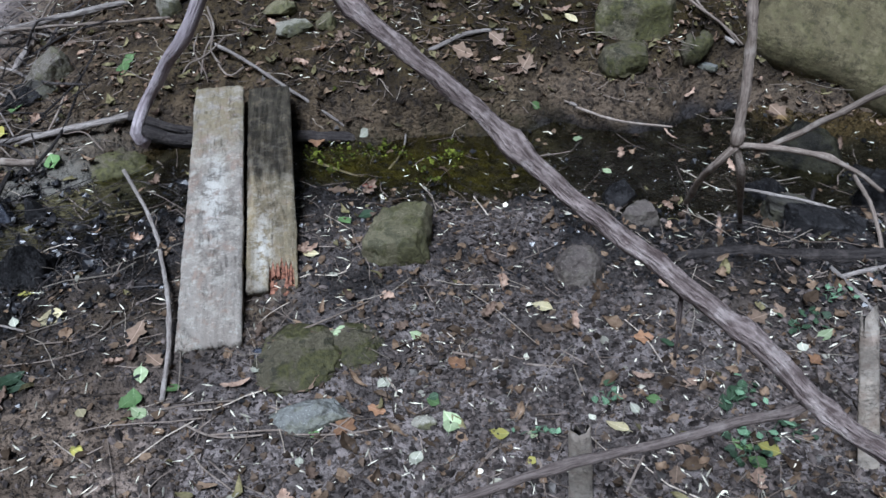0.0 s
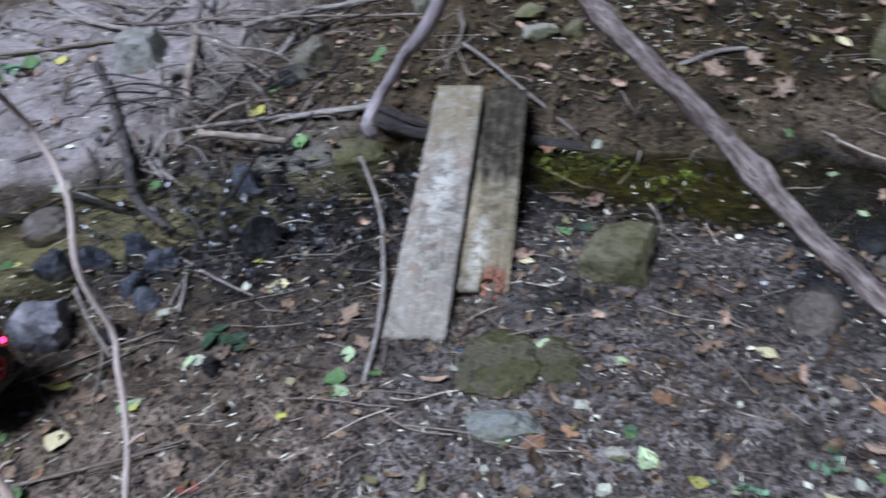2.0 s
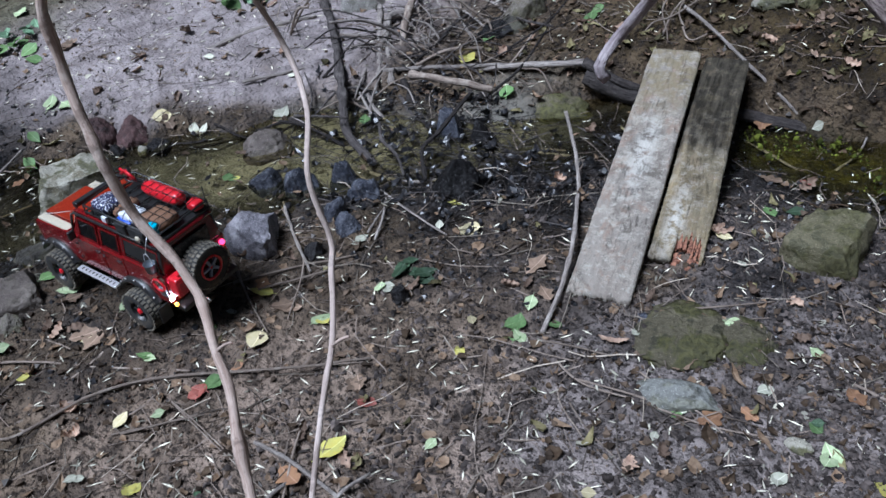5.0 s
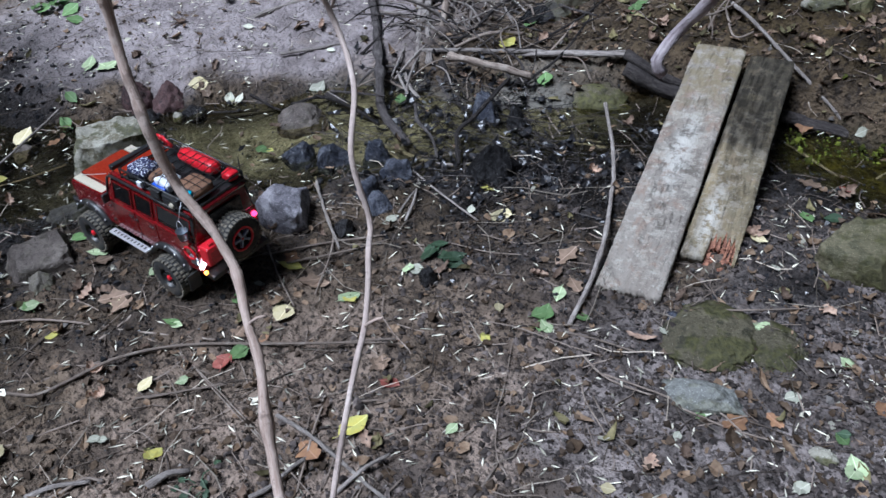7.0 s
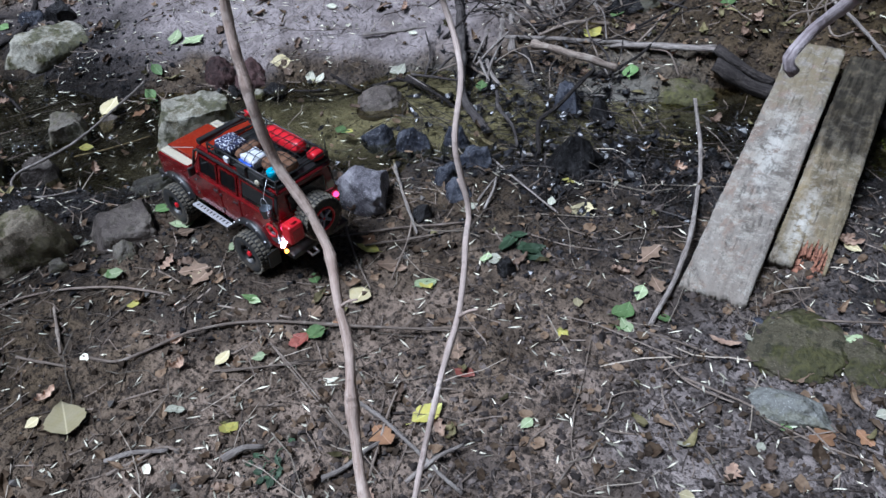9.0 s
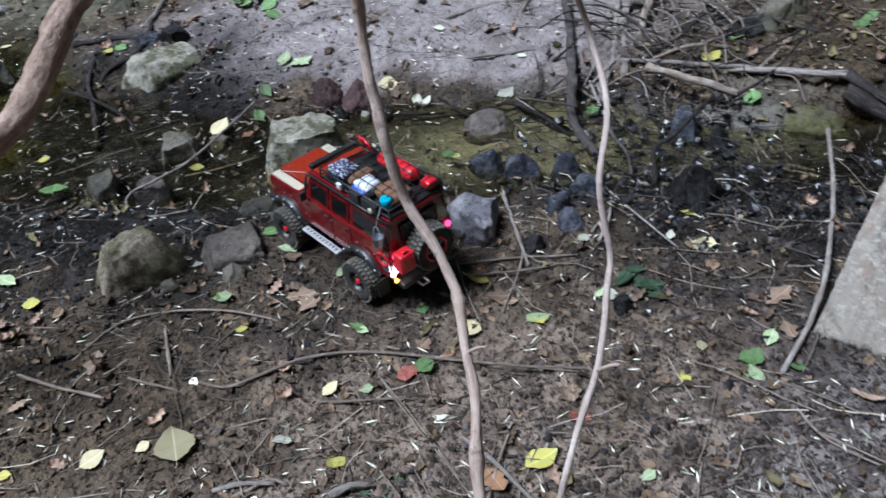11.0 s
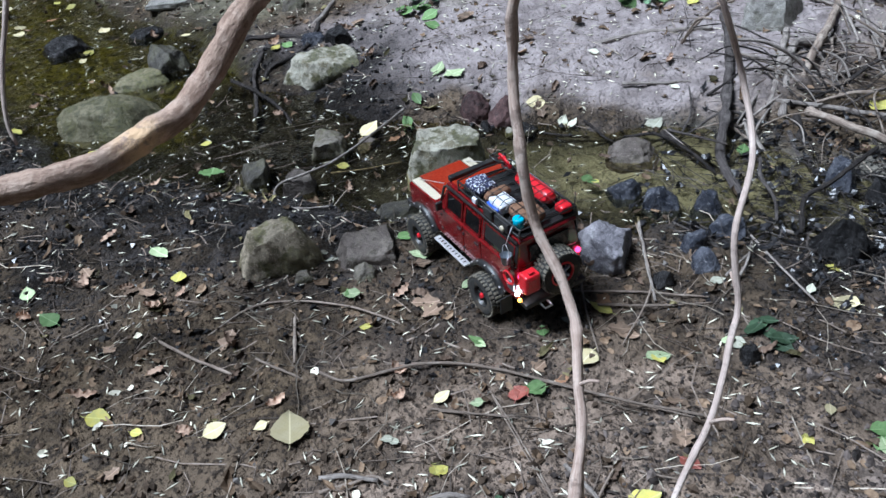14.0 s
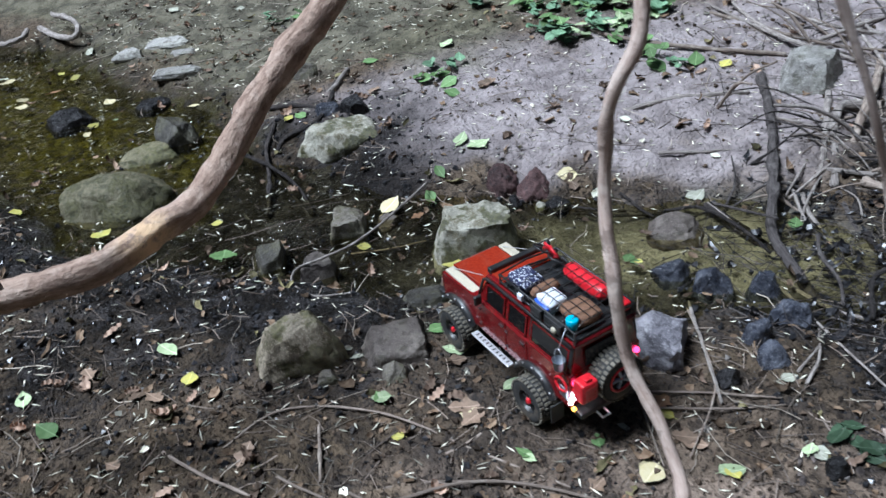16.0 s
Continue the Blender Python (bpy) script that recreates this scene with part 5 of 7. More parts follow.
branch("branch", [(-2.08, 3.31, 0.091), (-1.79, 2.98, 0.075), (-1.54, 2.72, 0.035)], 0.0073, 0.0045, "greybark", "thin pale dry limb in the thicket")
branch("twig", [(-2.22, 3.31, 0.099), (-1.98, 3.09, 0.092), (-1.80, 2.93, 0.048)], 0.0070, 0.0049, "greybark", "thin dry twig in the thicket")
branch("twig", [(-1.79, 2.26, -0.045), (-1.77, 2.33, -0.002), (-1.78, 2.46, 0.008)], 0.0043, 0.0045, "greybark", "thin pale twig in the thicket")
branch("twig", [(-1.77, 2.30, -0.035), (-1.70, 2.24, -0.052), (-1.63, 2.21, -0.081)], 0.0076, 0.0063, "greybark", "short pale stick in the debris")
branch("twig", [(-1.46, 2.40, -0.044), (-1.37, 2.37, -0.051), (-1.28, 2.36, -0.087)], 0.0053, 0.0041, "greybark", "thin stick in the dark debris")
branch("root", [(-1.44, 2.17, -0.099), (-1.42, 2.25, -0.077), (-1.38, 2.40, -0.051)], 0.0090, 0.0073, "darkbark", "dark bent root in the debris")
branch("branch", [(-1.77, 2.99, 0.050), (-1.80, 3.12, 0.077), (-1.87, 3.33, 0.080)], 0.0125, 0.0095, "greybark", "short broken limb on the far bank")
branch("branch", [(-1.57, 3.00, 0.061), (-1.56, 3.10, 0.087), (-1.60, 3.31, 0.083)], 0.0146, 0.0078, "greybark", "strip of loose bark on the far bank")
branch("twig", [(-2.13, 2.56, 0.037), (-2.00, 2.59, 0.041), (-1.86, 2.62, 0.026)], 0.0060, 0.0047, "greybark", "thin twig on the mud flat")
branch("twig", [(-2.00, 2.50, 0.026), (-1.85, 2.58, 0.042), (-1.71, 2.70, 0.025)], 0.0047, 0.0035, "greybark", "thin twig in the thicket")
branch("twig", [(-1.78, 2.61, 0.020), (-1.70, 2.68, 0.044), (-1.67, 2.84, 0.037)], 0.0046, 0.0036, "greybark", "thin twig in the thicket")
branch("twig", [(-1.72, 2.95, 0.046), (-1.59, 2.84, 0.063), (-1.47, 2.76, 0.052)], 0.0049, 0.0034, "greybark", "thin twig in the debris")
branch("twig", [(-1.80, 2.29, -0.030), (-1.68, 2.20, -0.064), (-1.59, 2.15, -0.095)], 0.0055, 0.0041, "greybark", "thin twig in the debris")
branch("twig", [(-1.70, 2.19, -0.077), (-1.74, 2.30, -0.022), (-1.80, 2.51, 0.013)], 0.0053, 0.0045, "greybark", "pale thin twig in the debris")
branch("twig", [(-1.86, 2.47, 0.015), (-1.81, 2.32, 0.001), (-1.80, 2.24, -0.051)], 0.0046, 0.0032, "greybark", "pale thin twig in the debris")
branch("twig", [(-2.21, 1.92, -0.048), (-2.01, 1.92, -0.076), (-1.94, 2.06, -0.069)], 0.0055, 0.0043, "darkbark", "thin dark twig in wet mud")
branch("twig", [(-1.97, 2.08, -0.060), (-1.78, 2.05, -0.084), (-1.69, 2.04, -0.098)], 0.0076, 0.0051, "greybark", "thin pale stick in wet mud")
branch("twig", [(-1.22, 1.52, 0.002), (-1.25, 1.61, 0.012), (-1.35, 1.77, -0.048)], 0.0040, 0.0036, "greybark", "thin pale stick in wet mud")
branch("twig", [(-1.26, 1.54, 0.001), (-1.27, 1.62, 0.010), (-1.29, 1.68, -0.011)], 0.0033, 0.0026, "greybark", "thin pale stick in wet mud")
branch("twig", [(-1.65, 1.94, -0.098), (-1.43, 1.83, -0.070), (-1.18, 1.66, 0.014), (-1.04, 1.62, 0.002)], 0.0040, 0.0032, "greybark", "long thin vine by the stones")
branch("twig", [(-1.71, 1.68, -0.094), (-1.44, 1.43, 0.011), (-1.31, 1.33, 0.002)], 0.0048, 0.0039, "greybark", "thin dry stick by the stones")
branch("branch", [(-1.71, 2.38, -0.021), (-1.93, 2.71, 0.052), (-1.90, 2.81, 0.059), (-1.80, 2.90, 0.045)], 0.0133, 0.0168, "greybark", "thick pale bent limb in the thicket")
branch("branch", [(-2.83, 3.24, 0.147), (-2.43, 3.05, 0.131), (-2.00, 3.12, 0.071)], 0.0083, 0.0065, "greybark", "pale thin limb in the thicket")
branch("branch", [(-2.89, 3.16, 0.144), (-2.37, 3.04, 0.123), (-2.17, 3.13, 0.083)], 0.0074, 0.0067, "greybark", "pale thin limb in the thicket")
branch("branch", [(-2.71, 3.32, 0.146), (-2.36, 3.22, 0.146), (-2.16, 3.36, 0.099)], 0.0092, 0.0070, "greybark", "pale thin limb in the thicket")
branch("branch", [(-2.33, 3.00, 0.084), (-2.26, 3.18, 0.131), (-2.24, 3.49, 0.115)], 0.0100, 0.0090, "greybark", "grey limb in the thicket")
branch("twig", [(-1.95, 2.08, -0.062), (-1.83, 2.07, -0.074), (-1.69, 2.06, -0.098)], 0.0059, 0.0047, "darkbark", "thin dark roots by the water")
branch("twig", [(-2.27, 1.75, -0.078), (-2.13, 1.85, -0.072), (-2.04, 1.96, -0.073)], 0.0049, 0.0039, "darkbark", "thin dark stick by the water")
branch("branch", [(-2.06, 3.19, 0.081), (-1.91, 2.90, 0.093), (-1.83, 2.69, 0.074), (-1.79, 2.59, 0.019)], 0.0138, 0.0149, "twigbark", "thick pale grey dead limb standing in the thicket")
branch("root", [(-1.69, 2.37, -0.029), (-1.58, 2.28, -0.050), (-1.49, 2.24, -0.092)], 0.0091, 0.0073, "rootbark", "dark wet root at the foot of the thicket")
branch("root", [(-0.82, 3.09, 0.259), (-0.78, 2.97, 0.222), (-0.80, 2.87, 0.179), (-0.81, 2.79, 0.125)], 0.0049, 0.0031, "twigbark", "thin tangled root hanging down the far bank")
branch("root", [(-0.74, 2.96, 0.197), (-0.80, 2.85, 0.172), (-0.85, 2.82, 0.159), (-0.88, 2.78, 0.122)], 0.0040, 0.0031, "twigbark", "thin tangled root hanging down the far bank")
branch("root", [(-0.78, 2.89, 0.166), (-0.71, 2.78, 0.133), (-0.66, 2.83, 0.137)], 0.0039, 0.0031, "twigbark", "thin tangled root hanging down the far bank")
branch("root", [(-0.88, 3.03, 0.227), (-0.82, 3.04, 0.252), (-0.78, 2.95, 0.219), (-0.78, 2.88, 0.181), (-0.74, 2.84, 0.140)], 0.0033, 0.0031, "twigbark", "thin tangled root hanging down the far bank")
branch("root", [(-0.84, 2.97, 0.207), (-0.84, 2.88, 0.181), (-0.79, 2.79, 0.141), (-0.78, 2.77, 0.105)], 0.0032, 0.0023, "twigbark", "thin tangled root hanging down the far bank")
branch("stick", [(1.35, 2.99, 0.184), (1.40, 3.03, 0.209), (1.46, 3.08, 0.224)], 0.0102, 0.0087, "twigbark", "short thick broken stick on the concrete slab")
branch("stick", [(0.06, 2.92, 0.165), (0.13, 2.96, 0.189), (0.25, 2.98, 0.195), (0.33, 2.98, 0.184)], 0.0069, 0.0055, "twigbark", "pale dry stick lying on the far bank")
branch("root", [(0.50, 2.77, 0.009), (0.62, 2.75, -0.036), (0.77, 2.73, -0.055), (0.89, 2.72, -0.069)], 0.0038, 0.0031, "twigbark", "thin root under the bank's edge")
branch("stick", [(1.34, 3.02, 0.196), (1.37, 2.97, 0.168)], 0.0068, 0.0068, "twigbark", "short dry stick on the far bank")
branch("stick", [(0.985, 2.242, -0.030), (1.046, 2.115, 0.030), (1.149, 2.066, 0.030), (1.304, 2.010, 0.000)], 0.0058, 0.0045, "greybark", "thin grey stick across the wet stones")
branch("stick", [(1.356, 2.250, 0.000), (1.298, 2.032, 0.050), (1.283, 1.922, 0.030), (1.271, 1.856, 0.000)], 0.0070, 0.0060, "twigbark", "thin bent stick leaning on the log")
branch("stick", [(1.220, 2.211, -0.020), (1.126, 2.051, 0.000), (1.039, 1.989, -0.010), (0.960, 1.893, 0.000)], 0.0062, 0.0052, "darkbark", "dark crooked stick on wet mud")
branch("stick", [(0.539, 2.735, 0.000), (0.665, 2.636, 0.000), (0.853, 2.580, 0.000)], 0.0050, 0.0040, "twigbark", "thin root under the cut bank")
branch("twig", [(-1.689, 0.519, 0.000), (-1.602, 0.552, 0.006), (-1.568, 0.607, 0.010), (-1.532, 0.695, 0.014), (-1.472, 0.783, 0.014), (-1.378, 0.861, 0.012), (-1.262, 0.936, 0.008), (-1.131, 1.013, 0.006), (-0.975, 1.125, 0.002)], 0.0042, 0.0030, "twigbark", "long thin bare vine lying across the mud")
branch("twig", [(-1.623, 0.704, 0.002), (-1.604, 0.814, 0.008), (-1.614, 0.889, 0.010), (-1.657, 1.024, 0.004)], 0.0046, 0.0040, "twigbark", "straight dark twig on the mud")
branch("twig", [(-1.070, 0.800, 0.002), (-0.976, 0.790, 0.014), (-0.896, 0.777, 0.014), (-0.800, 0.759, 0.006), (-0.721, 0.748, 0.002)], 0.0050, 0.0040, "greybark", "grey dead stick in the near litter")
branch("twig", [(-0.976, 0.608, 0.002), (-0.952, 0.652, 0.008), (-0.942, 0.712, 0.010), (-0.934, 0.746, 0.004)], 0.0056, 0.0044, "greybark", "grey dead stick in the near litter")
branch("twig", [(-0.829, 0.701, 0.002), (-0.817, 0.744, 0.012), (-0.804, 0.785, 0.020), (-0.785, 0.838, 0.010)], 0.0050, 0.0036, "greybark", "forked grey stick in the near litter")
branch("twig", [(-1.177, 0.519, 0.002), (-1.159, 0.558, 0.012), (-1.129, 0.591, 0.004)], 0.0080, 0.0058, "greybark", "short grey piece of branch on the mud")
branch("twig", [(-1.382, 0.369, 0.002), (-1.342, 0.413, 0.012), (-1.293, 0.465, 0.004)], 0.0066, 0.0050, "greybark", "short grey piece of branch on the mud")
branch("stick", [(-1.275, 1.889, -0.040), (-1.350, 2.005, -0.010), (-1.320, 2.066, 0.030), (-1.316, 2.286, 0.060)], 0.0068, 0.0075, "darkbark", "dark wet crooked stick over the stones")
branch("stick", [(-1.579, 2.092, -0.010), (-1.497, 1.990, 0.000), (-1.405, 1.937, -0.010), (-1.360, 1.897, -0.050)], 0.0062, 0.0050, "rootbark", "bent dark stick in the debris")
branch("branch", [(-1.623, 2.385, 0.030), (-1.473, 2.358, 0.050), (-1.371, 2.362, 0.050), (-1.292, 2.404, 0.020)], 0.0130, 0.0120, "twigbark", "short thick grey branch in the debris")
branch("stick", [(-1.944, 1.990, -0.020), (-1.808, 1.957, 0.010), (-1.701, 1.945, 0.000), (-1.629, 1.947, -0.030)], 0.0060, 0.0050, "darkbark", "dark thin stick at the stream edge")
branch("stick", [(-1.906, 2.027, -0.010), (-1.791, 2.032, 0.010), (-1.700, 2.076, 0.000)], 0.0048, 0.0040, "rootbark", "thin dark stick at the stream edge")
branch("stem", [(-1.384, 0.197, 1.216), (-1.371, 0.161, 1.145), (-1.362, 0.143, 1.109), (-1.350, 0.121, 1.067), (-1.335, 0.103, 1.024), (-1.325, 0.096, 0.998), (-1.317, 0.097, 0.979)], 0.0045, 0.0022, "palestem", "thin pale stem hanging over the pool", category="stem")
branch("root", [(-3.615, 1.294, 0.000), (-3.489, 1.186, -0.030), (-3.293, 1.095, -0.060), (-3.084, 0.982, -0.090)], 0.0095, 0.0075, "darkbark", "black wet root in the stream bed")
branch("root", [(-3.490, 1.082, -0.020), (-3.369, 1.117, -0.030), (-3.216, 1.143, -0.050), (-3.045, 1.130, -0.070), (-2.960, 1.107, -0.090)], 0.0085, 0.0060, "darkbark", "black wet root in the stream bed")
branch("root", [(-3.828, 1.308, 0.000), (-3.684, 1.418, 0.020), (-3.532, 1.513, 0.020), (-3.497, 1.671, 0.020)], 0.0110, 0.0080, "darkbark", "dark wet root on the far mud")
branch("root", [(-3.668, 1.538, 0.000), (-3.650, 1.613, 0.050), (-3.764, 1.755, 0.060)], 0.0120, 0.0100, "greybark", "grey stick standing in the far mud")

branch("root", [(-6.150, 0.894, 0.000), (-5.793, 0.916, 0.020), (-5.569, 0.972, 0.050), (-5.597, 1.016, 0.090), (-5.698, 1.005, 0.120), (-5.994, 0.964, 0.100)], 0.0190, 0.0130, "greybark", "pale curled root on the mud beyond the pool")
branch("root", [(-6.157, 0.534, -0.010), (-5.906, 0.644, 0.030), (-5.825, 0.737, 0.060), (-6.080, 0.813, 0.030)], 0.0180, 0.0120, "greybark", "pale bent root on the mud beyond the pool")
branch("stick", [(0.923, 3.131, 0.304), (0.983, 2.966, 0.285), (1.098, 2.935, 0.210), (1.172, 2.919, 0.143)], 0.0060, 0.0045, "twigbark", "long thin brown stick leaning down the far bank")
branch("stick", [(0.988, 3.129, 0.298), (1.011, 2.962, 0.271), (1.090, 2.934, 0.214), (1.163, 2.921, 0.139)], 0.0050, 0.0035, "twigbark", "long thin brown stick leaning down the far bank")
# ---- the radio-controlled truck: x forward, y to its left, z up, rear axle over the origin ----
plain("truck_red", (.165, .005, .007), (.12, .004, .006), .22, scale=140, bump=.03, coat=.6, dirt=.10)
# lighter orange copy of the body red: sky sheen painted on top panels
plain("truck_red_sheen", (.28, .028, .011), (.22, .018, .008), .22, scale=140, bump=.03, coat=.6, dirt=.10)
plain("truck_black", (.012, .012, .013), (.022, .022, .022), .45, scale=90, dirt=.12)
plain("tyre_rubber", (.018, .018, .018), (.036, .034, .031), .85, scale=120, bump=.4, dirt=.55)
plain("tread_rubber", (.17, .150, .115), (.075, .068, .055), .9, scale=60, bump=.4, dirt=.8)
plain("tinted_glass", (.006, .006, .007), (.010, .009, .009), .08, scale=30, bump=.0)
plain("chrome", (.72, .72, .73), (.62, .62, .64), .38, .6, 200, .1)
plain("gold_metal", (.55, .36, .10), (.45, .28, .08), .35, 1.0, 200, .1)
plain("cream_plate", (.52, .47, .36), (.42, .38, .29), .55, scale=200, bump=.3)
plain("bright_red", (.62, .018, .03), (.5, .012, .02), .35, scale=120, bump=.1)
navy = Nodes("bag_navy")
navy.done(navy.mix(navy.span(navy.noise(navy.coords(), 190, 1), .56, .60), (.014, .018, .06), (.6, .62, .68)), .7)
plain("bag_brown", (.13, .065, .035), (.20, .105, .06), .85, scale=260, bump=.5)
plain("box_white", (.72, .74, .78), (.62, .65, .70), .4, scale=80)
plain("box_blue", (.02, .07, .42), (.03, .10, .5), .4, scale=80)
plain("spoke_blue", (.16, .19, .28), (.24, .27, .36), .45, scale=80)
plain("mug_cyan", (.02, .36, .52), (.03, .42, .58), .35, scale=80)
plain("steel_grey", (.33, .36, .40), (.25, .28, .32), .4, .8, 200, .2)
for glow_name, glow_colour, glow_power in (("lamp_white", (1, .93, .95), 12), ("lamp_red", (1, .04, .14), 4), ("lamp_amber", (1, .42, .04), 5)):
    g = Nodes(glow_name)
    g.done({"lamp_white": (.8, .8, .8), "lamp_red": (.6, .02, .05), "lamp_amber": (.7, .3, .03)}[glow_name], .3)
    g.put(g.bsdf.inputs["Emission Color"], glow_colour)
    g.put(g.bsdf.inputs["Emission Strength"], glow_power)

truck = empty("toy_truck", "red off-road model truck with loaded roof rack on mud", "toy truck")


def tpart(name, bm, material, label="", parent=None, smooth=False):
    ob = part(name, bm, material, parent or truck, label, smooth)
    if not parent and name not in ("axle", "shock", "wheel"):
        ob.location.z = .001
    return ob


def profile(bm, pts, y0, y1, top_in=0.0, ztop=0.0, zbot=0.0):
    """Pulls an outline in x and z across from y0 to y1; top_in leans the sides in towards ztop."""
    def at(x, y, z):
        k = max(0, (z - zbot) / (ztop - zbot)) if top_in else 0
        return (x, y - math.copysign(top_in * k, y), z)
    a = [bm.verts.new(at(x, y0, z)) for x, z in pts]
    b = [bm.verts.new(at(x, y1, z)) for x, z in pts]
    bm.faces.new(a)
    bm.faces.new(b[::-1])
    for i in range(len(pts)):
        j = (i + 1) % len(pts)
        bm.faces.new((a[i], b[i], b[j], a[j]))
    bmesh.ops.recalc_face_normals(bm, faces=bm.faces)
    return bm


def bevelled(bm, w, segments=2, angle=35):
    es = [e for e in bm.edges if len(e.link_faces) == 2 and e.calc_face_angle() > radians(angle)]
    bmesh.ops.bevel(bm, geom=es, offset=w, segments=segments, affect="EDGES", profile=.5)
    return bm


WB, HUB, ARCH = .324, .060, .074


def arch(cx, a0, a1, r=ARCH, n=10):
    return [(cx + r * math.cos(radians(a0 + (a1 - a0) * i / n)), HUB + .012 + r * math.sin(radians(a0 + (a1 - a0) * i / n))) for i in range(n + 1)]


tub = [(-.118, .112)] + arch(0, 148, 32) + arch(WB, 148, 28) + [(.398, .118), (.402, .186), (.392, .196), (.235, .206), (-.120, .206)]
tpart("body", bevelled(profile(bmesh.new(), tub, -.099, .099), .004), "truck_red", "glossy dark red body shell")
cab = [(-.120, .204), (.236, .204), (.208, .270), (.200, .276), (-.114, .276)]
tpart("cabin", bevelled(profile(bmesh.new(), cab, -.094, .094, .012, .276, .204), .004), "truck_red", "red cabin with upright sides")
tpart("roof", bevelled(profile(bmesh.new(), [(-.118, .274), (.212, .274), (.206, .283), (.19, .287), (-.112, .287), (-.12, .28)], -.085, .085), .003), "truck_red", "red roof panel")
b = bmesh.new()
box(b, .152, .196, -.074, .074, .286, .2885, .001)
tpart("roof_panel", b, "truck_red_sheen", "glossy red panel over the cab, sky sheen painted in orange")
b = bmesh.new()
box(b, -.114, .146, -.080, .080, .2865, .2905, .001)
tpart("rack_tray", b, "truck_black", "black tray under the load")
for side in (-1, 1):
    b = bmesh.new()
    box(b, -.116, .030, side * .0925 - .0015, side * .0925 + .0015, .207, .272, .001, Matrix.Translation((0, -side * .0045, .24)) @ Matrix.Rotation(side * .16, 4, "X") @ Matrix.Translation((0, 0, -.24)))
    tpart("quarter_panel", b, "truck_black", "black rear quarter panel")
tpart("hood", bevelled(profile(bmesh.new(), [(.240, .203), (.394, .193), (.397, .200), (.385, .206), (.242, .214)], -.066, .066), .003), "truck_red_sheen", "red hood panel with sky sheen painted in orange")
for side in (-1, 1):
    b = bmesh.new()
    box(b, .250, .385, side * .070 - (.0 if side > 0 else .026), side * .070 + (.026 if side > 0 else .0), .197, .2045, .002)
    tpart("fender_plate", b, "cream_plate", "cream chequered wing-top plate")
    # windows, each a dark pane in a slim frame
    for x0, x1, z0, z1 in ((.128, .196, .212, .260), (.045, .108, .212, .260), (-.102, .020, .212, .262)):
        b = bmesh.new()
        lean = .012 * (z1 - .204) / .072
        box(b, x0, x1, -.0015, .0015, z0, z1, .001, Matrix.Translation((0, side * (.0955 - lean * .62), 0)) @ Matrix.Translation((0, 0, .236)) @ Matrix.Rotation(side * .16, 4, "X") @ Matrix.Translation((0, 0, -.236)))
        pane = tpart("window", b, "tinted_glass", "black tinted side window")
        b = bmesh.new()
        for bx0, bx1, bz0, bz1 in ((x0 - .004, x0, z0 - .004, z1 + .004), (x1, x1 + .004, z0 - .004, z1 + .004), (x0, x1, z0 - .004, z0), (x0, x1, z1, z1 + .004)):
            box(b, bx0, bx1, -.002, .003, bz0, bz1, 0, Matrix.Translation((0, side * (.0955 - lean * .62), 0)) @ Matrix.Translation((0, 0, .236)) @ Matrix.Rotation(side * .16, 4, "X") @ Matrix.Translation((0, 0, -.236)))
        part("window_frame", b, "truck_red", pane)
    for x0, x1 in ((.116, .222), (.034, .112)):
        b = bmesh.new()
        box(b, x0, x1, -.0012, .0012, .116, .203, .001, Matrix.Translation((0, side * .0998, 0)))
        door = tpart("door", b, "truck_red", "red side door")
        b = bmesh.new()
        box(b, x0 + .006, x0 + .022, -.002, .003, .186, .191, .001, Matrix.Translation((0, side * .1015, 0)))
        part("door_handle", b, "truck_black", door)
        for hz in (.135, .180):
            b = bmesh.new()
            box(b, x1 - .006, x1 + .002, -.001, .0025, hz, hz + .006, .0008, Matrix.Translation((0, side * .1012, 0)))
            part("hinge", b, "truck_black", door)
    # black wheel-arch flares with bolts
    for cx in (0, WB):
        b = bmesh.new()
        n = 16
        rows = []
        for i in range(n + 1):
            a = radians(152 - 124 * i / n)
            rows.append([b.verts.new((cx + r * math.cos(a), side * y, HUB + .010 + r * math.sin(a))) for r, y in ((ARCH - .001, .096), (ARCH - .001, .114), (ARCH + .003, .116), (ARCH + .011, .104), (ARCH + .010, .098))])
        for p, q in zip(rows, rows[1:]):
            for k in range(4):
                b.faces.new((p[k], p[k + 1], q[k + 1], q[k]))
        flare = tpart("fender_flare", bevelled(b, .001), "truck_black", "black plastic wheel-arch flare", smooth=True)
        for i in range(5):
            a = radians(140 - 25 * i)
            b = bmesh.new()
            box(b, -.0022, .0022, -.002, .002, -.0022, .0022, .001, Matrix.Translation((cx + (ARCH + .008) * math.cos(a), side * .111, HUB + .010 + (ARCH + .008) * math.sin(a))))
            part("bolt", b, "chrome", flare)
    # steps
    b = bmesh.new()
    box(b, .085, .240, side * .112 - .010, side * .112 + .010, .096, .102, .002)
    step = tpart("side_step", b, "chrome", "silver side step with slots")
    for k in range(10):
        b = bmesh.new()
        box(b, .096 + k * .014, .100 + k * .014, side * .112 - .004, side * .112 + .004, .1015, .1026, 0)
        part("slot", b, "truck_black", step)
    # mirrors
    b = bmesh.new()
    box(b, .205, .214, side * .112 - .010, side * .112 + .010, .206, .232, .003)
    mirror = tpart("mirror", b, "truck_black", "black door mirror")
    # roof gutter pipes
    b = bmesh.new()
    tube(b, [(.212, side * .089, .270), (.195, side * .090, .281), (.0, side * .090, .282), (-.115, side * .089, .281)], [.0035] * 4, 8)
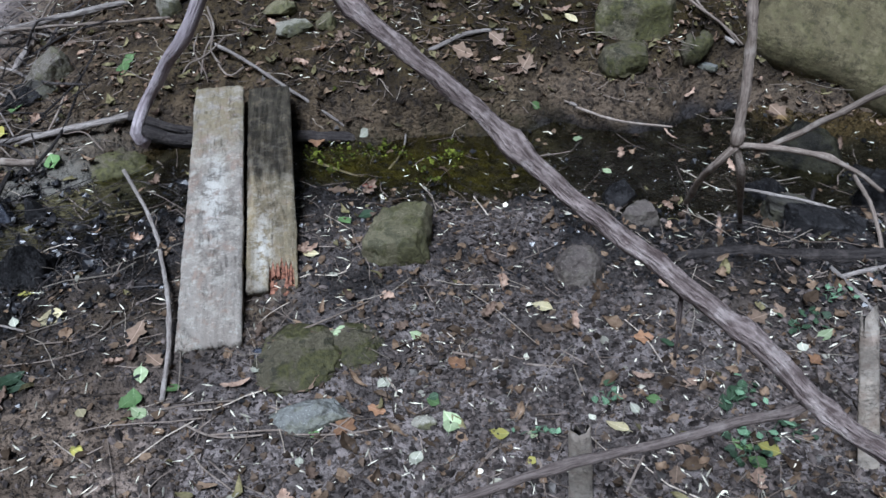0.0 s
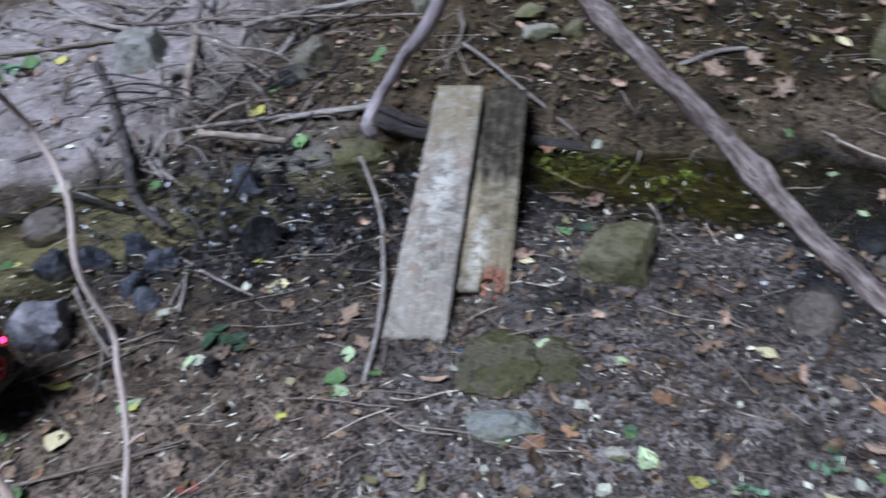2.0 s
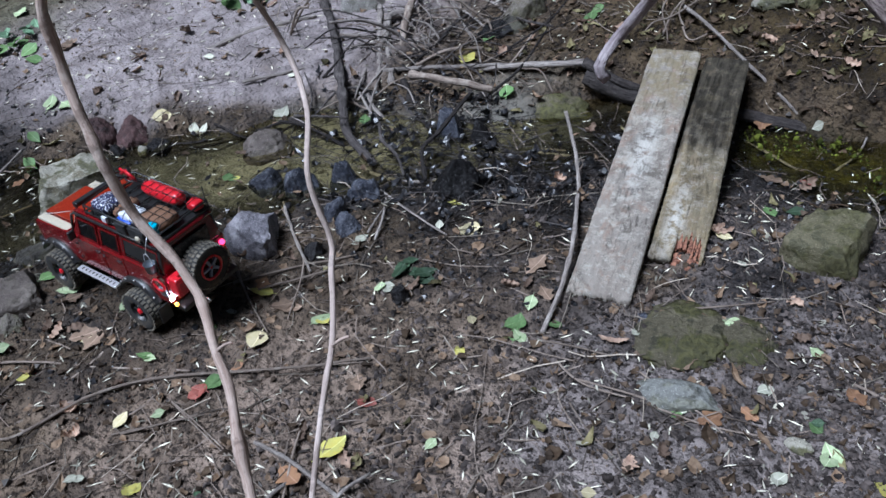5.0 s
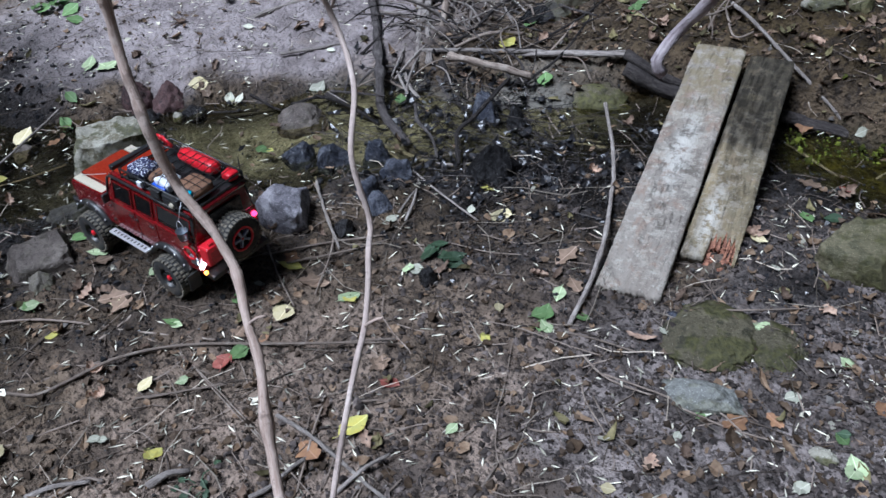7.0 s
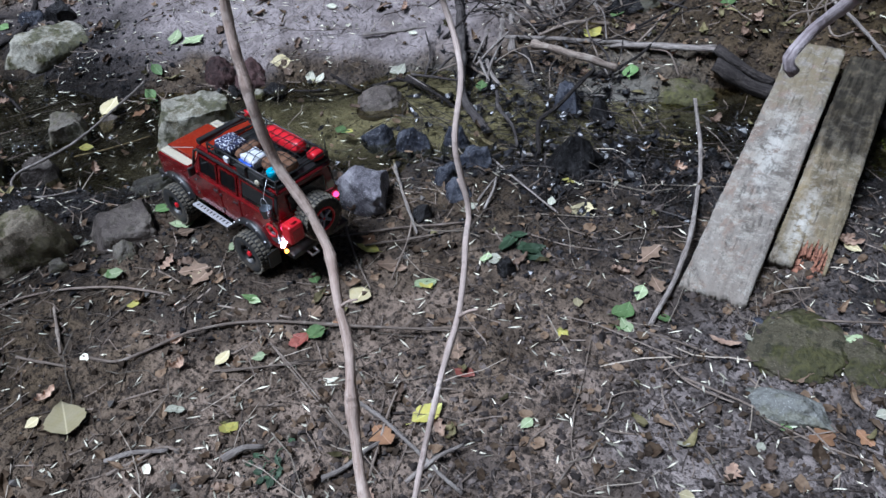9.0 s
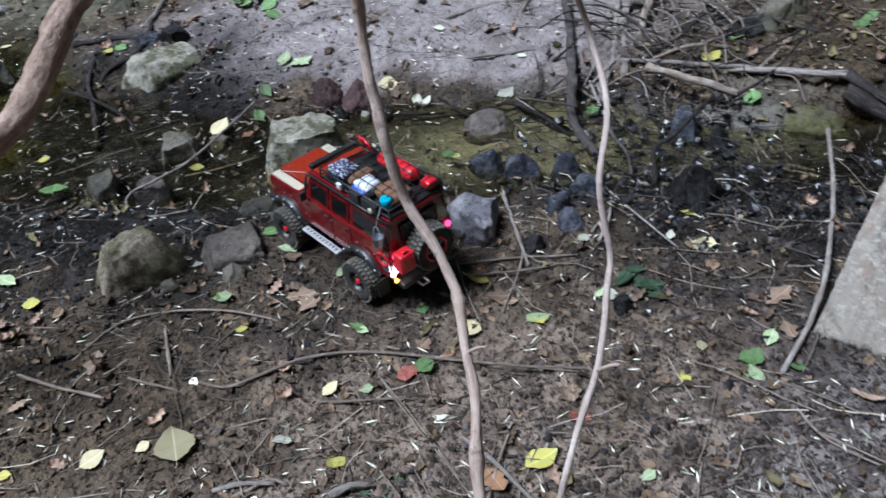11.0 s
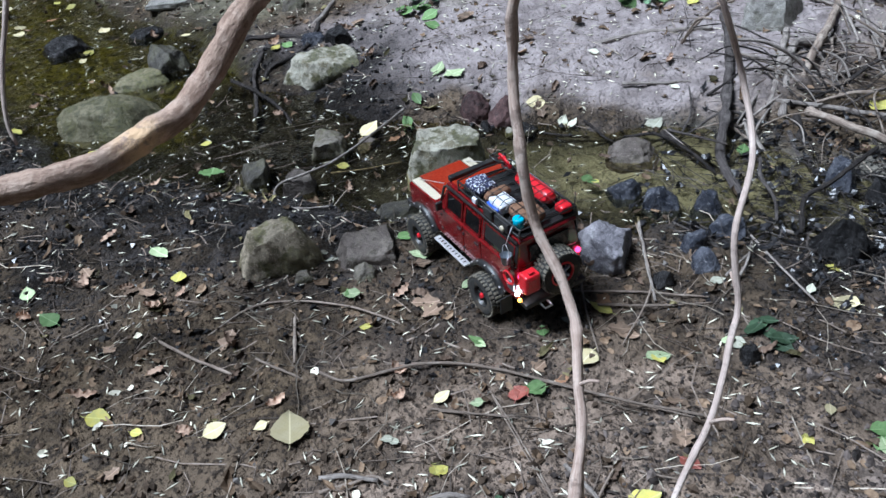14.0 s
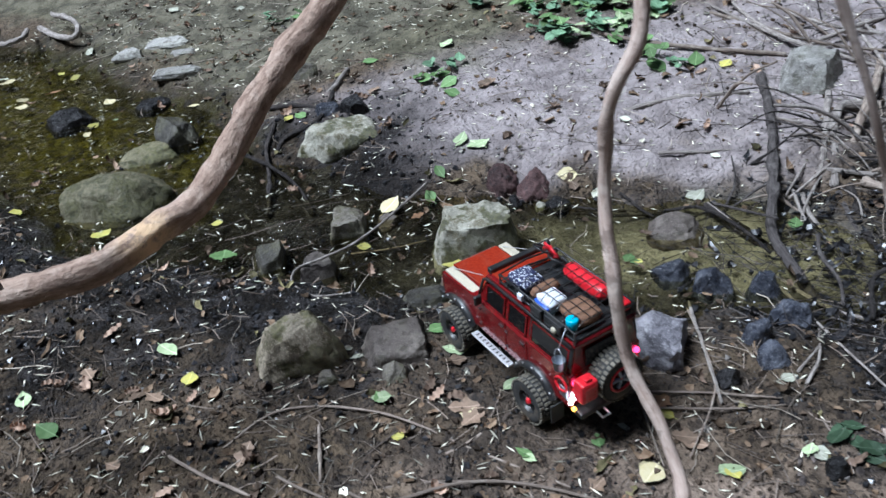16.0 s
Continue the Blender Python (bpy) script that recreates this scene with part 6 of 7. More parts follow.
    tpart("roof_pipe", b, "truck_black", smooth=True)
    b = bmesh.new()
    tube(b, [(.235, side * .092, .206), (.212, side * .090, .268)], [.0035] * 2, 8)
    tpart("windscreen_pillar", b, "truck_black", smooth=True)
    # tail lamps
    for z, mat_name in ((.185, "lamp_red"), (.165, "bright_red"), (.145, "lamp_white" if side > 0 else "bright_red")):
        b = bmesh.new()
        disc_ring(b, [(.0, -.006), (.006, -.006), (.0075, -.002), (.0075, .002)], 12)
        bmesh.ops.transform(b, matrix=Matrix.Translation((-.121, side * .086, z)) @ Matrix.Rotation(radians(-90), 4, "Z"), verts=b.verts)
        tpart("tail_lamp", b, mat_name, "round tail lamp", smooth=True)
    # mud guards
    b = bmesh.new()
    box(b, -.082, -.078, side * .104 - .018, side * .104 + .018, .05, .10, .001)
    tpart("mud_flap", b, "truck_black", "black rubber mud flap")
    # headlights
    b = bmesh.new()
    disc_ring(b, [(.0, .004), (.010, .004), (.012, .0), (.013, -.004)], 18)
    bmesh.ops.transform(b, matrix=Matrix.Translation((.404, side * .066, .160)) @ Matrix.Rotation(radians(-90), 4, "Z"), verts=b.verts)
    tpart("headlight", b, "chrome", "round headlight", smooth=True)

b = bmesh.new()
lean_m = Matrix.Translation((.2225, 0, .238)) @ Matrix.Rotation(radians(-23), 4, "Y")
box(b, -.0015, .0025, -.079, .079, -.028, .027, .001, lean_m)
tpart("windscreen", b, "tinted_glass", "black tinted windscreen")
b = bmesh.new()
box(b, -.1225, -.118, -.058, .058, .215, .262, .002)
tpart("rear_window", b, "tinted_glass", "dark rear window")
b = bmesh.new()
box(b, -.1215, -.117, -.062, .050, .120, .204, .0015)
tpart("tailgate", b, "truck_red", "red tailgate")
b = bmesh.new()
box(b, .399, .407, -.050, .050, .128, .178, .002)
grille = tpart("grille", b, "truck_black", "black slatted grille")
for k in range(6):
    b = bmesh.new()
    box(b, .406, .409, -.046, .046, .133 + k * .0072, .1365 + k * .0072, .0006)
    part("slat", b, "truck_black", grille)
b = bmesh.new()
box(b, .405, .432, -.098, .098, .098, .118, .004)
bumper = tpart("front_bumper", b, "truck_black", "black steel bumper with winch")
b = bmesh.new()
tube(b, [(.425, -.05, .112), (.434, -.048, .150), (.434, .048, .150), (.425, .05, .112)], [.004] * 4, 8)
part("bull_bar", b, "truck_black", bumper, smooth=True)
b = bmesh.new()
disc_ring(b, [(.0, -.03), (.012, -.03), (.012, .03), (.0, .03)], 16)
bmesh.ops.translate(b, vec=(.42, 0, .128), verts=b.verts)
part("winch", b, "chrome", bumper, "silver winch drum", smooth=True)
for side in (-1, 1):
    b = bmesh.new()
    box(b, .431, .438, side * .06 - .006, side * .06 + .006, .100, .112, .002)
    part("shackle", b, "bright_red", bumper, "red shackle")
b = bmesh.new()
box(b, -.150, -.118, -.092, .092, .098, .112, .003)
rear = tpart("rear_bumper", b, "truck_black", "black rear bumper")
b = bmesh.new()
tube(b, [(-.150, .05, .10), (-.170, .05, .098), (-.170, .03, .098), (-.150, .03, .10)], [.003] * 4, 6)
part("tow_ring", b, "chrome", rear)

# chassis, axles and springs below
for side in (-1, 1):
    b = bmesh.new()
    box(b, -.11, .40, side * .035 - .006, side * .035 + .006, .090, .106, .002)
    tpart("chassis_rail", b, "truck_black")
    for cx in (0, WB):
        b = bmesh.new()
        tube(b, [(cx - .028, side * .070, .075), (cx - .034, side * .066, .150)], [.006, .006], 10)
        shock = tpart("shock", b, "chrome", "chrome shock absorber", smooth=True)
        b = bmesh.new()
        coil = [(cx - .029 - .005 * i / 60 + .010 * math.cos(i * .72), side * (.070 - .004 * i / 60) + .010 * math.sin(i * .72), .080 + .062 * i / 60) for i in range(61)]
        tube(b, coil, [.0014] * 61, 5)
        part("spring", b, "gold_metal", shock, "gold coil spring", smooth=True)
for cx in (0, WB):
    b = bmesh.new()
    tube(b, [(cx, -.085, HUB), (cx, -.02, HUB), (cx, .02, HUB), (cx, .085, HUB)], [.009, .010, .010, .009], 10)
    axle = tpart("axle", b, "truck_black", smooth=True)
    b = bmesh.new()
    disc_ring(b, [(.0, -.018), (.014, -.016), (.020, -.006), (.020, .006), (.014, .016), (.0, .018)], 16)
    bmesh.ops.translate(b, vec=(cx, -.012, HUB), verts=b.verts)
    part("differential", b, "gold_metal", axle, smooth=True)
b = bmesh.new()
box(b, .06, .27, -.03, .03, .082, .104, .004)
tpart("skid_plate", b, "gold_metal", "brass-coloured gearbox and skid plate")


def wheel(x, y, z, turn, outward, label):
    """A knobbly tyre on a black spoked rim with a red hub; its axle lies along y."""
    m = pose(x, y, z, 0, 0, turn) @ Matrix.Scale(outward, 4, (0, 1, 0))
    b = bmesh.new()
    disc_ring(b, [(.030, -.021), (.036, -.0225), (.047, -.024), (.054, -.022), (.0575, -.015), (.0582, 0), (.0575, .015), (.054, .022), (.047, .024), (.036, .0225), (.030, .021)], 40)
    tyre = tpart("wheel", b, "tyre_rubber", label, smooth=True)
    tyre.matrix_world = m
    b = bmesh.new()
    for k in range(30):
        a = 2 * math.pi * k / 30
        for row, (y0, y1, w) in enumerate(((-.0245, -.013, .0038), (-.010, -.001, .0034), (.001, .010, .0034), (.013, .0245, .0038))):
            aa = a + (math.pi / 30 if row in (1, 2) else 0)
            box(b, -w, w, y0, y1, .0545, .0598 if row in (1, 2) else .0588, .0008, Matrix.Rotation(aa, 4, "Y"))
    part("tread", b, "tread_rubber", tyre, "muddy tan tread blocks")
    b = bmesh.new()
    disc_ring(b, [(.031, -.02), (.031, .017), (.029, .021), (.027, .017), (.024, .010), (.0, .009)], 32)
    for k in range(6):
        box(b, .006, .028, .009, .0155, -.0032, .0032, .001, Matrix.Rotation(k * math.pi / 3, 4, "Y"))
    part("rim", b, "truck_black", tyre, "black six-spoke rim", smooth=False)
    for k in range(6):
        a = (k + .5) * math.pi / 3
        b = bmesh.new()
        box(b, -.0018, .0018, .010, .0125, -.0018, .0018, .0006, Matrix.Translation((.020 * math.cos(a), 0, .020 * math.sin(a))))
        part("wheel_nut", b, "chrome", tyre)
    b = bmesh.new()
    disc_ring(b, [(.0085, .009), (.0085, .018), (.006, .021), (.0, .021)], 6)
    part("hub", b, "bright_red", tyre, "red hexagonal hub")
    return tyre


for cx, turn in ((0, 0), (WB, 0)):
    for side in (-1, 1):
        wheel(cx, side * .109, HUB, turn, side, "black knobbly tyre dusted with mud")
spare = wheel(-.146, -.004, .180, 90, 1, "spare wheel with red-trimmed rim on the tailgate")
b = bmesh.new()
disc_ring(b, [(.0335, .018), (.0335, .0245), (.0285, .0245), (.0285, .018)], 32)
part("trim_ring", b, "bright_red", spare, "red rim ring", smooth=True)
for k in range(5):
    b = bmesh.new()
    box(b, .004, .026, .016, .023, -.0035, .0035, .001, Matrix.Rotation(k * 2 * math.pi / 5, 4, "Y"))
    part("spoke", b, "spoke_blue", spare, "blue-grey spoke")

# jerrycan, lamp and recovery ring at the rear corner
b = bmesh.new()
box(b, -.166, -.132, .058, .102, .158, .212, .006)
can = tpart("jerrycan", b, "bright_red", "bright red jerrycan")
b = bmesh.new()
box(b, -.160, -.150, .072, .088, .212, .219, .002)
part("cap", b, "bright_red", can)
b = bmesh.new()
box(b, -.1675, -.1655, .064, .096, .168, .202, .001)
part("panel", b, "bright_red", can)
b = bmesh.new()
disc_ring(b, [(.0, -.004), (.007, -.004), (.008, .003), (.0, .003)], 14)
bmesh.ops.transform(b, matrix=Matrix.Translation((-.126, .101, .142)) @ Matrix.Rotation(radians(-60), 4, "Z"), verts=b.verts)
tpart("work_lamp", b, "lamp_white", "lit white work lamp", smooth=True)
b = bmesh.new()
box(b, -.136, -.128, .094, .103, .118, .127, .002)
tpart("marker_lamp", b, "lamp_amber", "lit amber marker lamp")
b = bmesh.new()
ring = [(-.098 + .019 * math.cos(a), .106, .176 + .017 * math.sin(a)) for a in np.linspace(0, 6.2, 22)]
tube(b, ring, [.003] * 22, 6)
tpart("recovery_strap", b, "bright_red", "coiled red recovery strap", smooth=True)
b = bmesh.new()
box(b, -.116, -.090, .100, .105, .140, .168, .002)
tpart("corner_plate", b, "steel_grey", "grey corner plate")

# light bar, snorkel, aerial
b = bmesh.new()
box(b, .196, .2125, -.076, .076, .284, .299, .003)
bar = tpart("light_bar", b, "truck_black", "roof light bar")
b = bmesh.new()
box(b, .2105, .2135, -.073, .073, .2865, .2945, .001)
part("lens", b, "lamp_white", bar, "lit white lamp strip")
b = bmesh.new()
tube(b, [(.300, -.101, .198), (.238, -.103, .215), (.212, -.100, .270), (.210, -.100, .296)], [.006, .006, .006, .007], 8)
tpart("snorkel", b, "truck_black", "black air snorkel", smooth=True)
b = bmesh.new()
tube(b, [(-.112, -.080, .28), (-.118, -.080, .36)], [.0018, .0012], 6)
tpart("aerial", b, "truck_black", smooth=True)
for sgn in (-1, 1):
    b = bmesh.new()
    tube(b, [(.385, sgn * .075, .200), (.228, sgn * .080, .268)], [.001, .001], 5)
    tpart("limb_wire", b, "chrome", "thin steel limb wire")

# the roof rack with its load and net
b = bmesh.new()
R0, R1, RY, RZ = -.118, .150, .082, .296
for z in (RZ, RZ + .020):
    tube(b, [(R0, -RY, z), (R1, -RY, z), (R1 + .01, 0, z), (R1, RY, z), (R0, RY, z), (R0, -RY, z)], [.0026] * 6, 6)
for k in range(9):
    x = R0 + (R1 - R0) * k / 8
    tube(b, [(x, -RY, RZ), (x, RY, RZ)], [.002, .002], 5)
    for s2 in (-RY, RY):
        tube(b, [(x, s2, RZ - .012 if k % 4 == 0 else RZ), (x, s2, RZ + .020)], [.0022, .0022], 5)
rack = tpart("roof_rack", b, "truck_black", "black tube roof rack", smooth=True)


def bag(name, x0, x1, y0, y1, z0, z1, mat_name, label, seed, round_off=.012):
    b = bmesh.new()
    box(b, x0, x1, y0, y1, z0, z1, min(round_off, (z1 - z0) * .45, (x1 - x0) * .45, (y1 - y0) * .45))
    bmesh.ops.subdivide_edges(b, edges=b.edges, cuts=2, use_grid_fill=True)
    for v in b.verts:
        v.co += Vector((noise.noise(v.co * 70 + Vector((seed, 0, 0))), noise.noise(v.co * 70 + Vector((0, seed, 0))), noise.noise(v.co * 70 + Vector((0, 0, seed))))) * .003
    return tpart(name, b, mat_name, label, smooth=True)


bag("duffel_bag", .065, .138, .012, .072, .299, .326, "bag_navy", "navy duffel bag with white pattern", 1)
bag("bedroll", .030, .060, -.005, .070, .299, .328, "bag_brown", "brown bedroll", 2, .014)
bag("cool_box", -.022, .028, .022, .070, .299, .326, "box_white", "white cool box", 3, .005)
bag("box_base", -.020, .028, .071, .079, .298, .318, "box_blue", "blue side of the cool box", 4, .003)
bag("blanket_roll", -.105, -.028, -.010, .058, .299, .330, "bag_brown", "brown blanket roll", 5, .015)
bag("red_bag", -.065, .070, -.072, -.030, .300, .336, "bright_red", "long bright red dry bag", 6, .016)
bag("red_pouch", -.115, -.080, -.078, -.045, .300, .322, "bright_red", "small red pouch", 7, .006)
b = bmesh.new()
disc_ring(b, [(.0, .0), (.013, .0), (.014, .022), (.012, .024), (.0, .022)], 20, "Z")
bmesh.ops.translate(b, vec=(-.088, .064, .306), verts=b.verts)
tpart("mug", b, "mug_cyan", "cyan enamel mug", smooth=True)
for k, (x0, x1) in enumerate(((-.045, .012), (.022, .06))):
    b = bmesh.new()
    box(b, x0 - .04, x1 - .04, .084, .094, .292, .318, .002)
    case = tpart("side_case", b, "truck_black", "black storage case on the rack")
    for j in range(3):
        b = bmesh.new()
        box(b, x0 - .036, x1 - .044, .0935, .0955, .297 + j * .007, .300 + j * .007, .0006)
        part("rib", b, "truck_black", case)
b = bmesh.new()
box(b, .055, .072, .084, .092, .298, .314, .002)
tpart("route_plate", b, "box_white", "small white plate on the rack")
b = bmesh.new()
disc_ring(b, [(.0, .003), (.007, .003), (.008, 0), (.007, -.003), (.0, -.003)], 16)
bmesh.ops.translate(b, vec=(-.066, .097, .300), verts=b.verts)
tpart("brass_lamp", b, "cream_plate", "small round pale lamp", smooth=True)
# bucket hanging from the rack
b = bmesh.new()
disc_ring(b, [(.0, .0), (.0105, .0), (.0145, .026), (.0155, .0265), (.0135, .0255), (.010, .002), (.0, .002)], 20, "Z")
bmesh.ops.translate(b, vec=(-.098, .110, .222), verts=b.verts)
bucket = tpart("bucket", b, "steel_grey", "small grey metal bucket", smooth=True)
b = bmesh.new()
tube(b, [(-.098 + .0145 * math.cos(a), .110, .247 + .030 * math.sin(a)) for a in np.linspace(0, math.pi, 12)], [.0009] * 12, 5)
part("bail", b, "chrome", bucket, smooth=True)
b = bmesh.new()
tube(b, [(-.098, .110, .276), (-.098, .100, .300), (-.094, .086, .318)], [.001] * 3, 5)
part("chain", b, "chrome", bucket, smooth=True)
# toy bicycle laid at the front of the load
b = bmesh.new()
for cx in (.095, .150):
    tube(b, [(cx + .025 * math.cos(a), -.045 + .022 * math.sin(a), .330 + .013 * math.sin(a)) for a in np.linspace(0, 2 * math.pi, 20)], [.0026] * 20, 6)
bike = tpart("bicycle", b, "truck_black", "toy bicycle with a red frame", smooth=True)
b = bmesh.new()
for p, q in (((.095, -.045, .334), (.118, -.040, .352)), ((.118, -.040, .352), (.150, -.045, .334)), ((.095, -.045, .334), (.112, -.046, .330)), ((.112, -.046, .330), (.140, -.040, .354)), ((.118, -.040, .352), (.140, -.040, .354)), ((.112, -.046, .330), (.118, -.040, .357))):
    tube(b, [p, q], [.0036, .0036], 6)
part("frame", b, "bright_red", bike, "red bicycle frame", smooth=True)
b = bmesh.new()
tube(b, [(.138, -.062, .361), (.142, -.040, .358), (.138, -.018, .361)], [.0018] * 3, 6)
part("handlebar", b, "truck_black", bike, smooth=True)
# net over the load
b = bmesh.new()


def sag(x, y):
    return .3335 + .005 * noise.noise(Vector((x * 30, y * 30, 2))) - .030 * max(0, (abs(y) - .05) / .034) ** 2 + (.004 if y < -.02 else 0)


for k in range(8):
    y = -.078 + .156 * k / 7
    tube(b, [(x, y, sag(x, y)) for x in np.linspace(-.112, .08, 12)], [.0009] * 12, 4)
for k in range(9):
    x = -.112 + .192 * k / 8
    tube(b, [(x, y, sag(x, y)) for y in np.linspace(-.082, .082, 12)], [.0009] * 12, 4)
tpart("cargo_net", b, "truck_black", "black cargo net over the load")

tx, ty, heading = -1.557, 1.087, 176.0
ca, sa = math.cos(radians(heading)), math.sin(radians(heading))
feet = {(u, v): max(gz(tx + u * ca - v * sa + d, ty + u * sa + v * ca) for d in (-.02, 0, .02)) for u in (0, WB) for v in (-.109, .109)}
feet[WB, -.109] = max(feet[WB, -.109], .012)  # the far front wheel stands on the brick
rise = (feet[WB, .109] + feet[WB, -.109] - feet[0, .109] - feet[0, -.109]) / 2
cant = (feet[0, .109] + feet[WB, .109] - feet[0, -.109] - feet[WB, -.109]) / 2
truck.matrix_world = pose(tx, ty, (feet[0, .109] + feet[0, -.109]) / 2 + .003, 0, 0, heading) @ pose(0, 0, 0, math.degrees(math.atan2(cant, .218)), -math.degrees(math.atan2(rise, WB)), 0)

# ---- fallen leaves that stand out ----
leaf("pale_green", 0.04, 1.29, 0.059, 120)
leaf("green", -1.26, 2.45, 0.072, 155)
leaf("yellow", -1.11, 1.79, 0.048, 52)
leaf("tan", -1.00, 1.67, 0.065, 202)
leaf("pale_green", -0.70, 1.45, 0.050, 245)
leaf("green", -0.70, 1.38, 0.051, 79)
leaf("pale_green", -0.68, 1.34, 0.048, 46)
leaf("green", -0.62, 1.41, 0.043, 34)
leaf("dark_green", -1.00, 1.43, 0.061, 10)
leaf("brown", -0.68, 1.50, 0.056, 205)
leaf("pale", -0.43, 1.46, 0.028, 281)
leaf("tan", -0.34, 1.91, 0.049, 148)
leaf("pale", -0.27, 1.82, 0.031, 30)
leaf("pale_green", -0.04, 1.58, 0.037, 113)
leaf("pale_green", -0.24, 1.58, 0.040, 266)
leaf("pale", -0.11, 1.42, 0.035, 274)
leaf("dark_green", -0.00, 1.36, 0.029, 184)
leaf("yellow", 0.14, 1.25, 0.028, 141)
leaf("pale", -0.04, 1.19, 0.043, 88)
leaf("orange", -0.20, 1.28, 0.065, 54)
leaf("orange", -0.13, 1.33, 0.045, 134)
leaf("orange", 0.06, 1.47, 0.047, 109)
leaf("pale", 0.23, 1.48, 0.022, 13)
leaf("orange", 0.53, 1.54, 0.053, 328)
leaf("brown", 0.30, 1.58, 0.067, 133)
leaf("green", 0.51, 1.34, 0.036, 139)
leaf("dark_green", 0.70, 1.34, 0.065, 99)
leaf("dark_green", 0.67, 1.32, 0.047, 84)
leaf("yellow", 0.73, 1.19, 0.049, 158)
leaf("green", 0.69, 1.20, 0.040, 148)
leaf("green", 0.69, 1.15, 0.045, 321)
leaf("green", 0.67, 1.21, 0.035, 190)
leaf("pale", 0.92, 1.50, 0.040, 44)
leaf("orange", 0.93, 1.45, 0.048, 310)
leaf("brown", 0.84, 1.61, 0.062, 172)
leaf("tan", 0.41, 1.26, 0.058, 343)
leaf("yellow", 0.21, 1.17, 0.023, 198)
leaf("pale", 0.36, 1.29, 0.024, 259)
leaf("pale", 0.73, 1.44, 0.023, 127)
leaf("yellow", -0.79, 1.24, 0.031, 91)
leaf("brown", 0.55, 1.20, 0.061, 126)
leaf("brown", 0.51, 1.12, 0.051, 242)
leaf("brown", 1.30, 2.77, 0.082, 143)
leaf("brown", 0.84, 2.81, 0.065, 45)
leaf("pale_green", 0.22, 1.24, 0.031, 280)
leaf("dark_green", 0.42, 1.40, 0.041, 153)
leaf("tan", 0.29, 1.67, 0.060, 3)
leaf("pale", 0.46, 1.31, 0.030, 149)
leaf("brown", -0.75, 1.59, 0.077, 293)
leaf("brown", 0.18, 1.31, 0.045, 159)
leaf("brown", 0.91, 1.64, 0.048, 260)
leaf("pale_green", 0.99, 1.54, 0.047, 99)
leaf("dark_green", 0.59, 1.53, 0.044, 211)
leaf("green", -0.27, 1.27, 0.034, 216)
leaf("brown", -0.30, 1.41, 0.055, 306)
leaf("green", -0.26, 2.12, 0.052, 147)
leaf("dark_green", -0.20, 2.15, 0.053, 220)
leaf("pale", -0.23, 2.64, 0.049, 231)
leaf("orange", -0.40, 2.64, 0.070, 82)
leaf("red", -0.20, 2.34, 0.049, 119)
leaf("brown", -0.30, 2.32, 0.068, 156)
leaf("green", 0.39, 2.74, 0.042, 132)
leaf("pale_green", 0.03, 2.73, 0.042, 22)
leaf("pale_green", 0.53, 2.61, 0.049, 41)
leaf("pale_green", 0.60, 2.40, 0.039, 23)
leaf("brown", 0.36, 2.86, 0.093, 236)
leaf("brown", 0.13, 2.87, 0.085, 320)
leaf("brown", 0.26, 2.93, 0.073, 143)
leaf("brown", 0.03, 2.95, 0.073, 265)
leaf("tan", 0.54, 3.00, 0.057, 273)
leaf("green", -1.10, 2.85, 0.067, 331)
leaf("green", -1.09, 2.89, 0.054, 241)
leaf("green", -1.47, 2.73, 0.092, 358)
leaf("yellow", -0.90, 0.86, 0.079, 175)
leaf("orange", -0.94, 0.76, 0.076, 74)
leaf("yellow", -1.24, 0.58, 0.040, 344)
leaf("pale", -1.38, 0.54, 0.033, 100)
leaf("yellow", -1.39, 1.21, 0.069, 34)
leaf("brown", -1.28, 1.19, 0.070, 211)
leaf("tan", -1.27, 1.05, 0.070, 103)
leaf("yellow", -1.17, 1.19, 0.047, 325)
leaf("green", -1.27, 0.89, 0.051, 323)
leaf("red", -1.29, 0.85, 0.054, 225)
leaf("red", -0.91, 1.01, 0.053, 141)
leaf("orange", -1.26, 0.96, 0.040, 94)
leaf("pale_green", -0.71, 0.96, 0.037, 182)
leaf("tan", -1.00, 1.67, 0.061, 223)
leaf("yellow", -1.11, 1.79, 0.037, 301)
leaf("pale", -1.08, 1.36, 0.042, 164)
leaf("dark_green", -1.09, 1.45, 0.062, 324)
leaf("dark_green", -1.01, 1.45, 0.067, 285)
leaf("dark_green", -1.05, 1.45, 0.052, 101)
leaf("tan", -2.39, 1.84, 0.076, 165)
leaf("pale", -2.28, 1.88, 0.053, 51)
leaf("pale", -2.04, 2.09, 0.048, 31)
leaf("pale_green", -2.85, 1.72, 0.088, 117)
leaf("pale", -1.97, 1.24, 0.037, 142)
leaf("yellow", -2.30, 1.26, 0.065, 298)
leaf("green", -1.98, 0.99, 0.053, 315)
leaf("pale_green", -1.89, 0.97, 0.052, 121)
leaf("brown", -1.85, 0.95, 0.068, 62)
leaf("brown", -1.65, 0.86, 0.073, 169)
leaf("pale_green", -1.68, 1.00, 0.046, 90)
leaf("green", -1.70, 2.17, 0.063, 148)
leaf("pale", -2.18, 1.55, 0.041, 235)
leaf("green", -1.93, 1.67, 0.048, 13)
leaf("tan", -0.36, 0.99, 0.031, 21)
leaf("pale_green", 0.04, 1.28, 0.051, 182)
leaf("pale", -0.04, 1.19, 0.045, 357)
leaf("yellow", 0.15, 1.24, 0.036, 42)
leaf("pale", -0.12, 1.41, 0.038, 146)
leaf("orange", 0.06, 1.47, 0.055, 345)
leaf("green", 0.00, 1.35, 0.034, 167)
leaf("pale_green", -0.04, 1.58, 0.034, 9)
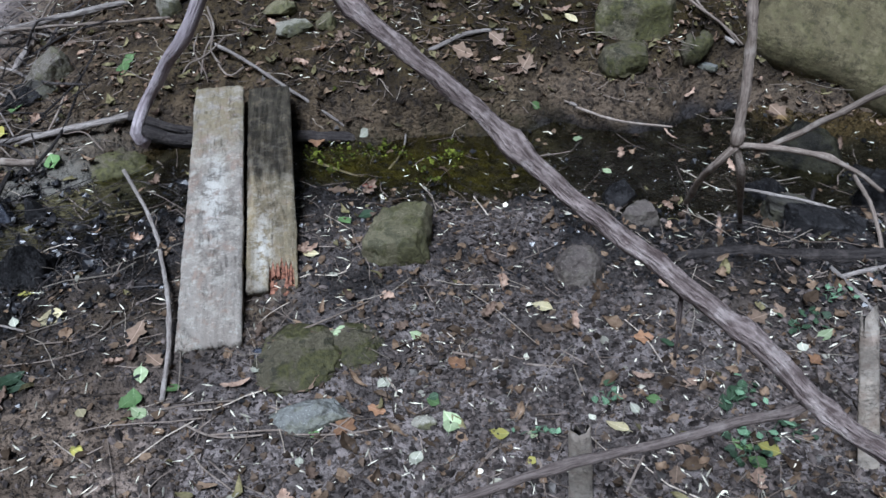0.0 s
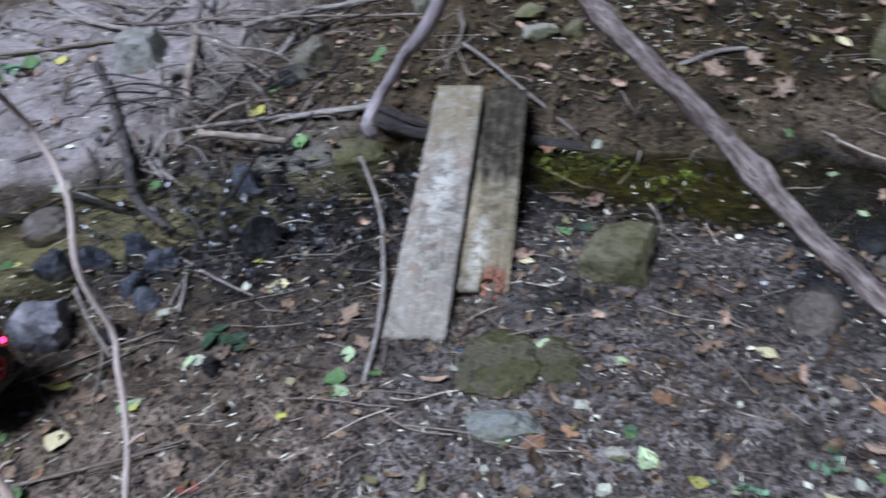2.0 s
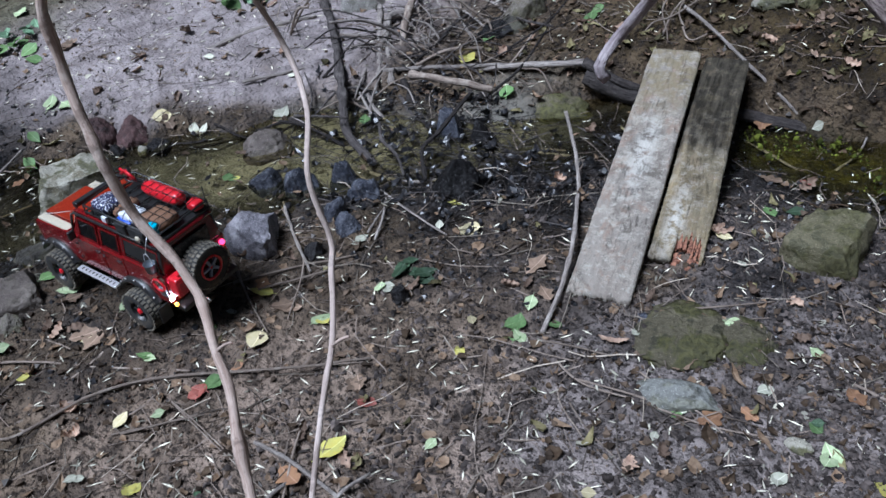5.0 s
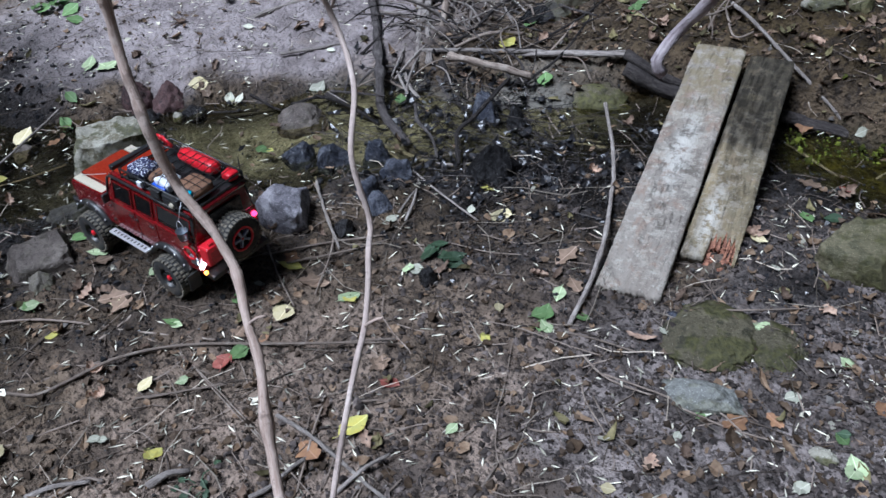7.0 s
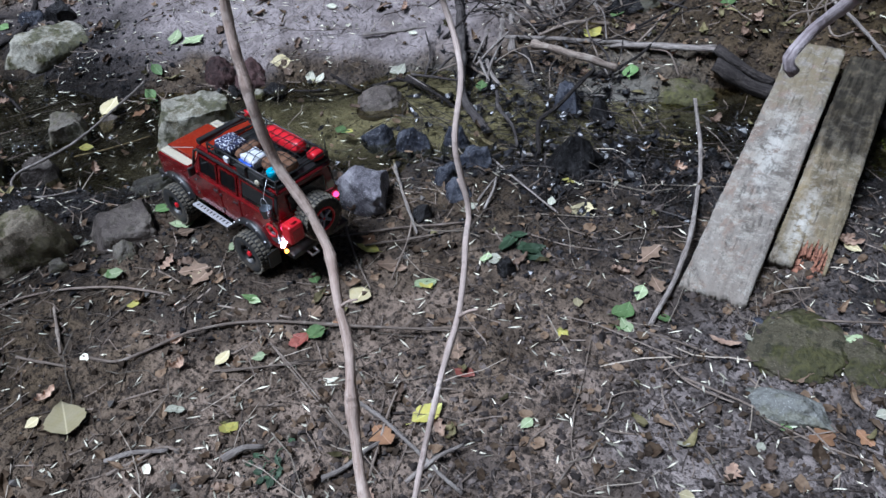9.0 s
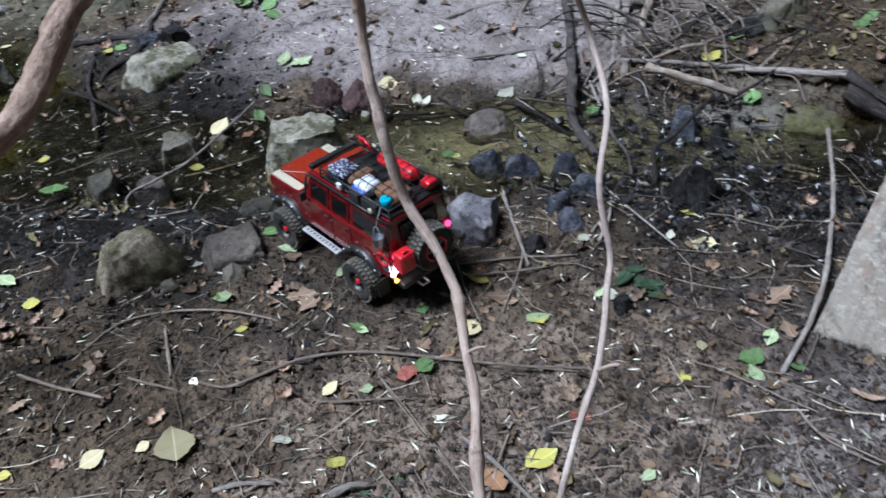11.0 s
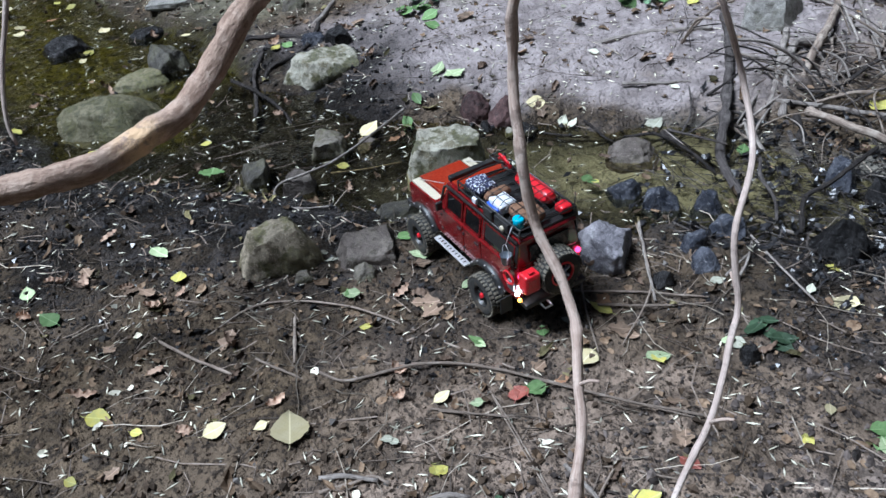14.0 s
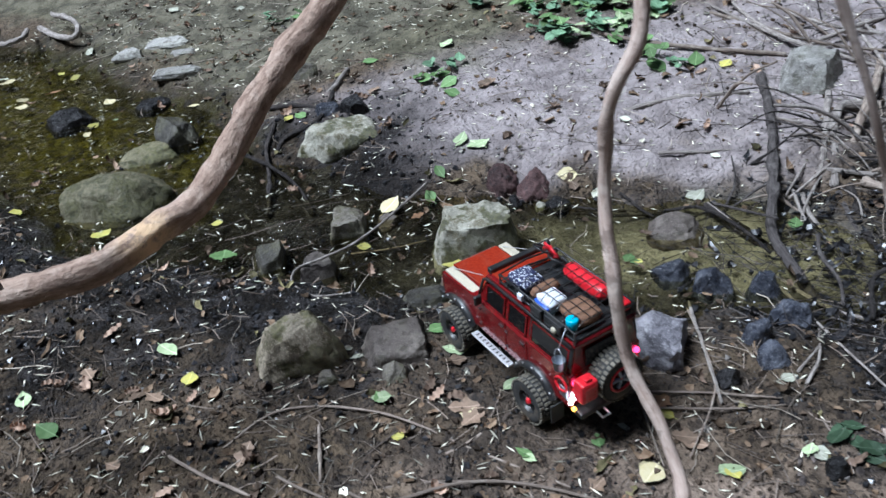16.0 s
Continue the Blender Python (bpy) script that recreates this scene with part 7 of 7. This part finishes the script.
leaf("pale_green", -0.23, 1.58, 0.049, 165)
leaf("pale", -0.26, 1.29, 0.031, 147)
leaf("pale", -0.29, 1.18, 0.028, 164)
leaf("brown", -0.97, 1.04, 0.049, 78)
leaf("tan", -1.54, 0.38, 0.109, 333)
leaf("tan", -1.60, 0.33, 0.036, 210)
leaf("yellow", -1.90, 0.03, 0.067, 317)
leaf("yellow", -1.79, 0.09, 0.032, 348)
leaf("tan", -1.66, 0.24, 0.059, 39)
leaf("brown", -1.71, -0.00, 0.048, 150)
leaf("yellow", -1.75, -0.08, 0.032, 316)
leaf("green", -1.28, 0.90, 0.051, 98)
leaf("red", -1.29, 0.86, 0.046, 227)
leaf("pale_green", -1.47, 0.88, 0.037, 149)
leaf("pale_green", -2.53, 0.01, 0.063, 69)
leaf("green", -2.36, 0.03, 0.078, 128)
leaf("pale_green", -2.45, 0.39, 0.077, 195)
leaf("yellow", -2.28, 0.39, 0.056, 306)
leaf("brown", -2.32, 0.26, 0.066, 81)
leaf("brown", -2.27, 0.29, 0.062, 169)
leaf("green", -2.89, 0.73, 0.112, 293)
leaf("pale", -2.65, 0.74, 0.036, 4)
leaf("pale", -2.59, 0.70, 0.035, 186)
leaf("pale", -2.05, 0.77, 0.040, 22)
leaf("pale_green", -1.17, 1.20, 0.059, 232)
leaf("pale", -1.08, 1.37, 0.041, 86)
leaf("dark_green", -1.08, 1.43, 0.068, 186)
leaf("dark_green", -1.02, 1.44, 0.059, 185)
leaf("dark_green", -1.08, 1.48, 0.051, 148)
leaf("yellow", -1.23, 0.59, 0.035, 292)
leaf("pale", -1.37, 0.55, 0.031, 49)
leaf("tan", -1.00, 1.68, 0.066, 224)
leaf("pale", -1.08, 1.65, 0.035, 106)
leaf("yellow", -1.49, 2.58, 0.086, 217)
leaf("pale", -2.24, 1.89, 0.051, 106)
leaf("pale", -2.02, 2.10, 0.055, 58)
leaf("pale", -2.08, 2.25, 0.039, 30)
leaf("green", -0.71, 1.37, 0.049, 31)
leaf("green", -0.69, 1.34, 0.046, 28)
leaf("tan", -2.75, 1.32, 0.097, 86)
leaf("yellow", -2.59, 1.11, 0.049, 304)
leaf("yellow", -2.25, 1.27, 0.069, 346)
leaf("yellow", -3.12, 0.80, 0.046, 76)
leaf("pale_green", -1.97, 1.01, 0.050, 310)
leaf("pale_green", -1.87, 0.99, 0.055, 20)
leaf("green", -1.90, 1.67, 0.042, 279)
leaf("pale_green", -2.77, 1.74, 0.092, 251)
leaf("green", -2.74, 1.54, 0.058, 298)
leaf("green", -2.70, 1.46, 0.053, 127)
leaf("brown", -1.70, 0.87, 0.076, 164)
leaf("pale_green", -1.86, 0.73, 0.056, 18)
leaf("brown", -3.09, 2.05, 0.087, 62)
leaf("brown", -2.36, 1.84, 0.073, 270)
leaf("orange", -2.62, 1.35, 0.051, 149)
leaf("yellow", -3.81, 0.24, 0.053, 209)
leaf("pale", -1.26, 1.51, 0.044, 333)
leaf("brown", -1.93, 0.39, 0.068, 102)
leaf("brown", -2.51, 0.18, 0.067, 244)
leaf("brown", -2.13, 0.13, 0.049, 103)
leaf("tan", -1.40, 0.71, 0.046, 123)
leaf("pale_green", -1.33, 0.76, 0.035, 224)
leaf("brown", -1.05, 1.11, 0.046, 210)
leaf("yellow", -0.80, 1.25, 0.035, 251)
leaf("brown", -0.96, 1.05, 0.052, 18)
leaf("tan", -0.81, 1.34, 0.036, 112)
leaf("green", -3.73, 1.86, 0.081, 215)
leaf("green", -3.25, 1.96, 0.084, 227)
leaf("green", -3.16, 1.91, 0.072, 127)
leaf("green", -3.32, 1.99, 0.065, 331)
leaf("pale_green", -3.57, 2.18, 0.092, 219)
leaf("yellow", -2.46, 2.77, 0.064, 110)
leaf("green", -2.65, 2.58, 0.107, 255)
leaf("green", -2.56, 2.71, 0.098, 96)
leaf("brown", -3.10, 2.04, 0.072, 16)
leaf("brown", -3.48, 1.72, 0.086, 18)
leaf("pale_green", -2.77, 1.74, 0.095, 130)
leaf("pale", -2.47, 2.21, 0.048, 129)
leaf("yellow", -1.90, 1.68, 0.032, 124)
leaf("pale", -5.53, 0.52, 0.123, 269)
leaf("yellow", -3.80, 0.23, 0.055, 106)
leaf("yellow", -3.37, 0.45, 0.095, 118)
leaf("tan", -1.69, 0.87, 0.064, 213)
leaf("tan", -1.28, 1.06, 0.065, 133)
leaf("brown", -1.30, 1.19, 0.062, 72)
leaf("orange", -1.41, 1.24, 0.056, 166)
leaf("green", -1.49, 0.88, 0.045, 26)
leaf("green", -1.42, 1.04, 0.040, 161)
leaf("yellow", -1.74, 0.70, 0.036, 289)
leaf("green", -1.86, 0.73, 0.043, 59)
leaf("pale_green", -1.18, 1.19, 0.053, 291)
leaf("pale_green", -1.10, 1.36, 0.049, 206)
leaf("brown", -1.33, 0.95, 0.051, 334)

leaf("tan", -5.46, 0.53, 0.100, 200)
leaf("tan", -5.09, 0.54, 0.075, 185)
leaf("tan", -5.00, 0.51, 0.075, 190)
leaf("yellow", -4.43, 0.72, 0.065, 20)
leaf("tan", -4.35, 0.67, 0.060, 10)
leaf("tan", -4.67, 0.87, 0.090, 12)
leaf("yellow", -5.20, 0.84, 0.060, 40)
leaf("pale", -5.09, 1.81, 0.060, 20)
leaf("pale", -5.43, 1.00, 0.080, 350)
leaf("tan", -4.26, 1.16, 0.050, 60)
leaf("pale", -5.45, 1.54, 0.090, 15)
leaf("yellow", -3.59, 1.35, 0.050, 30)
leaf("green", -3.57, 1.40, 0.070, 10)
leaf("yellow", -5.34, 0.80, 0.050, 70)
leaf("orange", -5.06, 0.69, 0.090, 30)
leaf("pale_green", -4.42, 0.82, 0.030, 50)
# ---- the thicket of dead branches at the far left bank ----
rng = random.Random(21)
for k in range(150):
    x, y = rng.uniform(-2.45, -1.4), rng.uniform(2.5, 3.35)
    if math.hypot(x + 2.15, y - 2.80) < .3:
        continue
    a, length = rng.uniform(-1.3, 1.5) + (math.pi if rng.random() < .5 else 0), rng.uniform(.12, .5)
    rise = rng.uniform(.01, .2)
    r = rng.choice((.0012, .0015, .002, .002, .0025, .003, .0035, .005, .007))
    z = gz(x, y)
    p1 = (x + math.cos(a) * length * .5, y + math.sin(a) * length * .35)
    p2 = (x + math.cos(a) * length, y + math.sin(a) * length * .7)
    branch("dead_branch", [(x, y, z), (*p1, gz(*p1) + rise * .6 + .02), (*p2, gz(*p2) + rise)], r * 1.2, r * .7,
           rng.choice(("greybark", "twigbark", "twigbark", "rootbark", "darkbark")), "thin dry dead branch in a tangled thicket", category="branch")
# darker broken twigs heaped between the thicket and the planks
for k in range(80):
    x, y = rng.gauss(-1.62, .2), rng.gauss(2.62, .22)
    a, length, rise = rng.uniform(0, 6.283), rng.uniform(.1, .38), rng.uniform(.005, .10)
    r = rng.choice((.0015, .002, .0025, .003, .004, .005))
    p1 = (x + math.cos(a) * length * .5, y + math.sin(a) * length * .5)
    p2 = (x + math.cos(a + .3) * length, y + math.sin(a + .3) * length)
    branch("dead_branch", [(x, y, gz(x, y)), (*p1, gz(*p1) + rise * .6 + .01), (*p2, gz(*p2) + rise)], r * 1.2, r * .7,
           rng.choice(("twigbark", "rootbark", "rootbark", "darkbark", "greybark")), "thin dark broken twig in a heap of debris", category="branch")
# ---- low green plants on the far bank ----


def plant(x, y, height, leaves, size, colour, seed, label="low leafy green plant on the far bank", wide=1.0):
    rng = random.Random(seed)
    root = empty("plant", label, "plant")
    root.matrix_world = Matrix.Translation((x, y, gz(x, y)))
    b = bmesh.new()
    tips = []
    for k in range(max(3, leaves // 5)):
        a = rng.uniform(0, 6.28)
        tip = Vector((math.cos(a) * rng.uniform(.02, .09) * wide, math.sin(a) * rng.uniform(.02, .09) * wide, rng.uniform(.4, 1) * height))
        tips.append(tip)
        tube(b, [(0, 0, -.01), tip * .5 + Vector((0, 0, .01)), tip], [.0018, .0015, .001], 5)
    part("stems", b, "leaf_dark_green", root)
    for k in range(leaves):
        tip = tips[k % len(tips)]
        key = (colour, "ovate", k % 3)
        if key not in LEAVES:
            LEAVES[key] = leaf_mesh("ovate", k % 3 + 3)
            LEAVES[key].materials.append(MATS["leaf_" + colour])
        ob = new("plant_leaf", LEAVES[key])
        ob.parent = root
        at = tip * rng.uniform(.6, 1.05) + Vector((rng.uniform(-.03, .03), rng.uniform(-.03, .03), rng.uniform(-.01, .01)))
        at.z = max(at.z, .008)
        ob.matrix_local = Matrix.Translation(at) @ pose(0, 0, 0, rng.uniform(-25, 25), rng.uniform(-25, 25), rng.uniform(0, 360)) @ Matrix.Scale(size * rng.uniform(.7, 1.2), 4)
    return root


prng = random.Random(5)
for k in range(34):
    plant(prng.uniform(-3.9, -2.95), prng.uniform(2.5, 3.0), prng.uniform(.04, .10), prng.randrange(8, 16), prng.uniform(.05, .075), prng.choice(("plant", "plant", "green", "pale_green")), 40 + k)
for k, (x, y) in enumerate(((-2.68, 2.60), (-2.55, 2.66), (-2.82, 2.66), (-4.70, 1.85), (-4.55, 1.95), (-3.37, 2.02), (-3.36, 1.95), (-4.9, 2.2))):
    plant(x, y, .05, 7, .06, ("green", "plant")[k % 2], 80 + k)

# ---- litter that nobody could count ----


def scatter(name, count, material, label, category, make, area, keep, seed):
    """One mesh of many small pieces lying on the ground."""
    r = np.random.RandomState(seed)
    xs, ys = r.uniform(area[0], area[1], count), r.uniform(area[2], area[3], count)
    ok = keep(xs, ys, r)
    xs, ys = xs[ok], ys[ok]
    zs = np.maximum(ground_height(xs, ys), -.066)
    verts, faces, base = [], [], 0
    for x, y, z in zip(xs, ys, zs):
        v, f = make(r)
        verts.append(v + np.array((x, y, z)))
        faces.extend([tuple(i + base for i in q) for q in f])
        base += len(v)
    me = bpy.data.meshes.new(name)
    me.from_pydata(np.concatenate(verts), [], faces)
    me.materials.append(MATS[material])
    me.update()
    return tagged(new(name, me), label, category, kind="stuff")


def turned(v, r, tilt=.3):
    a, b, c = r.uniform(0, 6.283), r.uniform(-tilt, tilt), r.uniform(-tilt, tilt)
    m = np.array(Euler((b, c, a)).to_matrix())
    return v @ m.T


def sliver(r):
    l, w = r.uniform(.008, .020), r.uniform(.0015, .0030)
    v = np.array([(-l, 0, 0), (0, -w, .0006), (l, 0, .001), (0, w, .0006), (0, 0, .0022), (0, 0, -.0008)])
    return turned(v, r, .25) + (0, 0, .003), [(0, 1, 4), (1, 2, 4), (2, 3, 4), (3, 0, 4), (1, 0, 5), (2, 1, 5), (3, 2, 5), (0, 3, 5)]


def flake(r):
    s = r.uniform(.006, .019)
    n = 6
    k = r.uniform(.55, 1.2, n)
    v = [(math.cos(i * 6.283 / n) * s * k[i], math.sin(i * 6.283 / n) * s * k[i] * .7, r.uniform(0, .45) * s) for i in range(n)] + [(0, 0, .0)]
    return turned(np.array(v), r, .35) + (0, 0, .002), [(i, (i + 1) % n, n) for i in range(n)]


def crumb(r):
    s = r.uniform(.002, .006) if r.rand() < .88 else r.uniform(.006, .015)
    p = np.array([(1, 0, 0), (-1, 0, 0), (0, 1, 0), (0, -1, 0), (0, 0, .75), (0, 0, -.75)]) * s * r.uniform(.65, 1.25, (6, 1))
    return turned(p, r, 1.0) + (0, 0, s * .25), [(0, 2, 4), (2, 1, 4), (1, 3, 4), (3, 0, 4), (2, 0, 5), (1, 2, 5), (3, 1, 5), (0, 3, 5)]


def bit_of_twig(r):
    l, w, bend = r.uniform(.015, .07), r.uniform(.0008, .0019), r.uniform(-.012, .012)
    v, f = [], []
    for t in (-1, 0, 1):
        for k in range(3):
            v.append((t * l, (1 - t * t) * bend + w * math.cos(k * 2.094), w * math.sin(k * 2.094)))
    for s0 in (0, 3):
        for k in range(3):
            f.append((s0 + k, s0 + (k + 1) % 3, s0 + 3 + (k + 1) % 3, s0 + 3 + k))
    return turned(np.array(v), r, .12) + (0, 0, .003), f


def dead_leaf(r):
    """A curled dry leaf of two folded halves."""
    l, w, c = r.uniform(.010, .034), r.uniform(.004, .017), r.uniform(-.016, .020)
    v = []
    for i, (t, k) in enumerate(((-1, .1), (-.5, .8), (0, 1), (.5, .75), (1, .05))):
        for s in (-1, 0, 1):
            v.append((t * l, s * w * k * r.uniform(.45, 1.35), abs(s) * w * .45 + c * t * t + r.uniform(0, .003)))
    torn = r.randint(0, 12)
    f = [(i * 3 + k, i * 3 + 3 + k, i * 3 + 4 + k, i * 3 + 1 + k) for i in range(4) for k in range(2) if i * 2 + k != torn]
    return turned(np.array(v), r, .5) + (0, 0, .004), f


AREA = (-6.2, 2.2, -.5, 4.1)


def soaked_only(x, y, r):
    return r.rand(len(x)) < wet_and_shade(x, y) * np.where(np.abs(stream(x, y)[0]) < stream(x, y)[1], .12, .9)


def dry(p_near, p_flat, p_bank, p_stream, soaked=1.0, still=1.0):
    """Keeps a share of the pieces on each kind of ground."""
    def keep(x, y, r):
        s, w = stream(x, y)
        clump = .55 + .9 * np.clip(lattice(x, y, .25, 9) * .5 + .5 + lattice(x, y, .09, 10) * .3, 0, 1)
        wet = wet_and_shade(x, y)
        afloat = p_stream * np.interp(x, [-3.5, -3.0, -2.2, -1.6], [.45, 1, 1, still])
        share = np.where(np.abs(s) < w * 1.05, afloat, np.where(s < 0, p_near, np.where(x < -1.5, p_flat, p_bank)))
        return r.rand(len(x)) < share * clump * (1 - (1 - soaked) * wet)
    return keep


def stalk(r):
    """A long thin bent stalk lying on the mud."""
    l, w, b1, b2 = r.uniform(.05, .15), r.uniform(.0007, .0018), r.uniform(-.02, .02), r.uniform(-.02, .02)
    v, f = [], []
    for t in (-1, -.5, 0, .5, 1):
        for k in range(3):
            v.append((t * l, (1 - t * t) * b1 + t * (1 - t * t) * b2 * 2 + w * math.cos(k * 2.094), w * math.sin(k * 2.094)))
    for s0 in (0, 3, 6, 9):
        for k in range(3):
            f.append((s0 + k, s0 + (k + 1) % 3, s0 + 3 + (k + 1) % 3, s0 + 3 + k))
    return turned(np.array(v), r, .04) + (0, 0, .006), f


def lobed_leaf(r):
    """A larger dry leaf with lobes, curled up at its rim."""
    l, w, c, fold = r.uniform(.018, .038), r.uniform(.010, .020), r.uniform(-.010, .022), r.uniform(.2, .9)
    v = []
    for t, k in ((-1, .08), (-.72, .75), (-.5, .45), (-.2, 1), (.05, .55), (.35, .9), (.6, .45), (.8, .5), (1, .05)):
        for s in (-1, -.5, 0, .5, 1):
            ww = s * w * k * r.uniform(.75, 1.25)
            v.append((t * l, ww, abs(s) ** 1.6 * w * fold + c * t * t + r.uniform(0, .0025)))
    f = [(i * 5 + k, i * 5 + 5 + k, i * 5 + 6 + k, i * 5 + 1 + k) for i in range(8) for k in range(4)]
    return turned(np.array(v), r, .4) + (0, 0, .006), f


def chip(r):
    """A flat crumb of soil, bark or leaf."""
    s = r.uniform(.003, .008) if r.rand() < .8 else r.uniform(.008, .016)
    k = r.uniform(.6, 1.3, 5)
    ring = [(math.cos(i * 1.257) * s * k[i], math.sin(i * 1.257) * s * k[i] * .65, r.uniform(-.12, .12) * s) for i in range(5)]
    v = np.array(ring + [(0, 0, s * r.uniform(.2, .5)), (0, 0, -s * .3)])
    return turned(v, r, .55) + (0, 0, s * .25), [(i, (i + 1) % 5, 5) for i in range(5)] + [((i + 1) % 5, i, 6) for i in range(5)]


def mulch_only(x, y, r):
    s, w = stream(x, y)
    clump = .45 + .8 * np.clip(lattice(x, y, .2, 19) * .6 + .5 + lattice(x, y, .07, 20) * .4, 0, 1)
    share = np.maximum(smooth01((x + .35) / .5), .32 * smooth01((x + 1.3) / .4))
    return r.rand(len(x)) < share * smooth01((-s - w * .7) / .2) * clump * (1 - .85 * wet_and_shade(x, y))


scatter("pale_slivers", 27000, "litter_pale", "pale narrow dry seed husks strewn on the mud", "litter", sliver, AREA, dry(.45, .36, .16, .55, .6, .22), 1)
scatter("leaf_flakes", 17000, "litter_brown", "small broken brown leaf flakes on the ground", "litter", flake, AREA, dry(.55, .15, .8, .25, .4), 2)
scatter("mud_crumbs", 110000, "crumbs", "small dark mud crumbs", "soil", crumb, AREA, dry(.75, .09, .35, .25, .04), 3)
scatter("gravel", 20000, "gravel", "small mixed grey gravel", "gravel", crumb, AREA, dry(.45, .07, .12, .3, .1), 4)
scatter("twig_bits", 17000, "litter_twig", "short thin broken twigs in the litter", "litter", bit_of_twig, AREA, dry(.55, .28, .8, .1), 5)
scatter("pale_flakes", 5000, "litter_pale", "small pale leaf pieces on the ground", "litter", flake, AREA, dry(.16, .08, .12, .04, .2), 6)
scatter("dead_leaves", 6200, "litter_brown", "curled dry brown dead leaves on the ground", "leaves", dead_leaf, AREA, dry(.12, .10, .95, .05), 7)
scatter("dead_leaves", 800, "litter_brown", "curled dry brown dead leaves on the near bank", "leaves", dead_leaf, (-.2, 2.2, .3, 2.2), dry(.5, 0, 0, .1), 8)
scatter("wet_crumbs", 60000, "wet_crumbs", "black wet crumbs of mud and gravel", "soil", crumb, (-4.2, 2.2, -.2, 3.1), soaked_only, 9)
scatter("water_moss", 3200, "moss", "yellow-green moss and weed in the shallow water", "moss", crumb, (-.55, .35, 2.3, 2.75),
        lambda x, y, r: r.rand(len(x)) < smooth01(.75 - np.hypot((x + .12) / .3, (y - 2.53) / .13) + lattice(x, y, .1, 17) * .9 + lattice(x, y, .04, 18) * .5), 10)
def caught(x, y, r):
    return r.rand(len(x)) < smooth01(1.25 - np.hypot((x + 1.3) / .6, (y - 2.12) / .42) + lattice(x, y, .15, 23) * .5)


scatter("sodden_leaves", 900, "wet_crumbs", "black sodden leaves caught among the stones", "leaves", dead_leaf, (-2.0, -.6, 1.6, 2.7), caught, 16)
scatter("sodden_twigs", 1300, "wet_twig", "dark thin twigs caught among the stones", "litter", stalk, (-2.0, -.6, 1.6, 2.7), caught, 17)
scatter("olive_leaves", 8000, "litter_olive", "faded olive and tan dead leaves on the bank", "leaves", dead_leaf, AREA, dry(.06, .04, .8, .03), 13)
scatter("stalks", 2600, "litter_stalk", "long thin dry stalks lying on the mud", "litter", stalk, AREA, dry(.45, .3, .6, .08), 11)
scatter("dark_stalks", 2600, "litter_twig", "long thin dark twigs lying on the mud", "litter", stalk, AREA, dry(.45, .3, .6, .08), 12)
scatter("soil_chips", 75000, "clods", "dark crumbly soil and bark chips", "soil", chip, (-1.1, 1.9, .35, 2.35), mulch_only, 14)
scatter("lobed_leaves", 2300, "litter_tan", "curled tan and brown lobed dead leaves", "leaves", lobed_leaf, AREA, dry(.24, .15, .9, .12), 15)
# small green seedlings in the near litter
for k, (x, y, spread_r, count) in enumerate(((.67, 1.19, .05, 3), (.41, 1.33, .03, 1), (.70, 1.35, .04, 2), (.98, 1.56, .04, 2), (.24, 1.25, .03, 1), (.77, 1.22, .04, 2), (1.05, 1.66, .05, 2), (-1.07, .59, .03, 2))):
    srng = random.Random(300 + k)
    for m in range(count):
        plant(x + srng.uniform(-spread_r, spread_r), y + srng.uniform(-spread_r, spread_r), srng.uniform(.012, .03), srng.randrange(5, 8), srng.uniform(.016, .028), srng.choice(("dark_green", "dark_green", "plant")), 310 + k * 5 + m, "small low green seedling in the leaf litter", .5)
